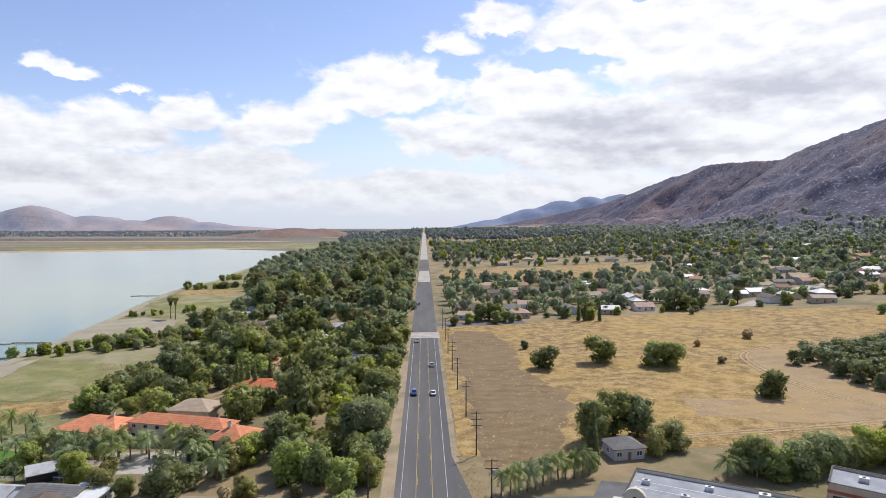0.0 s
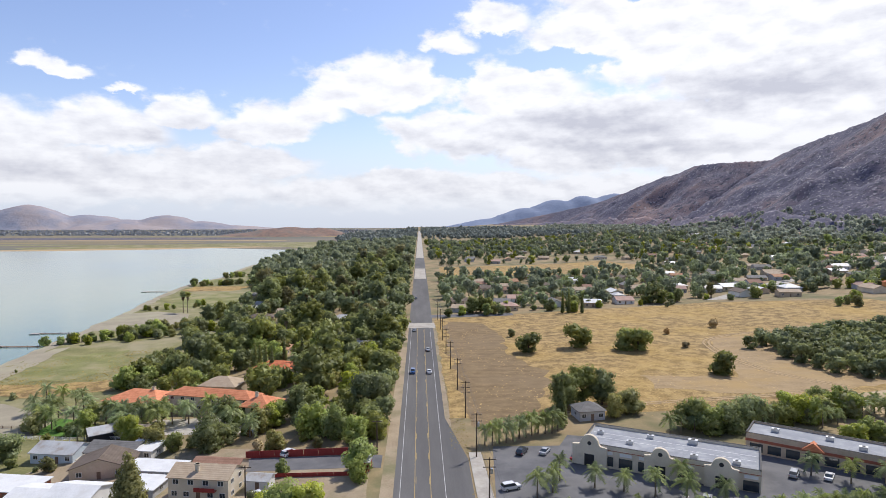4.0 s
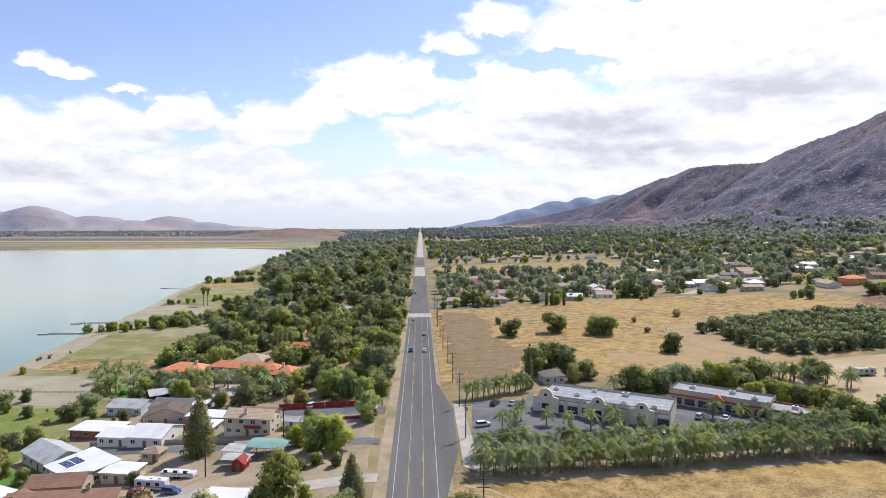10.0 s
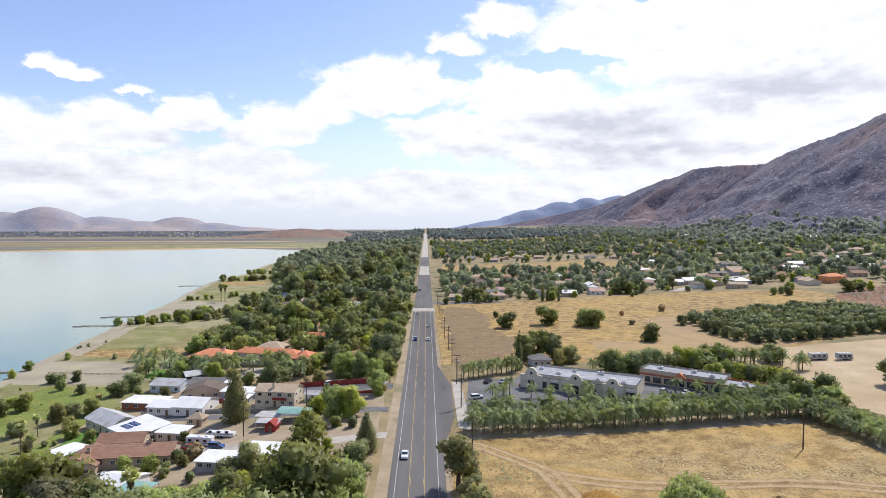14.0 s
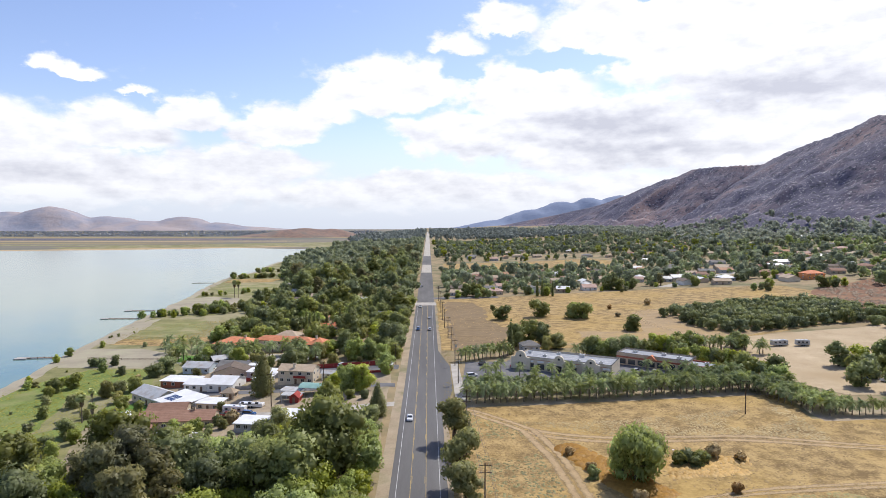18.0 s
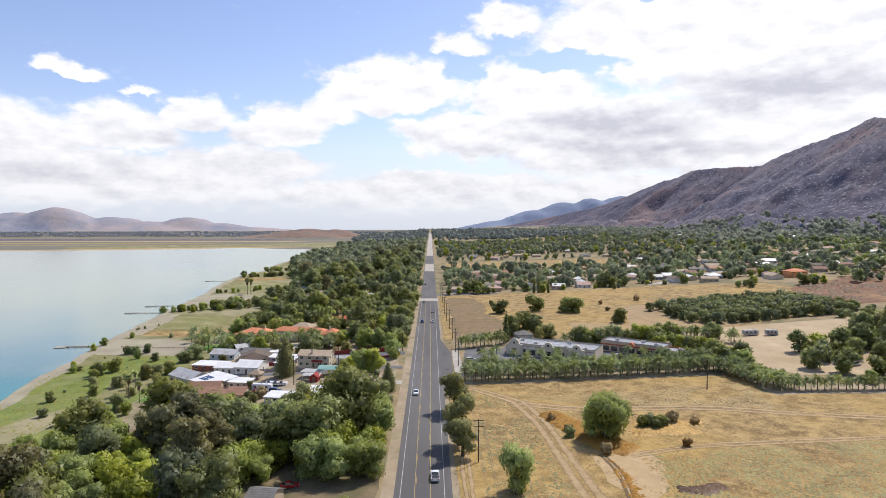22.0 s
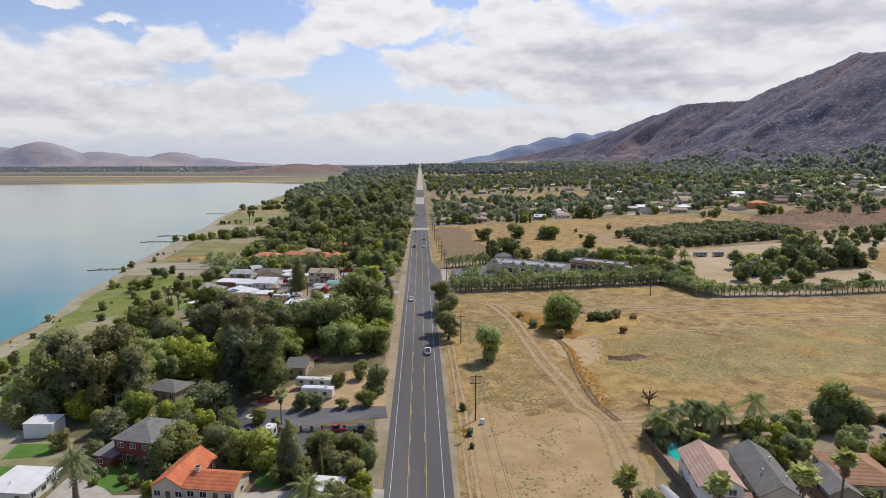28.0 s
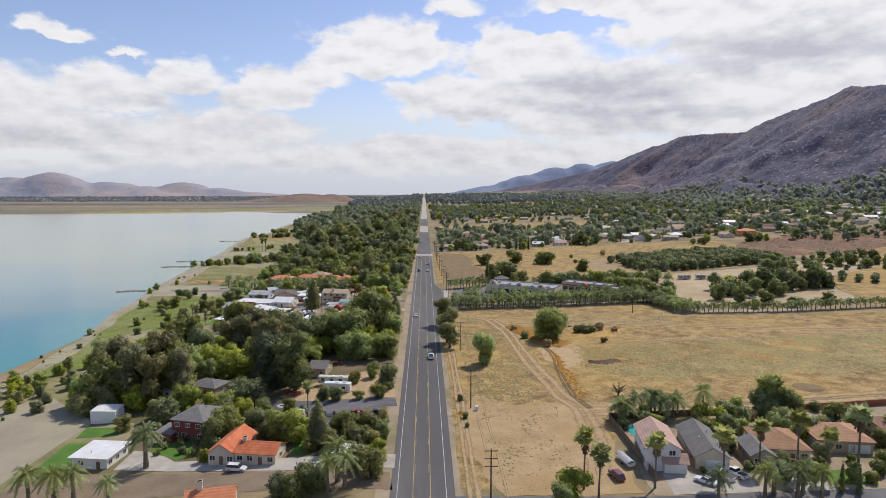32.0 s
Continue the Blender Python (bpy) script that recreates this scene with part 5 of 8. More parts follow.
sheet("dirt_lot", ragged([(142, 163), (178, 172), (238, 176), (300, 200), (310, 150), (243, 120), (225, 60), (188, 58), (150, 66), (139, 84), (137, 140)], 7, 2.0, 9), surf("pale_sandy_yard", (0.34, 0.255, 0.150), (0.49, 0.385, 0.250), 0.12, 2.5, 0.95, 0.3, c=(0.34, 0.25, 0.14), cs=0.03, cw=0.42), 0.05, "pale bare dirt yard with parked trailers", "yard")
sheet("red_lot", ragged([(235, 225), (300, 320), (420, 380), (520, 360), (440, 260), (330, 215)], 9, 4.0, 10), surf("reddish_scrub_earth", (0.130, 0.060, 0.032), (0.225, 0.115, 0.062), 0.1, 1.0, 0.95, 0.6, c=(0.30, 0.185, 0.095), cs=0.03, cw=0.42), 0.06, "reddish brown scrub lot", "lot")
sheet("side_field", ragged([(236, 176), (300, 204), (440, 262), (560, 250), (600, 60), (420, -40), (236, -50), (222, 30), (228, 62), (244, 120)], 9, 3.0, 51), M_field, 0.028, "dry golden field beside the palms", "field")
sheet("far_field", ragged([(22, 610), (26, 740), (240, 760), (265, 640), (120, 600)], 10, 3.0, 11), M_field, 0.06, "golden dry field among the houses", "field")
sheet("far_field", ragged([(22, 790), (26, 860), (190, 880), (260, 800)], 10, 3.0, 12), M_ground, 0.06, "brown dry field among the houses", "field")
sheet("car_park", [(16, 84), (20, 126), (38, 126), (42, 134), (118, 112), (122, 88), (70, 82)], M_lot, 0.06, "grey asphalt car park", "car park")
sheet("sidewalk", [(13.0, 70), (17.2, 66), (16.4, 122), (13.2, 122)], M_concrete, 0.16, "pale concrete sidewalk", "sidewalk")
bm = bmesh.new()
for i in range(9):
    a = Matrix.Translation((58 + i * 3.3, 92.5 - i * 1.75, G(70) + 0.068)) @ Matrix.Rotation(radians(62), 4, "Z")
    c = boxed(-2.4, 2.4, -0.06, 0.06, 0, 0.008)
    c.transform(a)
    me = bpy.data.meshes.new("bay")
    c.to_mesh(me)
    c.free()
    bm.from_mesh(me)
tagged(part("parking_lines", bm, M_white_line, None), "white painted parking bay lines", "parking lines", kind="structure")
sheet("side_street", [(RX + 6.2, 341), (60, 347), (60, 357), (RX + 6.2, 352)], M_lot, 0.07, "grey side street", "street")
sheet("side_street", [(200, 385), (215, 383), (330, 470), (320, 480)], M_concrete, 0.07, "pale street up the slope", "street")
sheet("round_pit", ragged([(120 + 4.5 * math.cos(a * 0.7), -65 + 4.5 * math.sin(a * 0.7)) for a in range(9)], 2, 0.3, 30), M_plough, 0.09, "round patch of dark turned soil", "soil")
# lake side
sheet("beach_lot", ragged([(-176, 157), (-123, 153), (-124, 175), (-135, 186), (-157, 200), (-186, 200), (-182, 167)], 6, 1.5, 13), M_sand, 0.10, "pale sandy lot by the water", "beach")
sheet("yards", ragged([(-100, 30), (-116, 70), (-112, 120), (-95, 150), (-12, 126), (-10, 20)], 6, 1.0, 14), M_yard, 0.035, "bare brown yards between the houses", "yard")
sheet("sand_patch", ragged([(-214, 372), (-206, 352), (-172, 356), (-160, 384), (-168, 420), (-196, 432), (-216, 424)], 6, 3.0, 41), M_sand, 0.12, "pale bare sand beside the water", "beach")
sheet("sand_patch", ragged([(-196, 300), (-189, 214), (-178, 214), (-183, 262), (-190, 304)], 6, 2.0, 42), M_sand, 0.12, "pale sandy edge of the shore meadow", "beach")
sheet("straw_patch", ragged([(-182, 212), (-150, 206), (-122, 214), (-128, 232), (-160, 226), (-180, 228)], 5, 3.0, 43), M_field, 0.11, "strip of golden dry grass by the shore", "grass")
sheet("green_patch", ragged([(-180, 236), (-150, 232), (-138, 262), (-152, 292), (-176, 286), (-186, 262)], 3, 7.0, 44), M_patch, 0.115, "patch of green damp shore grass", "grass")
sheet("green_patch", ragged([(-196, 452), (-150, 440), (-140, 520), (-190, 560), (-222, 540)], 3, 7.0, 45), M_patch, 0.115, "patch of green damp shore grass", "grass")
sheet("straw_patch", ragged([(-230, 560), (-180, 570), (-170, 610), (-232, 606)], 8, 4.0, 46), M_field, 0.115, "patch of straw grass by the shore", "grass")
sheet("green_patch", ragged([(-238, 650), (-200, 645), (-196, 740), (-230, 712)], 3, 7.0, 47), M_patch, 0.115, "patch of green damp shore grass", "grass")
sheet("bare_patch", ragged([(-128, 60), (-116, 74), (-120, 104), (-140, 108), (-134, 84)], 5, 2.5, 48), M_shore, 0.10, "worn straw-coloured patch of meadow", "grass")
sheet("bare_patch", ragged([(-146, 40), (-132, 20), (-126, 40), (-136, 62)], 5, 2.5, 49), M_shore, 0.10, "worn straw-coloured patch of meadow", "grass")
sheet("lane", [(-100, 100.5), (-62, 95.5), (-30, 90), (-9, 86), (-9, 91), (-30, 96), (-64, 101), (-100, 106)], M_lot, 0.08, "grey asphalt lane", "lane")
sheet("lane", [(-66, 66), (-36, 60), (-8, 62), (-8, 67), (-36, 66), (-66, 72)], M_concrete, 0.08, "pale concrete lane", "lane")
sheet("paved_yard", [(-46, 120), (-9, 113), (-9, 121), (-47, 129)], M_lot, 0.08, "grey paved yard behind a red wall", "yard")
sheet("lawn", ragged([(-112, 66), (-90, 78), (-92, 92), (-110, 96)], 4, 0.8, 15), M_lawn, 0.09, "green watered lawn", "lawn")
sheet("lawn", ragged([(-128, 165), (-108, 160), (-112, 176), (-126, 180)], 4, 0.8, 16), M_lawn, 0.09, "green watered lawn", "lawn")
sheet("shore_meadow", ragged([(-150, -30), (-118, 16), (-112, 60), (-114, 118), (-124, 150), (-158, 152), (-174, 112), (-160, 46)], 5, 2.0, 17), M_green, 0.05, "green damp grass beside the lake", "grass")
sheet("estate_court", [(-92, 158), (-50, 150), (-48, 158), (-54, 168), (-88, 172)], M_concrete, 0.07, "pale paved courtyard", "courtyard")
# Soil and litter, with the shade below the trees darkened into the colour.
M_soil = surf("shade_darkened_garden_soil", (0.12, 0.09, 0.052), (0.22, 0.165, 0.095), 0.2, 2.0, 0.95, 0.5, c=(0.12, 0.11, 0.05), cs=0.08, cw=0.48)
sheet("garden_ground", ragged([(-112, -66), (-84, -68), (-76, -86), (-70, -102), (-52, -104), (-9, -112), (-9, -30), (-14, 30), (-60, 44), (-100, 34), (-122, -10)], 5, 1.0, 22), M_soil, 0.045, "brown leaf litter and soil, darkened for tree shade", "soil")
sheet("rv_lot", ragged([(-44, -56), (-32, -42), (-9, -36), (-7, -66), (-16, -70), (-36, -63)], 4, 0.6, 18), M_dirt, 0.05, "tan dirt lot with parked trailers", "lot")
sheet("paved_drive", [(-48, -57), (-44, -60), (-30, -64), (-7, -67), (-6, -74), (-30, -75), (-48, -71)], M_lot, 0.075, "grey asphalt driveway", "driveway")
sheet("paved_drive", [(-46, -76), (-8, -81), (-8, -86), (-26, -89), (-44, -86)], M_lot, 0.07, "grey asphalt yard behind pillars", "yard")
sheet("driveway", [(-74, -89), (-66, -92), (-60, -98), (-30, -103), (-5, -106), (-5, -113), (-31, -109.5), (-52, -105), (-74, -100)], M_concrete, 0.08, "pale concrete driveway", "driveway")
sheet("dirt_road", ragged([(-95, -103), (-73, -102), (-52, -106), (-6, -115), (-5, -123), (-35, -118), (-67, -115), (-96, -112)], 5, 0.5, 19), surf("brown_lane_dirt", (0.165, 0.122, 0.080), (0.255, 0.195, 0.135), 0.15, 2.5, 0.95, 0.4), 0.06, "brown dirt lane to the lake", "lane")
sheet("lawn", [(-95, -98), (-86, -100), (-87, -82), (-96, -80)], M_lawn, 0.085, "green mown lawn", "lawn")
sheet("lawn", [(-96, -77), (-84, -77), (-86, -71), (-97, -69)], M_lawn, 0.085, "green mown lawn", "lawn")
sheet("lawn", [(-31, -101), (-25.5, -102.5), (-27, -91), (-32, -90)], M_lawn, 0.085, "green mown lawn", "lawn")
sheet("lawn", [(-69, -91), (-60, -97), (-55, -95), (-62, -85), (-70, -84)], M_lawn, 0.087, "green garden lawn", "lawn")
sheet("beach_lot", ragged([(-148, -160), (-100, -120), (-97, -64), (-112, -52), (-124, -40), (-150, -60)], 6, 1.5, 20), M_sand, 0.07, "pale sandy ground by the lake", "beach")
# gardens and street
sheet("street", [(RX + 6.9, -126), (52, -127.5), (110, -127), (200, -126), (200, -137), (52, -138), (RX + 6.9, -140)], M_lot, 0.075, "grey residential street", "street")
sheet("driveway", [(54, -117), (61, -117), (62.5, -127), (53, -127)], M_concrete, 0.085, "pale concrete driveway", "driveway")
sheet("driveway", [(63, -118), (71, -118), (73, -127), (63.5, -127)], M_concrete, 0.085, "pale concrete driveway", "driveway")
sheet("driveway", [(78, -118), (86, -118), (87, -127), (78, -127)], M_concrete, 0.085, "pale concrete driveway", "driveway")
sheet("garden", ragged([(52, -84), (140, -80), (140, -127), (49, -127)], 6, 0.4, 21), M_yard, 0.06, "bare brown gardens", "garden")
sheet("lawn", [(88, -119), (96, -118), (96, -125), (88, -125)], M_lawn, 0.08, "small green front lawn", "lawn")

# ---- houses by the lake, from the far end of the walk to the near ----
LR = -9
H = building
# estate with clay roofs
h = H("house", -97, 184, 22, 14, LR - 6, 5.2, "hip", W_cream, R_orange, "large cream house with an orange clay tile roof", storeys=2, front=5, sides=3, chimney=(4, 0, 9.2), rise=2.9)
H("house", -71, 180, 32, 8, LR - 6, 5.3, "hip", W_cream, R_orange, "long two-storey cream wing with an orange tile roof", storeys=2, front=8, sides=2, rise=2.0)
H("house", -51, 165, 10.5, 10.5, LR - 6, 4.8, "hip", W_cream, R_orange, "cream pavilion with an orange clay tile roof", storeys=2, front=3, sides=3, chimney=(-1, -1, 8.6), rise=2.8)
H("house", -74, 199, 14, 11, LR, 4.4, "hip", W_tan, R_tan, "tan house with a hipped shingle roof", front=3, rise=2.6)
H("garage", -86, 157, 6, 5, LR, 2.6, "gable", W_cream, R_tan, "small cream garage with a tan roof", "garage", front=1)
H("house", -60, 226, 16, 10, LR, 3.4, "hip", W_cream, R_red, "cream house with a red tile roof among cypresses", front=4, rise=2.2)
H("house", -48, 225, 9, 8, LR, 3.2, "gable", W_cream, R_red, "low wing with a red tile roof", front=2, rise=1.6)
H("house", -34, 265, 10, 8, LR, 3.0, "gable", W_tan, R_tan, "tan cottage among tall trees", front=2)
# cottages
H("house", -102, 143, 13, 9, LR, 2.9, "gable", W_blue, R_metal, "pale blue cottage with a weathered metal roof", front=3)
# Solid dark walls imitate the shade under an open shed roof.
H("shed", -98, 157, 8, 7, 35, 2.8, "gable", M_dark, R_metal, "timber shed, dark walls for its shaded inside, pale sheet roof", "shed", front=0, doors=0, sides=0)
H("house", -85, 140, 14, 9, LR, 2.7, "gable", W_grey, R_grey, "grey cottage with a shingle roof", front=3)
H("shed", -77, 139, 8, 7, LR, 2.7, "slab", W_white, R_white, "white flat-roofed garden outbuilding", "shed", front=2)
H("house", -83, 129, 14, 10, LR + 18, 3.0, "gable", W_tan, R_dark, "tan house with a brown gabled roof", ridge="y", front=2, rise=2.4)
H("shed", -90, 134, 4, 3, LR, 2.3, "slab", W_cream, W_cream, "small cream garden shed", "shed", front=0, doors=1, sides=0)
H("house", -101, 119, 15, 8, LR, 2.6, "slab", W_brick, R_white, "low cottage with a white roof", front=3)
H("house", -89, 111, 12, 10, LR, 2.8, "gable", W_white, R_white, "white cottage with a white coated roof", front=3, rise=1.2)
H("house", -79, 109, 11, 12, LR, 3.0, "gable", W_white, R_white, "white house with a white metal roof", ridge="x", front=2, rise=2.0)
H("shed", -67, 123, 14, 6, LR, 2.6, "slab", W_grey, R_white, "long grey shed with a white roof", "shed", front=2)
H("shed", -65, 113, 7, 7, LR, 2.4, "slab", W_grey, R_white, "small shed with a white roof", "shed", front=1)
h = H("house", -49.5, 109, 14.5, 8, LR, 5.4, "gable", W_cream, R_tan, "two-storey cream house with a tan roof and balcony", storeys=2, front=4, sides=2, rise=1.7, chimney=(-1, -2.2, 8.0))
part("balcony", boxed(-0.5, 4.5, -5.2, -4.0, 2.6, 2.75), M_awning, h, "red balcony deck")
part("balcony_rail", boxed(-0.5, 4.5, -5.22, -5.16, 2.75, 3.6), M_redwall, h, "red balcony rail")
H("house", -50, 120, 12, 7, LR, 2.9, "gable", W_tan, R_brown, "low house with a brown tile roof", front=2)
H("shed", -37, 109, 5.5, 4, LR, 2.5, "gable", W_white, R_metal, "white shed with red doors", "shed", front=0, doors=1, sides=0)
# carports: a curved roof on posts
def carport(x, y, w, d, rot, h, cover, label, arch=0.8):
    root = thing("carport", pose(x, y, G(x), 0, 0, rot), label, "carport")
    n = 8
    up = [(-d / 2 + d * i / n, h + arch * math.sin(math.pi * i / n)) for i in range(n + 1)]
    part("roof", prism(bmesh.new(), up + [(u, v - 0.08) for u, v in up[::-1]], "x", -w / 2, w / 2), cover, root)
    for sx in (-1, 0, 1):
        for sy in (-1, 1):
            part("post", boxed(sx * (w / 2 - 0.3) - 0.06, sx * (w / 2 - 0.3) + 0.06, sy * (d / 2 - 0.15) - 0.06, sy * (d / 2 - 0.15) + 0.06, -0.6, h), M_steel, root)
    return root


carport(-39, 88, 11, 7.5, LR, 2.9, R_teal, "open carport with a curved teal metal roof")
carport(-46, 81.5, 7.5, 5, LR, 2.4, R_metal, "low carport with a pale metal roof", 0.3)
carport(-47.5, 88, 8, 6, LR, 2.6, R_metal, "carport with a flat grey roof", 0.1)
carport(-101, 69, 8, 9, -25, 3.0, R_white, "patio cover with a white sheet roof", 0.1)
carport(-16, -107, 7, 5.5, LR, 2.5, R_white, "driveway cover with a white sheet roof", 0.15)
carport(-66.5, 36, 8, 8, LR, 3.0, R_teal, "carport with a pale teal roof", 0.3)
H("house", -102, 96, 17, 10, -38, 3.2, "gable", W_cream, R_metal, "cream house with a pale grey gabled roof", front=3, rise=2.2)
h = H("house", -87.5, 84, 15, 12, -38, 3.0, "slab", W_white, R_white, "white flat-roofed house with solar panels", front=3, rise=1.2)
for i in range(2):
    for j in range(5):
        for k in range(2):
            p = part("solar_panel", boxed(-0.75, 0.75, -1.1, 1.1, 0, 0.06), M_solar, h)
            p.matrix_basis = pose(-5 + i * 6.2 + j * 1.05 * 1.0, -2.6 + 2.4 * k + 0.5 * i, 3.75 + 0.1 * (-2.6 + 2.4 * k), 5.7, 0, 0)
            p.scale = (0.64, 1, 1)
h = H("house", -80, 63, 24, 9, LR + 15, 3.0, "gable", W_tan, R_brown, "long ranch house with a reddish brown tile roof", front=6, sides=2, rise=2.0, chimney=(5, 0, 6.0))
H("house", -91, 60, 9, 12, LR + 15, 3.0, "gable", W_tan, R_brown, "gabled wing of a ranch house, brown tiles", ridge="y", front=2, rise=2.0, chimney=(1, -1, 6.0), doors=0)
H("house", -88, 75, 13, 8, LR + 15, 3.0, "gable", W_tan, R_brown, "back wing with a brown tile roof", front=3, rise=1.7)
H("shed", -75, 80, 8.5, 6, LR, 2.7, "slab", W_cream, R_white, "cream outbuilding with a white roof", "shed", front=2)
H("shed", -72.5, 92.5, 5, 4, LR, 2.5, "hip", W_tan, R_tan, "small tan gazebo with a hipped roof", "shed", front=1, rise=1.6)
H("shed", -44.5, 79, 3.2, 3.6, LR, 2.2, "gable", M_redwall, M_redwall, "small red painted garden shed", "shed", ridge="y", front=0, sides=0, rise=1.2)
H("house", -41, 55, 10, 8, LR, 2.8, "slab", W_tan, R_white, "tan cottage with a white roof", front=2)
H("house", -52, 53, 10, 7, LR, 2.5, "slab", W_grey, R_white, "grey mobile home with a white roof", front=3)
H("house", -73, 43, 10, 8, LR, 2.8, "gable", W_white, R_white, "cottage with a white roof under the trees", front=2, rise=1.2)
H("shed", -60, 29, 8, 6, LR, 2.4, "gable", W_white, R_metal, "white shed among the trees", "shed", front=1)
camper(-64, 71.5, LR, 8, "white box trailer parked by a house", 2.4, "cargo_trailer")
camper(-60, 78, LR, 9, "long pale flatbed trailer with a cover", 1.2, "boat_trailer")
boat(-29, 42, 60, 7, "boat under a bright blue tarpaulin", M_tarp)
car("pickup", "red", -66, 68.5, LR, "red pickup parked in a yard")
car("suv", "blue", -58, 68, LR, "dark blue car parked in a yard")
car("suv", "white", -75.5, 98, 60, "white car parked in a lane")
car("suv", "white", -36, 103, 30, "white car beside a house")
car("sedan", "white", -61, 144, 70, "white car parked by a cottage")
car("sedan", "silver", -82, 52, 0, "silver car beside a ranch house")
car("suv", "white", -34.5, 128, 60, "white car behind a red wall")
fence("block_wall", [(-98, 107.5), (-66, 103), (-52, 99)], 1.5, M_block, "grey block wall along a lane", 3.0, category="wall")
fence("red_wall", [(-46, 129), (-18, 123.5)], 1.9, M_redwall, "long red painted wall", 4.0, category="wall")
fence("red_wall", [(-40, 115), (-12, 109)], 1.0, M_redwall, "low red wall", 4.0, category="wall")
fence("red_fence", [(-84, 119), (-68, 115.5)], 1.6, M_redwall, "dark red board fence")
fence("hedge_fence", [(-128, 160), (-88, 154)], 1.2, M_trim, "low white rail fence round a lawn", 2.5, solid=False)
H("kiosk", -13.5, 113, 4, 4, LR, 2.6, "slab", M_redwall, R_white, "small red and white roadside kiosk", "kiosk", front=1, doors=1, sides=0)
fence("post_fence", [(-172, 176), (-150, 172), (-128, 170)], 0.9, M_wood, "line of low wooden posts on the sand", 3.0, solid=False)

# south of the grove
h = H("house", -60, -80, 9.5, 11, LR - 6, 5.6, "hip", W_red, R_grey, "two-storey dark red house with a grey shingle roof", storeys=2, front=3, sides=3, rise=2.2)
roof_vents(h, [(1.5, 1, 7.2), (-2, -2, 6.8), (-1, 3, 6.9)])
H("house", -67, -83, 4.5, 5.5, LR - 6, 2.8, "slab", W_red, R_grey, "low dark red annex with a grey roof", front=1)
h = H("house", -46, -96.5, 6.6, 12.5, LR, 3.0, "gable", W_cream, R_red, "cream house with a red clay tile roof", ridge="y", front=2, sides=3, rise=2.0)
h = H("house", -37.8, -101.6, 10, 6.6, LR, 2.9, "gable", W_cream, R_red, "low cream wing with a red clay tile roof", front=3, sides=1, rise=1.5, chimney=(-3.8, 0, 5.4))
h = H("house", -80, -94, 9, 8.6, LR + 2, 2.9, "slab", W_white, R_white, "white flat-roofed house with wide eaves", front=1, sides=3, over=0.7, rise=0.25)
roof_vents(h, [(-1, -2, 3.3)])
H("boat_shed", -93.5, -64, 7.5, 5, LR + 6, 3.6, "slab", PAINTS["white"], R_white, "white boxy shed covered in pale sheeting", "shed", front=0, doors=0, sides=0, over=0.05, rise=0.4)
H("house", -70, -44, 10, 7.5, -20, 3.0, "hip", W_tan, R_grey, "low house with a grey roof among trees", front=3, rise=1.8)
H("shed", -80, -46, 7, 5, -20, 2.6, "slab", W_white, R_metal, "lean-to with a pale metal roof", "shed", front=1)
H("house", -34.5, -35, 6, 8, LR, 3.0, "gable", W_tan, R_grey, "small tan house with a grey roof", front=1, rise=1.6)
H("house", -40.5, -128, 9, 7.5, 12, 4.2, "gable", W_cream, R_orange, "house with an orange tile roof beside a dirt lane", front=3, chimney=(-2, 0, 8.2), rise=2.2)
camper(-25.5, -57.5, LR, 8.5, "white travel trailer with dark windows on dirt")
camper(-28, -49, LR, 10, "long pale green and white trailer", 2.3, "mobile_home", surf("pale_green_panels", (0.45, 0.48, 0.42), (0.55, 0.57, 0.50), 0.4, 3.0, 0.6, 0.05))
camper(-33.5, -80.5, 78, 6.5, "white trailer parked behind pillars", 2.5)
car("pickup", "black", -30.5, -82.5, 80, "dark pickup with yellow goods in its bed")
car("sedan", "red", -39.5, -56, 15, "red car under a tree")
car("sedan", "red", -31, -25, 10, "red car under the trees")
car("pickup", "red", -18, -79.5, 5, "old red truck beside pillars")
car("pickup", "black", -12, -81, 10, "dark truck with a rack")
car("suv", "white", -42, -107, LR, "white car parked before a red-roofed house")
car("suv", "grey", -9.5, -106, LR, "grey car under a cover")
root = thing("pillar_fence", pose(-47, -73.5, G(-47)), "white panel fence with dark pillars", "fence")
for i in range(13):
    x = -47 + i * 2.6
    y = -73.5 - (x + 47) * 0.19
    p = part("pillar", boxed(-0.3, 0.3, -0.3, 0.3, -0.5, 1.5, bevel=0.03), M_wood, root, "dark square pillar")
    p.matrix_basis = pose(x + 47, y + 73.5, G(x) - G(-47))
    if i < 4 or i > 7:
        p = part("panel", boxed(0.3, 2.3, -0.04, 0.04, -0.2, 1.1), M_trim, root)
        p.matrix_basis = pose(x + 47, y + 73.5, G(x) - G(-47), 0, -4 if x < -12 else 0, -10.8)
root = thing("manhole_pad", pose(-41, -65, G(-41) + 0.08), "round pale concrete pad with a dark hatch", "pad")
part("pad", tube(bmesh.new(), [(0, 0, 0), (0, 0, 0.05)], [1.7, 1.7], 20), M_concrete, root)
part("hatch", boxed(-0.7, 0.7, -0.5, 0.5, 0.05, 0.12), M_dark, root)

# ---- the other side: homes with palms ----
h = H("house", 55.6, -110, 7.2, 13.5, -8, 5.3, "gable", W_white, R_pink, "two-storey white house with a pinkish tile roof", ridge="y", storeys=2, front=2, sides=3, rise=2.0, doors=0, garage=(0.7, 4.4))
H("porch", 57.0, -117.3, 4.8, 1.4, -8, 2.6, "slab", W_white, R_pink, "garage front with a small tiled roof", "porch", front=0, doors=0, sides=0, rise=0.9)
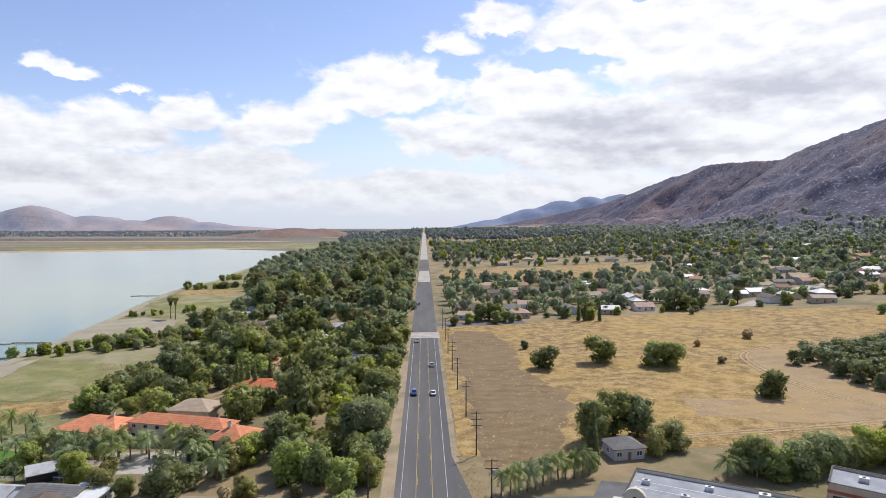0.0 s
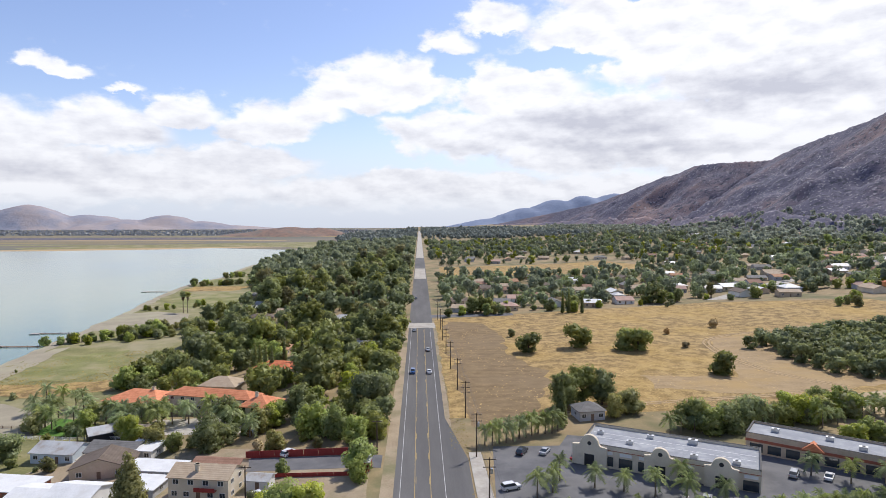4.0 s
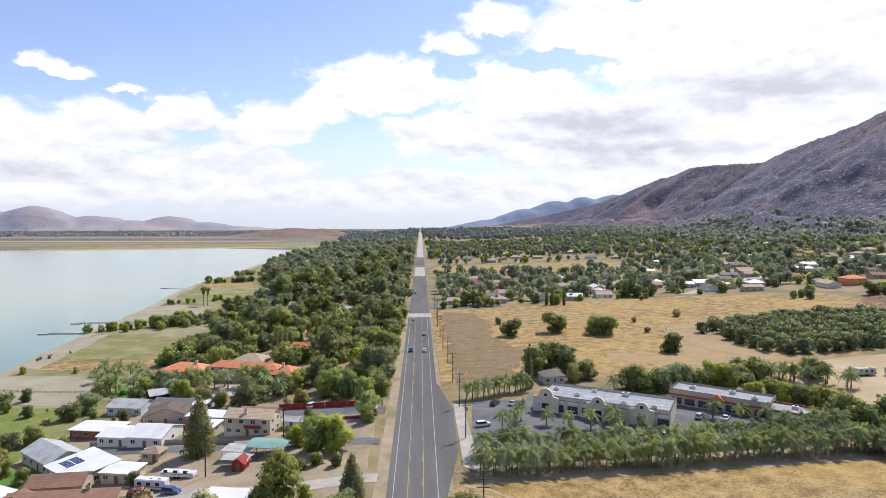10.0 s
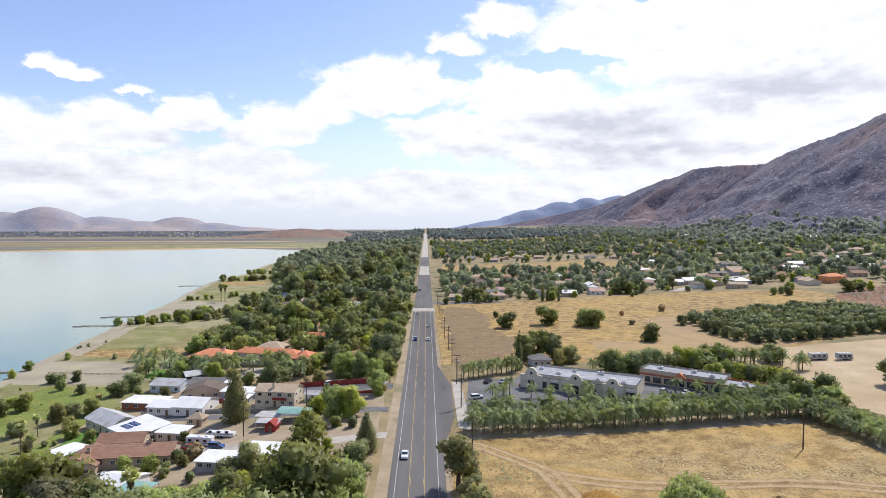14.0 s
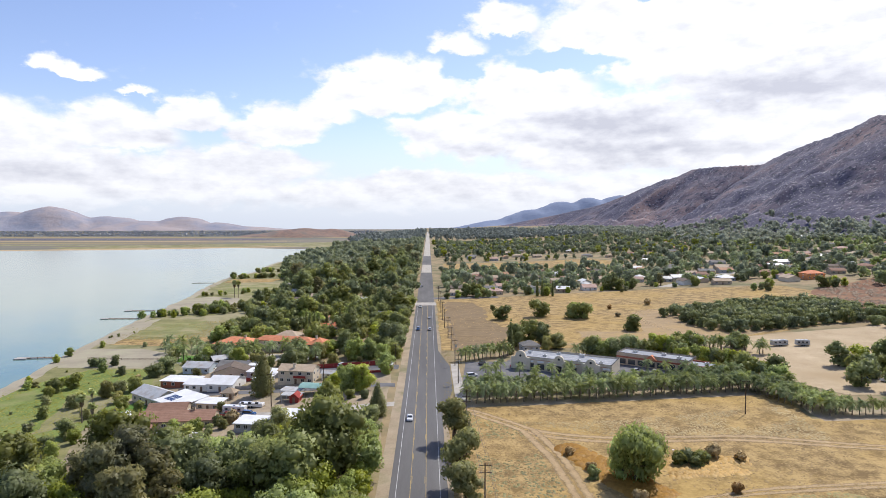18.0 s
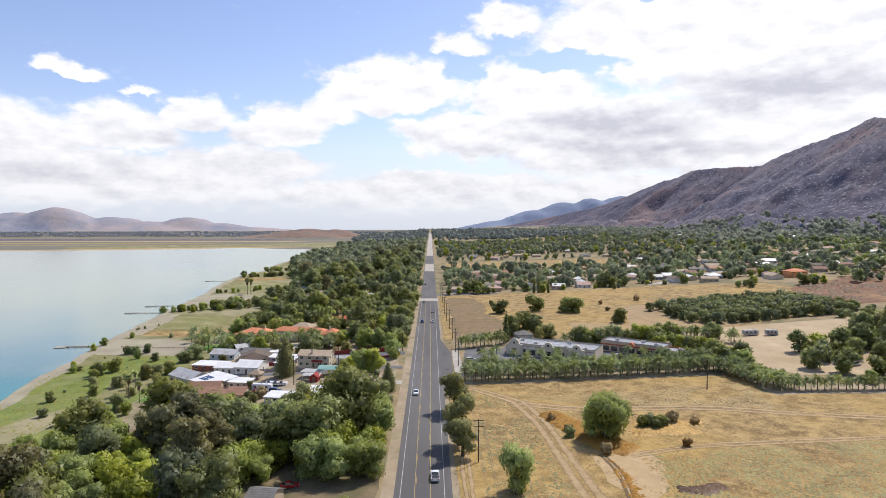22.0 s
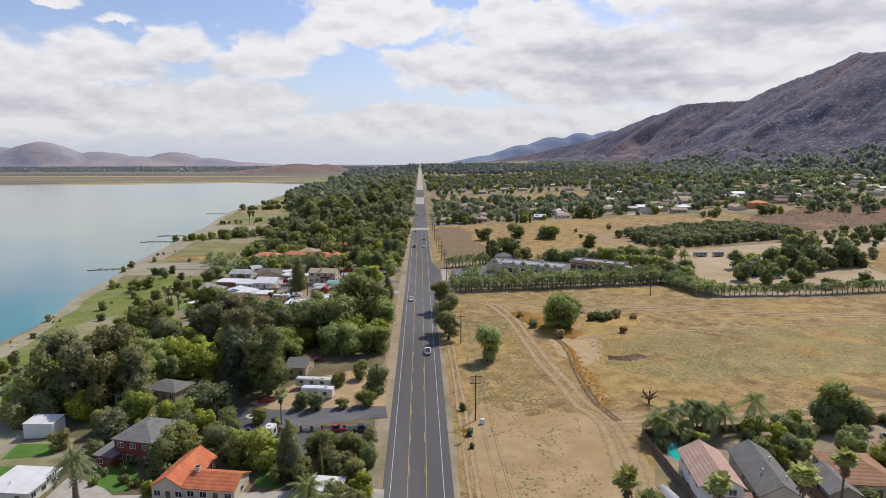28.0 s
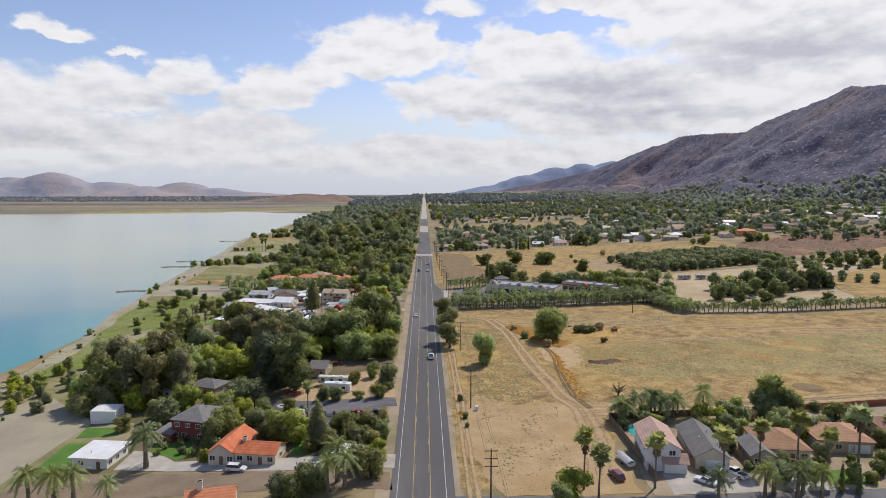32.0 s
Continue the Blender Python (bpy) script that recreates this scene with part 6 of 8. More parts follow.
h = H("house", 67.2, -108, 7.2, 17.5, -10, 2.9, "gable", W_cream, R_grey, "long house with a grey shingle roof", ridge="y", front=1, sides=3, rise=2.1, garage=(0.9, 4.6))
roof_vents(h, [(1.5, 2, 4.7), (-1.5, -3, 4.7), (2, -5, 4.5)])
H("house", 85, -108, 10, 12, -9, 3.0, "hip", W_cream, R_terra, "cream house with a terracotta tile roof", front=3, sides=3, garage=(-2, 4.8), rise=2.4)
H("house", 78, -112, 5, 9, -9, 2.8, "gable", W_tan, R_grey, "low tan side wing with grey shingles", ridge="y", front=1, sides=1, rise=1.4)
H("house", 101, -105, 12, 11, -9, 3.0, "hip", W_tan, R_terra, "house with a terracotta tile roof", front=3, sides=3, rise=2.3, garage=(3, 4.8))
H("house", 120, -103, 12, 11, -9, 3.0, "hip", W_cream, R_brown, "house with a reddish brown tile roof", front=3, sides=3, rise=2.3)
H("house", 142, -102, 13, 11, -9, 3.0, "hip", W_cream, R_terra, "house with a terracotta roof behind palms", front=3, sides=2, rise=2.3)
root = thing("swimming_pool", pose(56.2, -93.5, G(56)), "turquoise garden pool with a pale rim", "pool")
a = [(3.4 * math.cos(t) * 0.62, 4.4 * math.sin(t)) for t in np.linspace(0, math.tau, 21)[:-1]]
part("rim", prism(bmesh.new(), [(u * 1.16, v * 1.12) for u, v in a], "z", -0.2, 0.12), M_concrete, root)
part("water", prism(bmesh.new(), a, "z", 0.0, 0.135), M_pool, root)
fence("garden_fence", [(51.5, -121), (51.8, -86), (92, -84.5)], 1.8, M_wood, "dark brown board fence round gardens")
fence("garden_fence", [(92, -84.5), (138, -81)], 1.8, W_brick, "reddish board fence behind gardens")
fence("garden_fence", [(62, -116), (61.8, -87)], 1.7, M_wood, "brown board fence between gardens")
fence("garden_fence", [(74.5, -118), (74.2, -87)], 1.7, M_wood, "brown board fence between gardens")
boat(47.5, -112, 100, 6.5, "boat on a trailer beside a fence", W_grey)
car("suv", "maroon", 43.5, -119, 100, "maroon car parked on dirt")
car("sedan", "white", 61.5, -122.5, 135, "white car in a driveway")
car("pickup", "white", 66, -120.5, 120, "white pickup in a driveway")
car("pickup", "white", 69.5, -119.5, 115, "white pickup in a driveway")
camper(117, -92, 40, 8, "white camper parked behind a house")
car("suv", "silver", 104, -92, 70, "silver van parked behind a house")
car("suv", "grey", 109, -91, 70, "grey car parked behind a house")

# ---- strip of shops ----
root = thing("shop_building", pose(61, 110, G(61), 0, 0, -29), "cream mission-style shop building with a grey flat roof", "shop building")
part("wall", boxed(-20, 20, -6.5, 9, -0.5, 4.6), W_cream, root)
part("roof", boxed(-19.7, 19.7, -6.2, 8.7, 4.6, 4.66), R_flat, root)
for q in ((-20, 20, 8.7, 9.0), (-20, -19.7, -6.5, 8.7), (19.7, 20, -6.5, 8.7), (-20, 20, -6.5, -6.2)):
    part("parapet", boxed(*q, 4.6, 5.3), W_cream, root)
    part("parapet_cap", boxed(q[0] - 0.05, q[1] + 0.05, q[2] - 0.05, q[3] + 0.05, 5.3, 5.38), M_dark, root, "dark metal cap")
part("seam_strip", boxed(-19, 19, 0.6, 0.75, 4.66, 4.675), R_white, root)
part("seam_strip", boxed(-19, 19, 3.9, 4.05, 4.66, 4.675), R_white, root)
for cx, wd, hh in ((-17.5, 4.2, 2.6), (-1, 3.6, 2.0), (12, 3.6, 2.0)):
    pts = [(cx - wd, 0), (cx + wd, 0), (cx + wd, 4.9), (cx + wd * 0.62, 5.1)]
    pts += [(cx + wd * 0.55 * math.cos(t), 5.1 + hh * math.sin(t)) for t in np.linspace(0.15, math.pi - 0.15, 9)]
    pts += [(cx - wd * 0.62, 5.1), (cx - wd, 4.9)]
    g = part("curved_gable", prism(bmesh.new(), pts, "y", -7.5, -6.52), W_cream, root, "curved mission gable with a dark disc for a round opening")
    # Solid wall behind: the dark disc and panel imitate shade in openings.
    part("oculus", tube(bmesh.new(), [(cx, -7.53, 5.6), (cx, -7.48, 5.6)], [0.5, 0.5], 14), M_dark, g)
    part("arch", boxed(cx - 1.2, cx + 1.2, -7.53, -7.47, 0, 2.9), M_dark, g, "flat dark panel for a shaded archway")
for i in range(9):
    cx = -18 + i * 4.5
    if min(abs(cx - c) for c in (-17.5, -1, 12)) > 3.2:
        d = part("shop_window", boxed(cx - 1.6, cx + 1.6, -6.58, -6.48, 0.4, 2.7), M_glass, root, "dark shop window")
        part("sign_panel", boxed(cx - 1.4, cx + 1.4, -6.62, -6.5, 3.2, 3.9), M_trim, root, "pale sign panel")
part("band", boxed(-20, 20, -6.56, -6.49, 4.15, 4.3), M_awning, root, "thin red band")
for x, y in ((-17, 3), (-9, -1), (-5, 5.5), (-2, -3), (5, 6), (6, -3.5), (15, -3)):
    aircon(root, x, y, 4.66, 0.9 if x != 5 else 1.2)
root = thing("shop_building", pose(99.5, 113, G(99), 0, 0, -38), "tan and rust shop building with a grey flat roof", "shop building")
part("wall", boxed(-15, 15, -5, 6, -0.5, 4.4), W_tan, root)
part("roof", boxed(-14.7, 14.7, -4.7, 5.7, 4.4, 4.46), R_flat, root)
for q in ((-15, 15, 5.7, 6.0), (-15, -14.7, -5, 5.7), (14.7, 15, -5, 5.7), (-15, 15, -5, -4.7)):
    part("parapet", boxed(*q, 4.4, 5.0), W_tan, root)
    part("parapet_cap", boxed(q[0] - 0.05, q[1] + 0.05, q[2] - 0.05, q[3] + 0.05, 5.0, 5.08), M_dark, root, "dark metal cap")
part("band", boxed(-15.06, 15.06, -5.06, -4.9, 2.9, 3.6), M_awning, root, "rust red band")
for i in range(7):
    part("shop_window", boxed(-14 + i * 4.1, -11 + i * 4.1, -5.08, -4.98, 0.4, 2.5), M_glass, root, "dark shop window")
for x, y in ((-9, 1), (3, 2), (10, -1)):
    aircon(root, x, y, 4.46)
bm = prism(bmesh.new(), [(-2.4, 3.6), (2.4, 3.6), (0, 5.6)], "y", -6.2, -4.0)
part("entrance_gable", bm, R_orange, root, "orange tiled entrance gable")
root = thing("shop_building", pose(114, 97, G(114), 0, 0, -38), "low shop building with a grey roof and rust band", "shop building")
part("wall", boxed(-7, 7, -5, 5, -0.5, 3.6), W_tan, root)
part("roof", boxed(-6.7, 6.7, -4.7, 4.7, 3.6, 3.66), R_flat, root)
for q in ((-7, 7, 4.7, 5.0), (-7, -6.7, -5, 4.7), (6.7, 7, -5, 4.7), (-7, 7, -5, -4.7)):
    part("parapet", boxed(*q, 3.6, 4.2), M_awning, root)
aircon(root, 0, 1, 3.66)
H("house", 52, 149, 8, 7, 8, 2.9, "hip", W_grey, R_grey, "small grey house with a grey hipped roof", front=2, rise=2.0)
for x, y, c, k, a in ((27, 121, "black", "suv", 60), (40, 117, "red", "sedan", 60), (43, 115.5, "silver", "sedan", 60), (21, 100, "white", "suv", 20), (88, 103, "silver", "suv", 50), (95, 101, "white", "sedan", 50), (62, 92, "silver", "sedan", 60), (71, 88, "white", "suv", 60), (33, 121, "silver", "sedan", 60)):
    car(k, c, x, y, a, f"{c} car in the shop car park")
# yard with trailers
camper(171, 145, 5, 8, "grey shipping container in a dirt yard", 2.4, "storage_trailer", R_metal)
camper(181, 143, -8, 6, "grey shipping container in a dirt yard", 2.4, "storage_trailer", R_metal)
car("pickup", "white", 174, 80, 20, "white truck under trees")
car("suv", "blue", 169, 84, 40, "blue car under trees")
car("pickup", "silver", 178, 76, 10, "silver truck under trees")
car("suv", "black", 158, 157, 30, "dark machine in a dirt yard")

# cars on the road
for x, y, c, k, a in ((-2.2, 48, "white", "sedan", -90), (4.4, 246, "silver", "sedan", 90), (-2.2, 296, "silver", "sedan", -90), (4.3, 205, "white", "sedan", 90), (-2.2, 205, "blue", "suv", -90), (4.2, -25, "white", "pickup", 90), (-2.2, 430, "black", "sedan", -90)):
    car(k, c, x, y, a, f"{c} car on the road", 0.06)

# ---- power poles and cables along the road ----
POLES = [(15, -129), (15, -76), (15.5, -15), (15, 41), (15, 90), (15, 119), (14.5, 150), (14, 181), (13, 211), (12.5, 240), (12, 270), (12, 300), (11.5, 333)]
for i, (x, y) in enumerate(POLES):
    utility_pole(x, y, 11.4, 2 if i % 3 else 3, transformer=i in (4, 5))
line = thing("power_cables", pose(0, 0, 0), "sagging black power cables between poles", "cables")
ends = [(15, -200)] + POLES
for (x0, y0), (x1, y1) in zip(ends, ends[1:]):
    for px, z in ((-1.25, 11.25), (-0.75, 11.25), (0.75, 11.25), (1.25, 11.25), (-0.75, 9.65), (1.25, 9.65)):
        cable("cable", (x0 + px, y0, z), (x1 + px, y1, z), 0.9, line)
utility_pole(104, 48, 11, 1)
utility_pole(-9.5, -60, 9, 1)
utility_pole(-47, -73, 8, 1)
utility_pole(-52.5, 76, 12, 1)
utility_pole(-10.5, 122, 9, 1)
utility_pole(-38, 100, 9, 1)
sign = thing("warning_sign", pose(11.4, -87, G(11.4)), "yellow diamond warning sign on a post", "road sign")
part("post", boxed(-0.05, 0.05, -0.05, 0.05, -0.3, 3.0), M_steel, sign)
p = part("plate", boxed(-0.55, 0.55, -0.08, -0.05, -0.55, 0.55), M_sign, sign, "yellow diamond plate")
p.matrix_basis = pose(0, 0, 2.7, 0, 45, 0)
part("lower_plate", boxed(-0.35, 0.35, -0.08, -0.05, 1.25, 1.75), M_sign, sign, "small yellow plate")
box_root = thing("utility_cabinet", pose(16.5, -78, 0), "pale grey utility cabinet beside a pole", "cabinet")
part("case", boxed(-0.5, 0.5, -0.4, 0.4, 0, 1.3, bevel=0.04), M_trim, box_root)
part("plinth", boxed(-0.7, 0.7, -0.6, 0.6, -0.2, 0.1), M_concrete, box_root)


def dock(x, y, L, turn, label):
    root = thing("dock", pose(x, y, -9.0, 0, 0, turn), label, "dock")
    part("deck", boxed(0, L, -0.8, 0.8, 0.35, 0.5), M_wood, root)
    part("float", boxed(L - 1, L + 5, -2.2, 2.2, 0.1, 0.5), M_block, root)
    for i in range(4):
        part("pile", tube(bmesh.new(), [(L * i / 4 + 1, 0.9, -1.5), (L * i / 4 + 1, 0.9, 1.2)], [0.12, 0.1], 8), M_pole, root)


dock(-190, 178, 14, 186, "narrow wooden dock reaching into the lake")
dock(-206, 305, 22, 180, "long pale dock reaching into the lake")
dock(-212, 345, 18, 184, "long pale dock reaching into the lake")
dock(-240, 560, 20, 180, "long pale dock reaching into the lake")

# ---- trees and shrubs ----
rng = random.Random(11)
SINGLE = (
    # field trees
    ("shade_tree", 50, 240, 1.15), ("shade_tree", 75, 250, 1.4), ("shade_tree", 95, 241, 1.25), ("shade_tree", 100.5, 240, 1.3), ("shade_tree", 117, 195, 1.1), ("orchard_tree", 151, 236, 1.1),
    ("olive_tree", 48, 278, 0.6), ("dry_bush", 160, 290, 2.0), ("dry_bush", 128, 275, 1.3), ("dry_bush", 124, 243, 1.5),
    ("tall_shade_tree", 47, 158, 0.75), ("tall_shade_tree", 54, 163, 0.78), ("tall_shade_tree", 60, 161, 0.72), ("olive_tree", 66, 152, 1.2), ("olive_tree", 60, 148, 0.9), ("cypress", 42, 141, 1.45),
    ("shade_tree", 88, 133, 0.95), ("shade_tree", 95, 136, 1.0), ("bright_tree", 113, 118, 0.9), ("bright_tree", 121, 112, 0.95), ("bright_tree", 127, 106, 0.9), ("bright_tree", 120, 121, 0.8),
    # near field
    ("shrub", 67, 10, 1.7), ("shrub", 69.5, 11, 1.9), ("shrub", 72, 10, 1.7), ("shrub", 74, 11, 1.4), ("shrub", 70.5, 8.5, 1.3), ("shrub", 43, 3, 1.3),
    ("dry_bush", 44, 8, 1.0), ("dry_bush", 41, 18, 1.1), ("dry_bush", 78, 14, 1.6), ("dry_bush", 84, 12, 1.2),
    ("dry_bush", 50, -10, 1.3), ("dry_bush", 74, -6, 1.1), ("shrub", 12.5, -70, 0.8), ("shrub", 12.8, -84, 0.8), ("shrub", 13, -90, 0.6),
    # beside the road
    ("roadside_pine", 10.8, 28, 1.2), ("roadside_pine", 11.0, -3, 1.15), ("roadside_pine", 11.6, -11, 1.0), ("roadside_pine", 12.5, 18, 0.7),
    # trailer yard
    ("shade_tree", 140, 93, 0.9), ("tall_shade_tree", 172, 104, 0.7), ("shade_tree", 160, 74, 1.0), ("tall_shade_tree", 188, 100, 0.8), ("tall_shade_tree", 200, 102, 0.8), ("shade_tree", 208, 92, 1.2),
    ("shade_tree", 178, 62, 0.8), ("eucalyptus", 215, 110, 0.9), ("shade_tree", 225, 96, 1.2), ("bright_tree", 167, 51, 0.6), ("orchard_tree", 158, 160, 0.9), ("shade_tree", 195, 80, 1.0), ("tall_shade_tree", 210, 118, 0.8), ("shade_tree", 186, 88, 1.0), ("shade_tree", 168, 66, 1.0), ("shade_tree", 235, 110, 1.2), ("tall_shade_tree", 222, 122, 0.8), ("orchard_tree", 205, 52, 1.2), ("orchard_tree", 186, 50, 1.0),
    # homes
    ("tall_shade_tree", 98, -83, 0.75), ("shade_tree", 94, -86, 0.7), ("bright_tree", 76, -88, 0.6), ("bright_tree", 79, -92, 0.55), ("shrub", 74, -90, 1.4), ("bright_tree", 85, -92, 0.6), ("dry_bush", 89, -88, 1.6),
    ("pepper_tree", 32, -128, 0.75), ("pepper_tree", 29, -131, 0.6), ("cypress", 87, -128, 0.55), ("cypress", 90, -129, 0.5), ("shrub", 82, -116, 1.6), ("shrub", 95, -120, 1.2), ("olive_tree", 93, -113, 0.6), ("bright_tree", 112, -97, 0.7), ("shade_tree", 135, -92, 0.8),
    # gardens by the lake
    ("conifer", -60, 93, 0.95), ("shade_tree", -59, 139, 1.15), ("bright_tree", -30, 140, 1.15), ("bright_tree", -23, 137, 1.1), ("bright_tree", -17, 131, 1.0), ("bright_tree", -14, 112, 0.95), ("bright_tree", -13.5, 106, 0.7),
    ("olive_tree", -47, 150, 1.0), ("olive_tree", -77, 143, 1.05), ("olive_tree", -39, 133, 0.85), ("bright_tree", -27, 86, 1.15), ("bright_tree", -21, 85, 1.1), ("bright_tree", -32, 92, 0.8), ("shade_tree", -118, 143, 0.85),
    ("tall_shade_tree", -29, 53, 0.80), ("conifer", -12.5, 52, 0.62), ("olive_tree", -14, 46, 0.8), ("bright_tree", -18, 34, 0.8), ("bright_tree", -14, 29, 0.8), ("shrub", -19, 74, 1.5), ("shrub", -24, 76, 1.5), ("shrub", -28, 74, 1.4),
    ("olive_tree", -42, 47, 1.1), ("olive_tree", -48, 46, 0.8), ("shrub", -66, 60, 1.6), ("shrub", -72, 56, 1.5), ("bright_tree", -70, 52, 0.6), ("bright_tree", -78, 53, 0.6), ("dry_bush", -62, 62, 2.0),
    ("shade_tree", -160, 158, 0.5), ("shade_tree", -156, 158, 0.5), ("shade_tree", -150, 160, 0.5), ("olive_tree", -137, 140, 0.7), ("olive_tree", -125, 103, 0.9), ("olive_tree", -122, 108, 0.8), ("shade_tree", -118, 112, 0.7), ("olive_tree", -116, 95, 0.7),
    ("olive_tree", -130, 90, 0.8), ("shade_tree", -120, 135, 0.8), ("dry_bush", -126, 132, 1.0), ("olive_tree", -100, 52, 0.6), ("olive_tree", -95, 48, 0.7), ("shade_tree", -146, 118, 0.7), ("shade_tree", -150, 112, 0.7),
    # south end
    ("eucalyptus", -84, -55, 0.95), ("eucalyptus", -92, -50, 1.15), ("eucalyptus", -87, -41, 1.2), ("eucalyptus", -102, -42, 0.95), ("olive_tree", -99, -54, 1.2), ("olive_tree", -104, -58, 1.1), ("bright_tree", -88, -56, 1.0), ("eucalyptus", -76, -52, 1.0), ("bright_tree", -109, -52, 0.9),
    ("bright_tree", -32, -93, 1.05), ("bright_tree", -36, -91, 0.9), ("shade_tree", -50, -86, 0.9), ("shade_tree", -53, -91, 0.7), ("olive_tree", -46, -78, 0.8), ("bright_tree", -50, -74, 0.7),
    ("conifer", -25, -96, 0.6), ("conifer", -23.5, -98, 0.5), ("olive_tree", -17, -97, 0.7), ("olive_tree", -14, -100, 0.8), ("olive_tree", -12, -94, 0.8), ("olive_tree", -9.5, -88, 0.6), ("olive_tree", -11, -103, 0.8), ("olive_tree", -13, -113, 0.8), ("olive_tree", -10, -117, 0.9), ("bright_tree", -9, -109, 0.6),
    ("shade_tree", -10, -58, 0.75), ("shade_tree", -12, -66, 0.5), ("shade_tree", -18, -66, 0.35), ("shade_tree", -25, -65, 0.5), ("shade_tree", -29, -63, 0.5), ("shade_tree", -15, -46, 0.5), ("olive_tree", -21, -50, 0.6),
    ("bright_tree", -57, -66, 0.8), ("bright_tree", -63, -65, 0.8), ("bright_tree", -69, -62, 0.9), ("bright_tree", -74, -58, 0.9), ("shade_tree", -51, -62, 0.9), ("olive_tree", -78, -66, 0.9), ("shade_tree", -46, -68, 0.5), ("shade_tree", -55, -60, 0.9),
    ("olive_tree", -84, -74, 0.7), ("olive_tree", -75, -76, 0.5), ("shrub", -33, -74, 1.2), ("shade_tree", -28, -122, 0.6), ("shade_tree", -22, -121, 0.7), ("shade_tree", -25, -124, 0.6),
    ("dark_pine", -40, -51, 1.12), ("dark_pine", -49, -46, 1.05), ("tall_shade_tree", -44, -40, 0.9),
)
for kind, x, y, s in SINGLE:
    plant(kind, x, y, s, rng, sz=s * 0.82 if 45 < x < 130 and 190 < y < 260 else None)
for x, y, s, sz in ((53, 1, 1.35, 1.6), (57, 3.5, 1.1, 1.3), (50.5, 3, 0.9, 1.2), (22.5, -34, 0.85, 1.4), (23.8, -31, 0.7, 1.05)):
    plant("pepper_tree", x, y, s, rng, "field trees", sz)
for i in range(16):
    plant("shrub", -58 + rng.uniform(-9, 6), -90 + rng.uniform(-6, 5), rng.uniform(0.5, 0.9), rng, "garden shrubs")
for x, y, s in ((35, -124, 0.95), (37, -128, 0.95), (50, -124, 1.0), (65, -123, 1.05), (76, -117, 0.95), (84, -118, 1.05), (88, -122, 0.85), (97, -119, 1.1), (112, -118, 1.0), (128, -116, 1.05), (145, -118, 1.0),
                (-63, 27, 0.9), (-99, 5, 1.0), (-95, 9, 0.95), (-91, 4, 0.9), (-121, 78, 0.7), (-117, 72, 0.85), (-122, 88, 0.6), (-110, 66, 0.7), (-32, -72, 0.75), (-21, 84, 0.75), (-94, -45, 0.9), (-86, -40, 0.8)):
    plant("fan_palm", x, y, s, rng, "fan palms")
for x, y, s in ((-66, -100, 1.15), (-17, -118, 1.0), (-15, -121, 0.9), (-84, -116, 0.95), (-78, -117, 1.0), (-75, -115, 0.95), (-66, -118, 0.7), (-18.5, -122, 0.8), (60, -131, 0.75), (70, -130, 0.8), (73, -128, 0.85), (76, -131, 0.85), (79, -128, 0.8), (81, -131, 0.75), (104, -124, 0.7), (-79, 22, 0.7)):
    plant("date_palm", x, y, s, rng, "date palms")
for x, y in ((-140, 200), (-131, 195), (-126, 193), (-122, 190), (-118, 186), (-108, 172), (-101, 170), (-96, 168), (-92, 167), (-85, 168), (-80, 166), (-74, 165), (-67, 164), (-62, 161), (-58, 159), (-136, 186), (-130, 184), (-125, 180), (-82, 160), (-128, 172), (-120, 168), (-114, 170),
             (55, -86), (56, -88), (58, -86), (63, -85), (64.5, -86), (66, -85.5), (69, -86.5), (71, -86), (54.5, -90), (54, -88), (67, -88), (78, -84)):
    plant("queen_palm", x + rng.uniform(-0.6, 0.6), y + rng.uniform(-0.6, 0.6), rng.uniform(1.05, 1.4), rng, "feather palms")
# rows of palms before the shops
for row, (dy, step) in enumerate(((0, 2.8), (3.6, 3.3), (10.5, 2.9), (14.0, 3.5))):
    x = 17 + row * 0.8
    while x < 121:
        if not (row == 3 and 30 < x < 100):
            plant("queen_palm", x + rng.uniform(-0.5, 0.5), 64.5 + 0.085 * (x - 15) + dy + rng.uniform(-0.7, 0.7), rng.uniform(0.9, 1.2), rng, "rows of palms")
        x += step
for i in range(14):
    for dx in (0, 4, 8):
        plant("queen_palm", 117 + i * 0.8 + dx + rng.uniform(-0.6, 0.6), 78 - i * 2.4 + rng.uniform(-0.6, 0.6), rng.uniform(0.75, 1.05), rng, "rows of palms")
for i in range(48):
    plant("queen_palm", 129 + i * 2.3 + rng.uniform(-0.5, 0.5), 45 - i * 0.16 + rng.uniform(-0.5, 0.5), rng.uniform(0.7, 0.95), rng, "rows of palms")
for i in range(12):
    plant("queen_palm", 18 + i * 2.0, 127 + i * 0.9 + rng.uniform(-1, 1), rng.uniform(0.85, 1.1), rng, "palms round the car park")
for i in range(14):
    plant("queen_palm", 70 + i * 4.2 + rng.uniform(-1, 1), 131 + i * 0.9 + rng.uniform(-1, 1), rng.uniform(0.8, 1.1), rng, "palms behind the shops")
for i in range(16):
    plant("queen_palm", 122 + i * 2.2 + rng.uniform(-2, 2), 152 - i * 1.5 + rng.uniform(-3, 3), rng.uniform(0.9, 1.2), rng, "palms behind the shops")
for x, y in ((33, 104), (40, 100), (46, 98), (52, 95), (58, 93), (65, 90), (30, 98), (26, 95), (60, 100), (92, 103), (98, 98), (104, 95)):
    plant("queen_palm", x, y, rng.uniform(0.85, 1.05), rng, "palms in the car park")


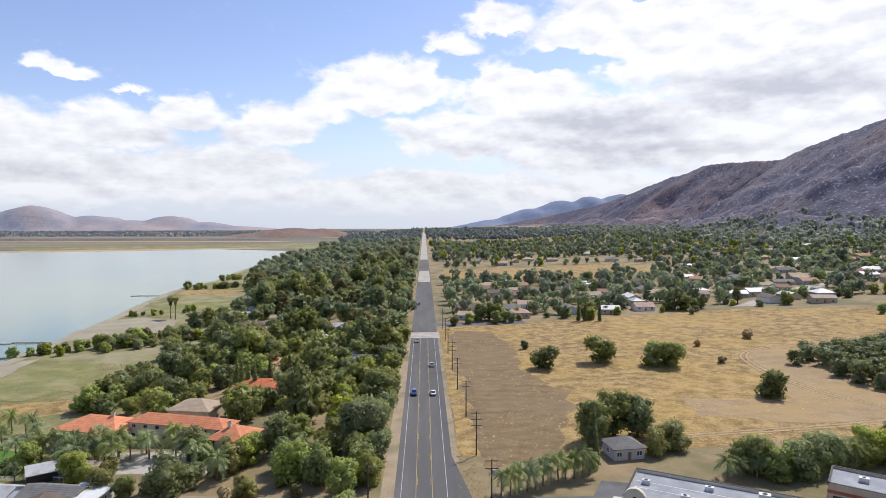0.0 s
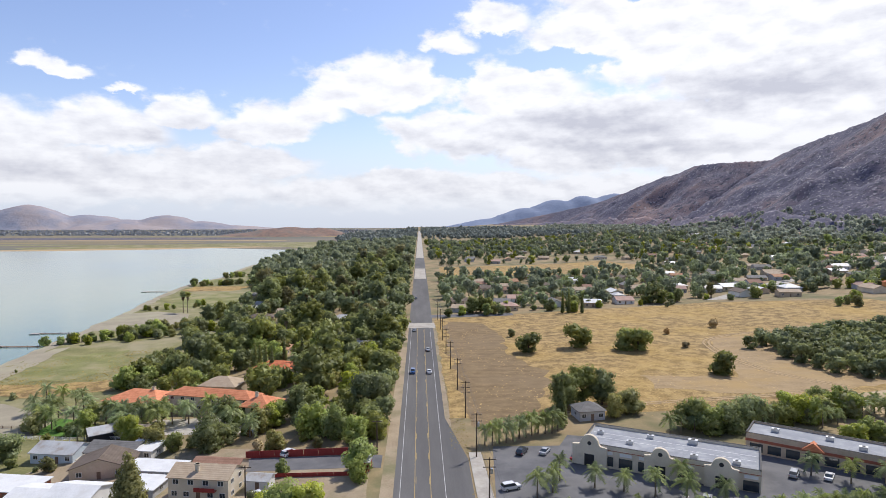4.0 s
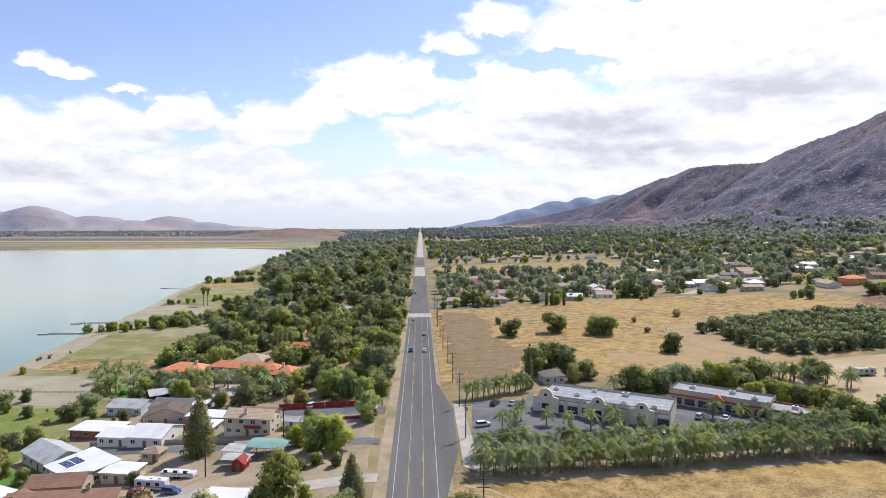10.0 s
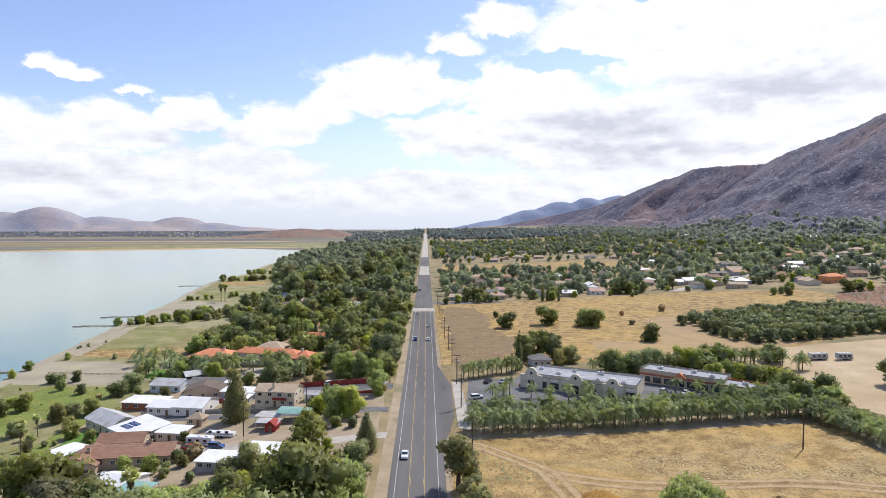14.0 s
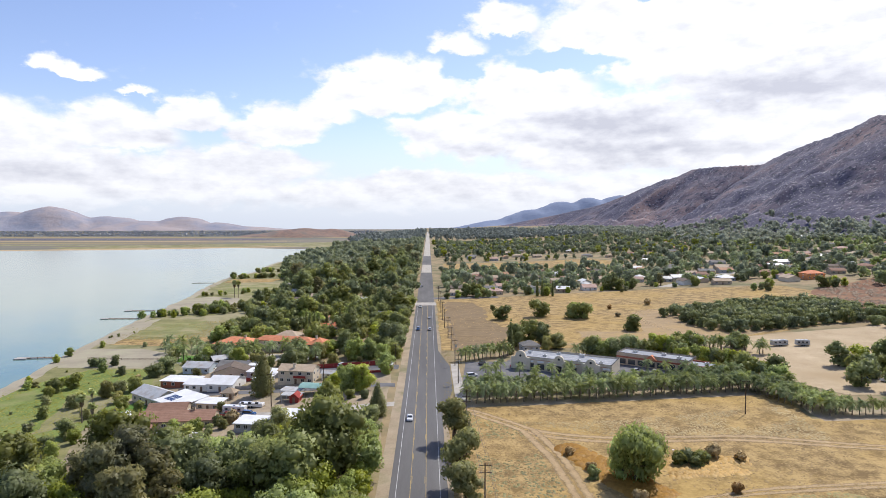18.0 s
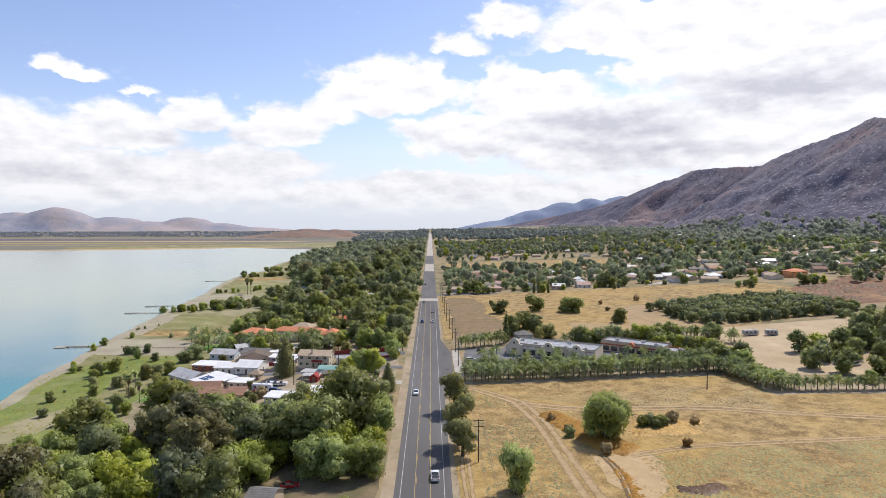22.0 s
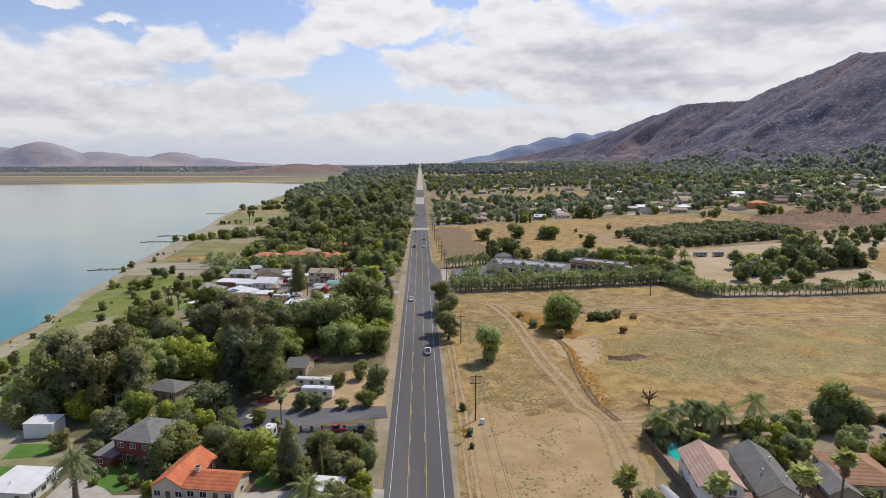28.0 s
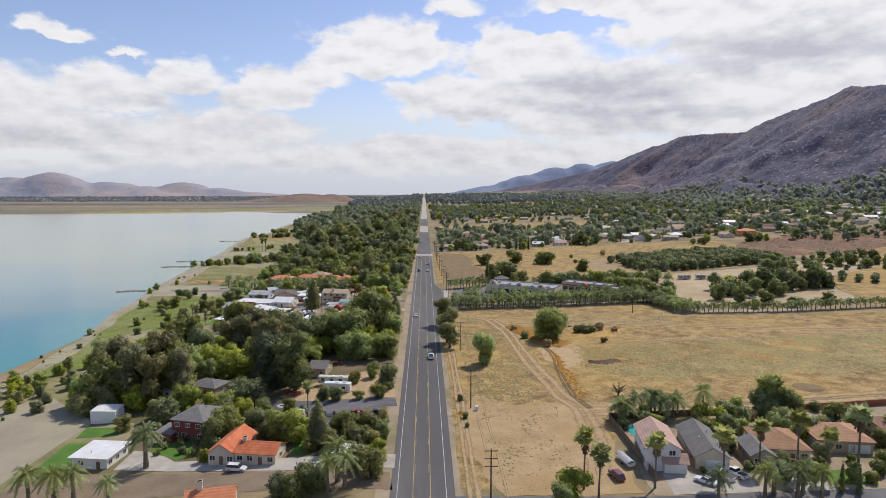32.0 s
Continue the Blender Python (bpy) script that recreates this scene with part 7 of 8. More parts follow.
def scatter(poly, gap, kinds, lo, hi, avoid=(), tries=4000, seed=1, group=""):
    r = random.Random(seed)
    xs, ys = [p[0] for p in poly], [p[1] for p in poly]
    done = []
    for _ in range(tries):
        x, y = r.uniform(min(xs), max(xs)), r.uniform(min(ys), max(ys))
        if inside(x, y, poly) and all((x - a) ** 2 + (y - b) ** 2 > gap * gap for a, b in done) and not any(a < x < b and c < y < d for a, b, c, d in avoid):
            done.append((x, y))
            plant(r.choice(kinds), x, y, r.uniform(lo, hi), r, group)
    return done


for x, y, s in ((-176, 428, 1.3), (-172, 426, 1.15), (-72, 300, 1.1), (-84, 402, 1.2), (-80, 402, 1.3), (-76, 403, 1.2)):
    plant("fan_palm", x, y, s, rng, "fan palms")
# the dense grove south of the cottages
scatter([(-112, -50), (-118, -10), (-110, 10), (-84, 16), (-60, 14), (-50, -10), (-52, -36), (-70, -34), (-92, -52)], 6.5, ["eucalyptus", "tall_shade_tree", "bright_tree", "bright_tree", "bright_tree", "pepper_tree"], 0.8, 1.2, seed=3, group="grove trees")
scatter([(-84, 18), (-56, 22), (-30, 20), (-12, 20), (-11, -26), (-26, -20), (-50, -22), (-60, 10)], 6.6, ["bright_tree", "bright_tree", "pepper_tree", "bright_tree", "tall_shade_tree"], 0.75, 1.35, avoid=((-38, -28, -32, -18), (-45, -34, 20, 34), (-100, 0, 34, 60)), seed=4, group="grove trees")
# between the road and the shore
scatter([(-62, 152), (-42, 142), (-11, 138), (-10, 335), (-110, 335), (-118, 210), (-96, 205), (-66, 190), (-42, 176)], 7.2, ["shade_tree", "bright_tree", "tall_shade_tree", "shade_tree", "olive_tree", "shade_tree", "shade_tree"], 0.6, 1.15,
        avoid=((-100, -38, 140, 192), (-82, -64, 190, 206), (-78, -40, 206, 240), (-40, -28, 255, 275), (-26, -14, 270, 282), (-110, -92, 250, 275)), seed=5, group="street trees")
scatter([(-13.5, 130), (-10.5, 130), (-10.5, 335), (-13.5, 335)], 7.5, ["shade_tree", "bright_tree", "shade_tree"], 0.65, 0.95, seed=31, group="street trees")
scatter([(-14, -26), (-11, -26), (-11, 60), (-14, 60)], 8.5, ["shade_tree", "bright_tree", "olive_tree"], 0.6, 0.9, seed=32, group="street trees")
for k, (x, y) in enumerate(((-71, 233), (-68, 229), (-65, 227), (-62, 225), (-59, 236), (-50, 230), (-47, 229), (92, 352), (96, 352), (104, 350))):
    plant("cypress", x, y, 1.0 + 0.1 * (k % 3), rng, "cypresses")
scatter([(-150, 60), (-128, 40), (-112, 40), (-112, 60), (-126, 100), (-150, 110)], 12, ["olive_tree", "shrub", "shade_tree"], 0.4, 0.7, seed=7)
scatter([(-156, -16), (-130, 0), (-112, -40), (-124, -60), (-146, -66)], 7, ["bright_tree", "olive_tree", "shrub"], 0.4, 0.7, seed=8, group="shore bushes")
scatter([(-190, 190), (-178, 150), (-150, 135), (-128, 140), (-140, 205), (-185, 212)], 14, ["bright_tree", "olive_tree", "shrub"], 0.3, 0.55, avoid=((-182, -124, 150, 202),), seed=12, group="shore bushes")
def clump(x0, y0, x1, y1, n, spread, kinds, lo, hi, seed, group="shore bushes"):
    """Bushes and small trees in a loose row between two points."""
    q = random.Random(seed)
    for _ in range(n):
        t = q.random()
        plant(q.choice(kinds), x0 + (x1 - x0) * t + q.gauss(0, spread), y0 + (y1 - y0) * t + q.gauss(0, spread), q.uniform(lo, hi), q, group)


clump(-196, 312, -150, 342, 34, 5, ["bright_tree", "olive_tree", "bright_tree", "shade_tree"], 0.4, 0.85, 61)
clump(-165, 338, -130, 345, 26, 8, ["shade_tree", "bright_tree", "olive_tree"], 0.6, 1.0, 62)
clump(-150, 350, -120, 420, 24, 9, ["shade_tree", "olive_tree", "tall_shade_tree"], 0.5, 0.9, 63)
clump(-122, 215, -112, 330, 26, 5, ["shade_tree", "bright_tree", "olive_tree"], 0.6, 1.05, 64)
clump(-206, 440, -190, 450, 5, 4, ["bright_tree", "olive_tree"], 0.35, 0.6, 65)
clump(-182, 455, -172, 470, 5, 3, ["bright_tree", "olive_tree"], 0.4, 0.65, 66)
clump(-238, 610, -165, 640, 26, 7, ["bright_tree", "olive_tree", "shade_tree"], 0.5, 0.9, 67)
clump(-236, 700, -200, 730, 16, 8, ["bright_tree", "olive_tree"], 0.5, 0.9, 68)
clump(-190, 222, -180, 262, 5, 3, ["shrub"], 0.4, 0.8, 69)
clump(-172, 120, -150, 132, 8, 4, ["bright_tree", "olive_tree", "shrub"], 0.3, 0.5, 70)
clump(-160, 60, -150, 20, 7, 3, ["shrub", "olive_tree"], 0.3, 0.5, 71)
clump(-146, -20, -140, -60, 10, 4, ["shrub", "olive_tree", "bright_tree"], 0.3, 0.6, 72)
clump(-158, 5, -154, 30, 4, 2, ["shrub"], 0.4, 0.7, 73)
clump(182, 106, 240, 112, 14, 5, ["shade_tree", "bright_tree", "olive_tree"], 0.7, 1.1, 81, "yard trees")
clump(-105, 430, -25, 500, 14, 12, ["tall_shade_tree", "eucalyptus", "tall_shade_tree"], 0.85, 1.2, 83, "tall shore trees")
clump(-130, 450, -25, 640, 34, 22, ["tall_shade_tree", "eucalyptus", "tall_shade_tree"], 1.1, 1.6, 85, "tall shore trees")
clump(-60, 660, -25, 900, 16, 16, ["eucalyptus", "tall_shade_tree"], 1.1, 1.6, 86, "tall shore trees")
clump(-110, 290, -60, 340, 12, 10, ["tall_shade_tree", "shade_tree"], 0.8, 1.1, 87, "tall shore trees")
clump(-40, 250, -16, 330, 6, 5, ["tall_shade_tree", "eucalyptus"], 0.7, 0.95, 84, "tall shore trees")
for k in range(9):
    plant("fan_palm", -62 + k * 5 + rng.uniform(-2, 2), 408 + rng.uniform(-8, 8), rng.uniform(1.0, 1.3), rng, "fan palms")
# gardens at the town's edge
clump(20, 352, 60, 362, 12, 4, ["shade_tree", "bright_tree", "tall_shade_tree", "olive_tree"], 0.55, 1.0, 74, "town trees")
clump(62, 364, 200, 388, 30, 6, ["bright_tree", "shade_tree", "tall_shade_tree", "olive_tree", "bright_tree"], 0.45, 0.9, 75, "town trees")
clump(205, 390, 345, 400, 22, 9, ["bright_tree", "shade_tree", "eucalyptus", "olive_tree"], 0.5, 0.9, 76, "town trees")
clump(262, 330, 280, 345, 6, 3, ["bright_tree", "olive_tree"], 0.6, 1.0, 77, "field trees")
clump(312, 322, 330, 330, 6, 4, ["bright_tree", "olive_tree", "shade_tree"], 0.6, 1.0, 78, "field trees")
clump(-60, 208, -44, 208, 4, 2, ["bright_tree"], 0.5, 0.7, 79, "street trees")
# gardens of the south end
for kind, x, y, s in (("shrub", 73.5, -117, 1.0), ("bright_tree", 62.5, -92, 0.45), ("shade_tree", 73, -96, 0.45), ("shade_tree", 92, -97, 0.6), ("bright_tree", 93, -104, 0.55), ("shade_tree", 110, -92, 0.6), ("olive_tree", 111, -108, 0.7), ("shade_tree", 112, -114, 0.6),
                      ("bright_tree", 82, -97, 0.5), ("shade_tree", 131, -104, 0.7), ("bright_tree", 132, -113, 0.6), ("shrub", 90, -117, 0.9), ("shrub", 98, -115, 0.9), ("shrub", 104, -116, 1.0), ("shrub", 63, -118, 0.6),
                      ("bright_tree", -52, -100, 0.4), ("shade_tree", -53, -83, 0.75), ("shade_tree", -72, -72, 0.8), ("bright_tree", -66, -72, 0.6), ("olive_tree", -40, -88, 0.7), ("shade_tree", -43, -84, 0.7), ("olive_tree", -28, -90, 0.6),
                      ("shade_tree", -20, -90, 0.6), ("olive_tree", -21, -102, 0.7), ("shade_tree", -16, -93, 0.6), ("olive_tree", -26, -100, 0.6), ("shade_tree", -56, -72, 0.7), ("olive_tree", -72, -80, 0.6), ("olive_tree", -76, -82, 0.5), ("bright_tree", -9, -97, 0.55),
                      ("cypress", -24, -95, 0.75), ("cypress", -18, -100, 0.6), ("shade_tree", -43, -76, 0.6), ("shade_tree", -38, -70, 0.45)):
    plant(kind, x, y, s, rng)
# trees behind the shops, in the trailer yard and in the palm gardens
q = random.Random(61)
for _ in range(34):
    t = q.random()
    plant(q.choice(("queen_palm", "bright_tree", "shade_tree", "olive_tree", "queen_palm")), 74 + 78 * t + q.gauss(0, 2), 134 + 10 * t + q.gauss(0, 3), q.uniform(0.7, 1.05), q, "palms behind the shops")
for _ in range(16):
    t = q.random()
    plant(q.choice(("bright_tree", "shade_tree", "queen_palm")), 120 + 16 * t + q.gauss(0, 2), 118 - 40 * t + q.gauss(0, 3), q.uniform(0.6, 0.95), q, "yard trees")
for _ in range(18):
    plant(q.choice(("shade_tree", "shade_tree", "tall_shade_tree", "olive_tree")), q.uniform(168, 232), q.uniform(84, 112), q.uniform(0.6, 0.95), q, "yard trees")
plant("conifer", 212, 104, 0.95, q)
for i in range(11):
    for j in range(3):
        plant("orchard_tree", 218 + i * 6.2 + j * 4, 132 - i * 5.2 + j * 5.5, q.uniform(0.6, 0.85), q, "orchard rows")
for x, y, k, sc in ((75, -101, "bright_tree", 0.5), (78, -99, "shade_tree", 0.55), (74, -108, "olive_tree", 0.5), (79, -122, "shrub", 1.3), (82, -123, "shrub", 1.2), (86, -121, "bright_tree", 0.4), (91, -99, "bright_tree", 0.6), (98, -101, "shade_tree", 0.6), (103, -97, "olive_tree", 0.6),
                    (100, -121, "shrub", 1.5), (104, -119, "shade_tree", 0.5), (108, -121, "bright_tree", 0.5), (115, -120, "olive_tree", 0.6), (118, -103, "shade_tree", 0.6), (124, -99, "bright_tree", 0.6), (92, -124, "shrub", 1.2), (96, -124.5, "shrub", 1.3), (88, -112, "dry_bush", 1.3), (83, -88, "shade_tree", 0.6),
                    (87, -85, "bright_tree", 0.55), (101, -86, "shade_tree", 0.8), (104, -84, "bright_tree", 0.6), (59.5, -90, "shrub", 1.5), (61, -88, "bright_tree", 0.5), (110, -84, "shrub", 1.4), (53, -93, "shrub", 1.3)):
    plant(k, x, y, sc, q, "garden plants")
q = random.Random(63)
for x, y in ((-104, 172), (-97, 170), (-90, 171), (-83, 168), (-77, 169), (-70, 167), (-63, 166), (-58, 161), (-112, 174), (-87, 164)):
    plant("queen_palm", x + q.uniform(-1, 1), y + q.uniform(-1, 1), q.uniform(1.15, 1.4), q, "estate palms")
for x, y, sc in ((-80, 14, 1.35), (-70, 12, 1.3), (-62, 15, 1.25), (-52, 13, 1.35), (-44, 16, 1.3), (-90, 6, 1.3), (-100, 0, 1.3), (-35, 10, 1.25), (-108, -8, 1.2), (-26, 16, 1.1)):
    plant("bright_tree", x, y, sc, q, "grove trees")
litter = thing("litter_heap", pose(67, 22, G(67)), "heap of pale rubbish with a dark tyre beside a dirt track", "rubbish")
q = random.Random(71)
for k in range(14):
    c = boxed(-0.35, 0.35, -0.25, 0.25, 0, 0.18, bevel=0.04)
    c.transform(Matrix.Translation((q.gauss(0, 1.6), q.gauss(0, 0.6), 0.02)) @ Matrix.Rotation(q.uniform(0, 3), 4, "Z"))
    part("scrap", c, q.choice((M_trim, M_block, M_wood)), litter)
part("tyre", tube(bmesh.new(), [(-0.5, 0.4, 0.0), (-0.5, 0.4, 0.35)], [0.75, 0.7], 14), M_tyre, litter, "black tyre")
# small growth in the cottage yards and round the estate
COTTAGES = ((-102, 143, 9), (-98, 157, 7), (-85, 140, 9), (-77, 139, 6), (-83, 129, 9), (-101, 119, 9), (-89, 111, 9), (-79, 109, 9), (-67, 123, 8), (-65, 113, 6), (-49.5, 109, 9), (-50, 120, 8), (-37, 109, 5), (-39, 88, 8),
            (-47, 85, 8), (-101, 69, 7), (-102, 96, 11), (-87.5, 84, 11), (-80, 63, 13), (-91, 60, 8), (-75, 80, 6), (-72.5, 92.5, 5), (-44.5, 79, 4), (-41, 55, 7), (-52, 53, 7), (-73, 43, 7), (-64, 71.5, 5), (-60, 78, 6), (-66, 68, 4), (-58, 68, 4))
q = random.Random(52)
for _ in range(150):
    x, y = q.uniform(-116, -12), q.uniform(36, 152)
    lane = abs(y - (84 - 0.165 * (x + 9)) - 4.5) < 5 or abs(y - 66) < 5 and x > -66
    if not lane and all(math.hypot(x - a, y - b) > c for a, b, c in COTTAGES):
        k = q.choice(("shrub", "shrub", "shrub", "olive_tree", "bright_tree", "shade_tree", "dry_bush"))
        plant(k, x, y, q.uniform(0.6, 1.3) if k in ("shrub", "dry_bush") else q.uniform(0.3, 0.6), q, "yard shrubs")
for _ in range(46):
    x, y = q.uniform(-128, -40), q.uniform(150, 160) + 8 * q.random()
    y += -0.17 * (x + 85)
    if abs(x + 70) > 4 and y < 171 - 0.2 * (x + 80):
        plant(q.choice(("queen_palm", "queen_palm", "bright_tree", "olive_tree", "shrub")), x, y, q.uniform(0.5, 0.9) if q.random() < 0.5 else q.uniform(0.8, 1.3), q, "estate garden plants")
# orchard
r = random.Random(21)
for i in range(16):
    for j in range(9):
        x, y = 160 + i * 6.9 - j * 1.0 + r.uniform(-0.7, 0.7), 182 + j * 8.5 + i * 0.8 + r.uniform(-0.7, 0.7)
        if inside(x, y, [(152, 190), (160, 250), (196, 264), (262, 256), (268, 200), (244, 178), (206, 168), (171, 172)]):
            plant("orchard_tree", x, y, r.uniform(1.1, 1.45), r, "orchard rows")
scatter([(238, 175), (268, 205), (330, 190), (330, 130), (245, 150)], 8, ["orchard_tree", "shade_tree"], 0.6, 0.9, seed=22, group="orchard rows")
# a leafless tree in the field
dead = thing("dead_tree", pose(60, -68, G(60)), "leafless brown tree standing in the dry field", "dead tree")
q = random.Random(5)
bm = tube(bmesh.new(), [(0, 0, -0.2), (0.1, 0, 0.9)], [0.3, 0.24])
part("trunk", bm, M_bark, dead)
bm = bmesh.new()
for i in range(13):
    a, up = i * 2.4, q.uniform(0.5, 1.2)
    d = Vector((math.cos(a) * math.cos(up), math.sin(a) * math.cos(up), math.sin(up)))
    p = Vector((0.1, 0, 0.8))
    tip = p + d * q.uniform(2.6, 3.8)
    tube(bm, [p, p + d * 1.5 + Vector((0, 0, 0.25)), tip], [0.12, 0.07, 0.02], 5)
    for j in range(20):
        t = q.uniform(0.3, 1)
        e = Vector((q.gauss(0, 1), q.gauss(0, 1), q.gauss(0.3, 0.8))).normalized()
        o = p.lerp(tip, t)
        tube(bm, [o, o + e * q.uniform(0.6, 1.3)], [0.03, 0.01], 4)
part("bare_branches", bm, M_bark, dead, "bare brown twigs")
# dry tufts over the fields
areas = (([(17, 56), (126, 66), (122, 42), (220, 30), (240, -60), (150, -74), (60, -76), (17, -140)], 9000), ([(16, 138), (15, 336), (119, 366), (195, 376), (290, 350), (262, 200), (160, 166)], 4500))


TRACKS = ((12, 58), (18, 55), (28, 44), (36, 35), (53, 29), (72, 28), (94, 27), (121, 19), (158, 9), None, (33, 38), (38, 3), (40, -36), (43, -67), (44, -100), (40, -118), None, (12, -140), (12, 52), None, (44, -80), (93, -77), (200, -70), None, (52, -12), (56, -30))


def clear_of_tracks(x, y):
    for a, b in zip(TRACKS, TRACKS[1:]):
        if a and b:
            dx, dy = b[0] - a[0], b[1] - a[1]
            t = min(1, max(0, ((x - a[0]) * dx + (y - a[1]) * dy) / (dx * dx + dy * dy)))
            if math.hypot(x - a[0] - t * dx, y - a[1] - t * dy) < 2.4:
                return False
    return True


def tufts(name, poly, n, material, label, lo, hi, seed):
    """Low rounded clumps of grass or brush."""
    r2 = np.random.default_rng(seed)
    xs, ys = [p[0] for p in poly], [p[1] for p in poly]
    v, f = [], []
    while n:
        x, y = r2.uniform(min(xs), max(xs)), r2.uniform(min(ys), max(ys))
        if inside(x, y, poly) and noise.noise((x * 0.06, y * 0.06, seed)) > -0.2 and clear_of_tracks(x, y):
            n -= 1
            z, h = G(x) + 0.02, r2.uniform(lo, hi)
            o, q = len(v), h * r2.uniform(1.5, 2.6)
            a0 = r2.uniform(0, math.tau)
            v.append((x + q * 0.2 * math.cos(a0), y + q * 0.2 * math.sin(a0), z + h))
            v += [(x + q * k * math.cos(a0 + i * 1.257), y + q * k * math.sin(a0 + i * 1.257), z) for i, k in enumerate(r2.uniform(0.6, 1.2, 5))]
            f += [(o, o + 1 + i, o + 1 + (i + 1) % 5) for i in range(5)]
    tagged(new(name, mesh_of(name, v, f, material, True)), label, "grass", kind="stuff")


L_weed = leafy("pale_weeds", (0.235, 0.160, 0.066), (0.52, 0.375, 0.165), 0.2)
L_green_weed = leafy("grey_green_weeds", (0.165, 0.142, 0.054), (0.36, 0.32, 0.130), 0.2)
L_gold = leafy("golden_brush_leaves", (0.32, 0.175, 0.040), (0.58, 0.34, 0.085), 0.3)
L_brown = leafy("dead_brown_brush", (0.075, 0.042, 0.028), (0.20, 0.115, 0.07), 0.15)
tufts("dry_grass", areas[0][0], 12000, L_weed, "straw-coloured tufts of dry grass", 0.08, 0.24, 1)
tufts("weeds", [(62, -12), (90, -8), (200, -2), (215, -40), (150, -52), (75, -56), (56, -40)], 9000, L_green_weed, "grey-green weeds in the dry field", 0.12, 0.32, 2)
tufts("golden_weeds", [(58, -14), (80, -12), (130, -14), (150, -34), (110, -42), (70, -36), (58, -22)], 2600, L_gold, "golden weeds in the dry field", 0.1, 0.26, 22)
tufts("dead_brush", [(61, -34), (66, -35.5), (72, -33), (71, -30.5), (65, -32.5), (61.5, -31.5)], 260, L_brown, "low heap of dead brown brush", 0.3, 0.7, 23)
tufts("grey_weeds", [(16, 52), (34, 42), (35, 0), (38, -70), (20, -120), (16, -60)], 1500, L_green_weed, "grey-green weeds in the dry field", 0.1, 0.28, 24)
tufts("dry_grass", areas[1][0], 6500, L_weed, "straw-coloured tufts of dry grass", 0.08, 0.2, 3)
tufts("dry_grass", [(60, 45), (120, 55), (118, 24), (60, 30), (30, 45)], 2500, L_weed, "straw-coloured tufts of dry grass", 0.08, 0.22, 4)
tufts("golden_brush", [(47, -80), (51, -80), (52, -14), (50, -10), (48, -40)], 220, L_gold, "dry brush along a ditch", 0.15, 0.5, 15)
tufts("golden_brush", [(38, 24), (44, 26), (60, -6), (53, -14), (47, -2)], 1700, L_gold, "rusty golden dry brush", 0.3, 0.75, 5)
tufts("golden_brush", [(62, 2), (84, 4), (86, 14), (66, 15)], 700, L_gold, "rusty golden dry brush", 0.25, 0.6, 25)
tufts("shore_weeds", [(-150, -30), (-118, 16), (-112, 60), (-114, 118), (-124, 150), (-158, 152), (-174, 112), (-160, 46)], 4500, leafy("shore_weed_leaves", (0.14, 0.165, 0.035), (0.34, 0.33, 0.11), 0.3), "green and straw weeds of the shore meadow", 0.1, 0.3, 26)
tufts("shore_weeds", [(-196, 262), (-142, 296), (-116, 215), (-150, 213), (-186, 214)], 2200, leafy("dry_shore_leaves", (0.16, 0.15, 0.045), (0.36, 0.30, 0.12), 0.3), "straw and green weeds of the shore meadow", 0.1, 0.3, 27)
tufts("brown_brush", [(240, 228), (300, 315), (420, 372), (505, 355), (440, 265), (330, 220)], 1500, L_brown, "rusty brown brush on a bare lot", 0.5, 1.1, 28)
tufts("verge_weeds", [(9, -60), (14, -60), (14, 330), (9, 330)], 1200, L_green_weed, "weeds along the verge", 0.05, 0.16, 6)

# ---- far town: houses and woods that recede to the hills ----
r = random.Random(31)
WALLS = [W_white, W_cream, W_tan, W_grey, W_cream, W_tan]
COVERS = [R_grey, R_tan, R_dark, R_brown, R_brown, R_metal, R_pink, R_tan, R_grey, R_white, R_terra]
houses = []


def town(poly, n, gap, seed, label, front=2):
    q = random.Random(seed)
    xs, ys = [p[0] for p in poly], [p[1] for p in poly]
    for _ in range(n * 30):
        x, y = q.uniform(min(xs), max(xs)), q.uniform(min(ys), max(ys))
        if n and inside(x, y, poly) and all(math.hypot(x - a, y - b) > gap for a, b in houses):
            n -= 1
            houses.append((x, y))
            cov = q.choice(COVERS)
            building("house", x, y, q.uniform(10, 17), q.uniform(8, 11), q.choice((0, 0, 90, 8, -10)), q.uniform(2.7, 3.4), q.choice(("gable", "hip", "gable")), q.choice(WALLS), cov,
                     f"{label} with a {cov.name.replace('_', ' ')} roof", front=front, sides=0, doors=1, group="houses of the town", sink=1.0)


town([(22, 365), (120, 372), (200, 385), (330, 372), (420, 420), (420, 560), (24, 590)], 84, 14.5, 1, "far cottage")
town([(24, 770), (30, 1000), (420, 1100), (520, 700), (440, 560), (280, 620), (260, 770)], 34, 28, 2, "far cottage", 1)
town([(-20, 245), (-20, 600), (-150, 620), (-150, 420), (-95, 340), (-95, 250)], 26, 22, 3, "cottage among trees")
town([(340, 390), (560, 380), (620, 640), (430, 620)], 32, 22, 4, "hillside cottage", 1)
town([(-20, 620), (-20, 1200), (-190, 1200), (-170, 620)], 9, 44, 5, "far cottage", 1)
building("house", 335, 379, 16, 11, 5, 5.0, "hip", paint("orange_stucco", (0.62, 0.25, 0.09)), R_orange, "bright orange stucco house on the slope", storeys=2, front=3, sink=2)


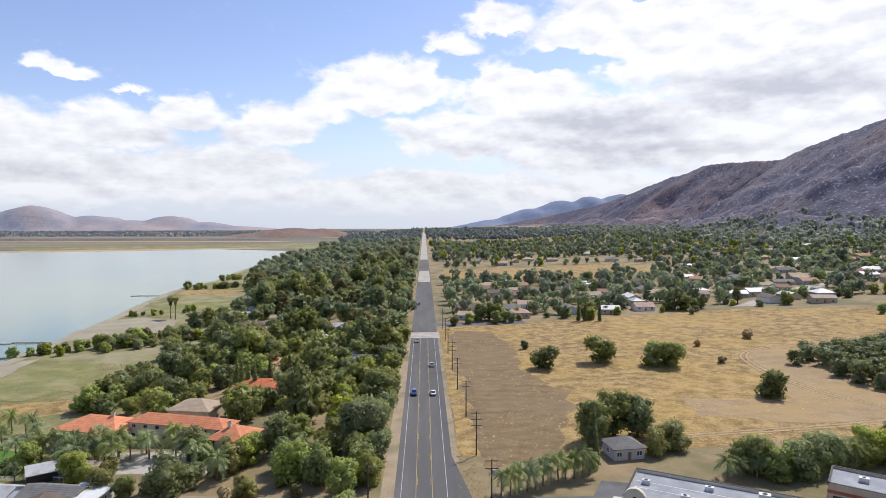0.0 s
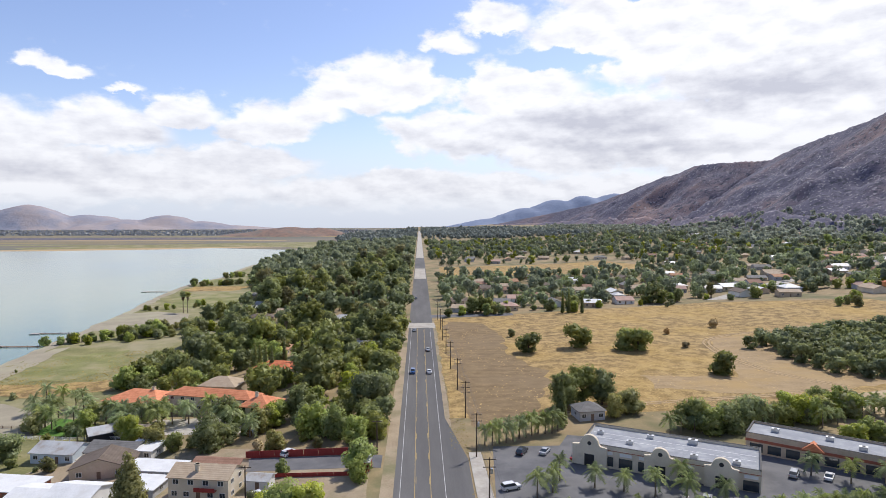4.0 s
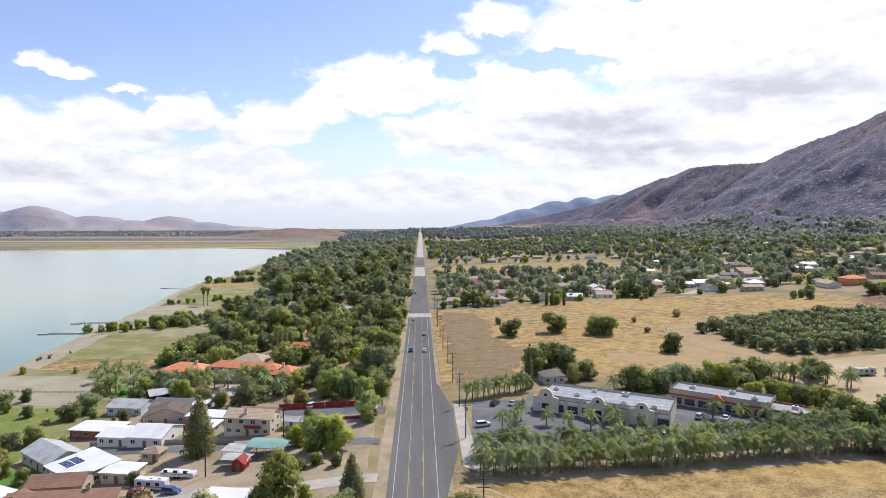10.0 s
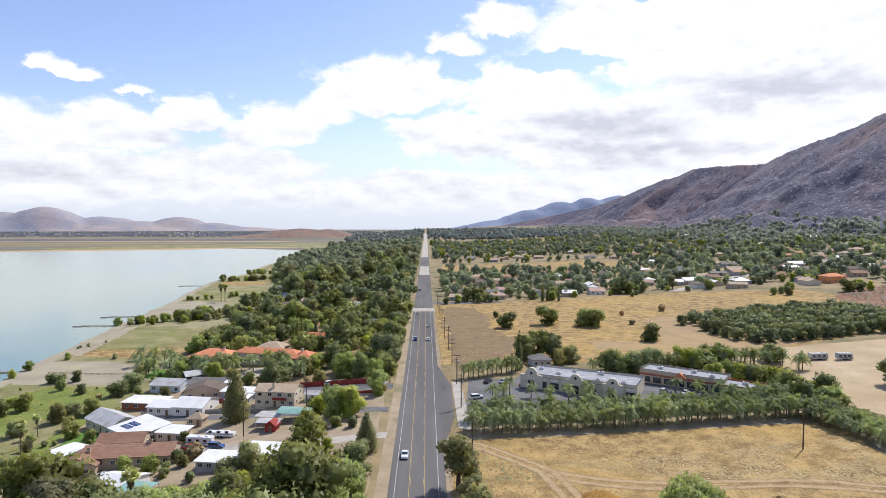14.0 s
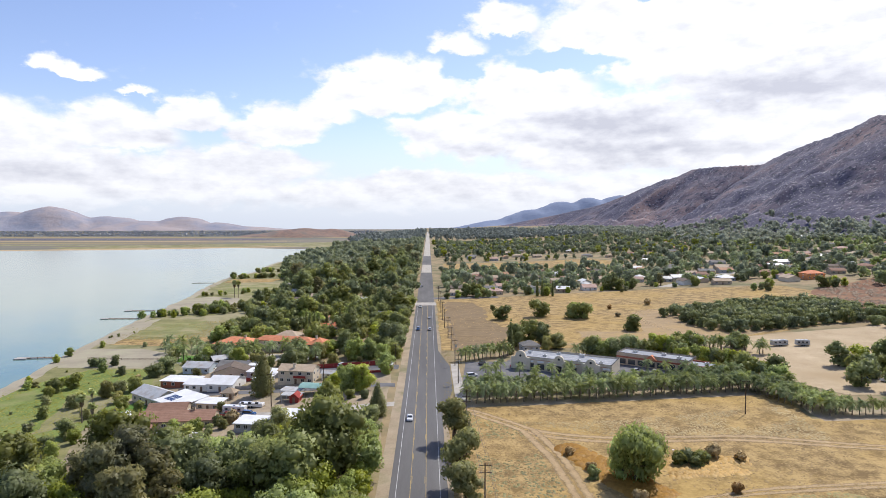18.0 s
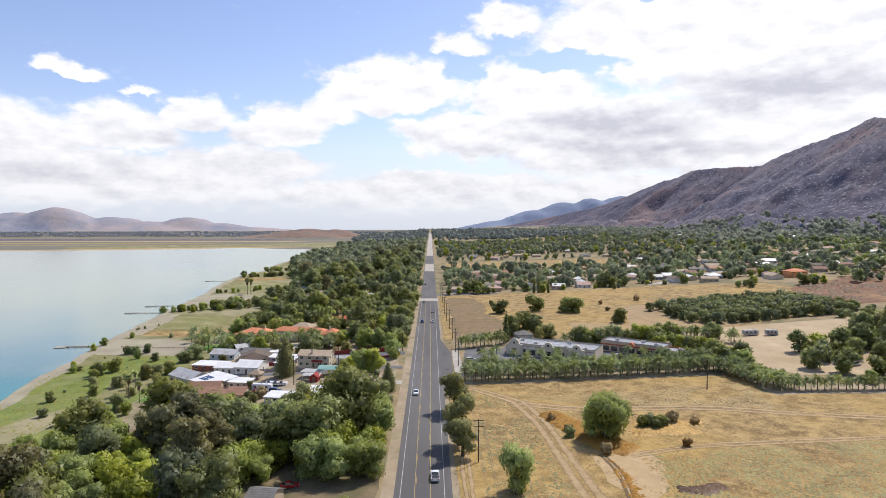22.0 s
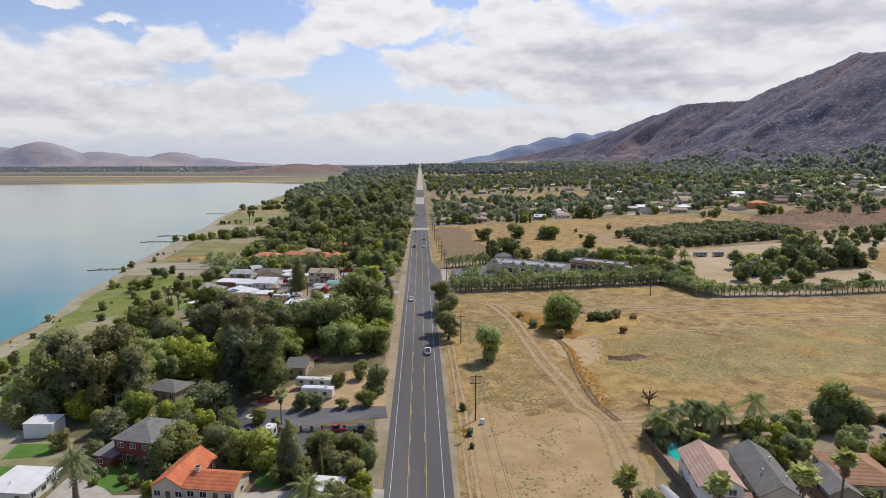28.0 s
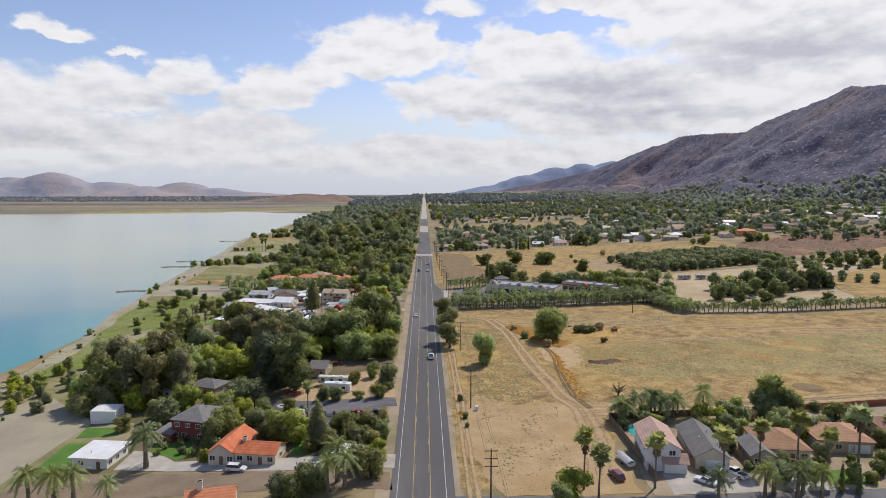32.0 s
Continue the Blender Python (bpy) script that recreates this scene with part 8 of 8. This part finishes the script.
def fill(poly, n, lo, hi, seed, clear=0.0):
    q = random.Random(seed)
    xs, ys = [p[0] for p in poly], [p[1] for p in poly]
    out = []
    while len(out) < n:
        x, y = q.uniform(min(xs), max(xs)), q.uniform(min(ys), max(ys))
        if inside(x, y, poly) and (not clear or all(abs(x - a) > clear or not -clear - 3 < y - b < clear for a, b in houses)) and not (abs(x - RX) < 11):
            out.append((x, y, q.uniform(lo, hi) * (1 + 0.55 * noise.noise((x * 0.025, y * 0.025, seed)))))
    return out


GOLD = ((15, 270, 605, 765), (15, 265, 788, 875))
NEAR_SHORE = [(-10, 338), (-10, 700), (-195, 700), (-160, 560), (-130, 420), (-125, 338)]
woods("shore_woods", fill(NEAR_SHORE, 300, 6, 17, 1, 9), 0.45, "dense dark green trees between road and shore", 130, 0.95, 1, L_pine)
woods("shore_woods", fill(NEAR_SHORE, 230, 4, 11, 11, 9), 0.55, "fresh green trees between road and shore", 120, 0.95, 11, L_mid)
woods("shore_woods", fill(NEAR_SHORE, 150, 5, 12, 14, 9), 0.5, "grey green trees between road and shore", 120, 0.95, 14, L_olive)
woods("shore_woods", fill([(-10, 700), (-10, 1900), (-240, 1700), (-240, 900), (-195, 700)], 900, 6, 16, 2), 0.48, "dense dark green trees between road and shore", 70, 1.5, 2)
woods("shore_woods", fill([(-10, 700), (-10, 1300), (-240, 1300), (-240, 900), (-195, 700)], 450, 5, 12, 12), 0.55, "fresh green trees between road and shore", 70, 1.5, 12, L_mid)
TOWN = [(18, 366), (119, 384), (200, 398), (330, 395), (440, 440), (440, 620), (18, 600)]
woods("town_trees", fill(TOWN, 250, 4, 13, 3, 8), 0.48, "dark green trees between the houses", 110, 1.1, 3)
woods("town_trees", fill(TOWN, 220, 4, 11, 13, 8), 0.55, "fresh green trees between the houses", 110, 1.1, 13, L_mid)
woods("town_trees", fill(TOWN, 130, 3, 8, 15, 8), 0.55, "bright green trees between the houses", 100, 1.1, 15, L_bright)
FAR_TOWN = [(16, 600), (450, 600), (560, 900), (480, 1500), (16, 1500)]
for n, seed, leaves in ((900, 4, None), (800, 16, L_mid), (250, 17, L_bright)):
    woods("town_trees", [s for s in fill(FAR_TOWN, n, 5, 12, seed, 8) if not any(a < s[0] < b and c < s[1] < d for a, b, c, d in GOLD)], 0.5, "green trees of the town", 55, 1.6, seed, leaves)


def slope(x, y):
    return max(G(x), range_height(x, y))


FOOT = [(345, 300), (400, 560), (460, 800), (760, 830), (740, 330), (430, 250)]
for n, seed, leaves in ((420, 5, None), (420, 18, L_mid), (160, 19, L_bright)):
    woods("hillside_trees", [s for s in fill(FOOT, n, 4, 11, seed, 8) if range_height(s[0], s[1]) < 90], 0.46, "trees at the foot of the mountain", 85, 1.35, seed, leaves, slope)
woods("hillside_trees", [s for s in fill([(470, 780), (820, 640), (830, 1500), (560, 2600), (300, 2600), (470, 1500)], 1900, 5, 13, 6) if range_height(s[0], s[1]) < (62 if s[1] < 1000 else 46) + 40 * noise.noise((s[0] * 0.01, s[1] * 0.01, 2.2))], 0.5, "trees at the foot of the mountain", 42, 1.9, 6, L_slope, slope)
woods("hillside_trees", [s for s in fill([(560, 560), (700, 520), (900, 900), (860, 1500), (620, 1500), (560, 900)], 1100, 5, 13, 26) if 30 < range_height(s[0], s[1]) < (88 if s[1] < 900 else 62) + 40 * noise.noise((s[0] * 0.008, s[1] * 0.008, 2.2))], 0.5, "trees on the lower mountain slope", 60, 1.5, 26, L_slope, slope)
q = random.Random(41)
for _ in range(26):
    x, y = q.uniform(470, 780), q.uniform(520, 1250)
    if 20 < slope(x, y) < 88:
        cov = q.choice(COVERS)
        building("house", x, y, q.uniform(12, 20), q.uniform(9, 12), q.choice((0, 20, -30, 90)), q.uniform(3, 5.5), q.choice(("gable", "hip")), q.choice((W_white, W_cream, W_cream, W_tan)), cov, f"hillside house with a {cov.name.replace('_', ' ')} roof", front=2, sides=0, group="houses of the town", sink=3.0, z=slope(x, y))
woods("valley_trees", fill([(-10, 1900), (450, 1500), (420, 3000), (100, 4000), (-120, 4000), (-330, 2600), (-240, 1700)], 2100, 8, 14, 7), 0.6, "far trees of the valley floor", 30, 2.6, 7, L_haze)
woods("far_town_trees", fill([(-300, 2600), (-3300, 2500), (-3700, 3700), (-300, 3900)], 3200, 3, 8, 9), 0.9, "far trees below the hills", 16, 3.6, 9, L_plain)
# pale far roofs across the lake
bm = bmesh.new()
for _ in range(120):
    x, y = r.uniform(-3300, -400), r.uniform(2650, 3500)
    w, d, h = r.uniform(10, 30), r.uniform(8, 14), r.uniform(4, 7)
    box(bm, x - w / 2, x + w / 2, y - d / 2, y + d / 2, -9.5, h - 9)
tagged(part("far_town", bm, W_grey, None), "pale far buildings across the lake", "town", kind="stuff")

for roots in (*PROTO.values(), CAR_PROTO.values()):
    for root in roots:
        for o in (*root.children_recursive, root):
            bpy.data.objects.remove(o)
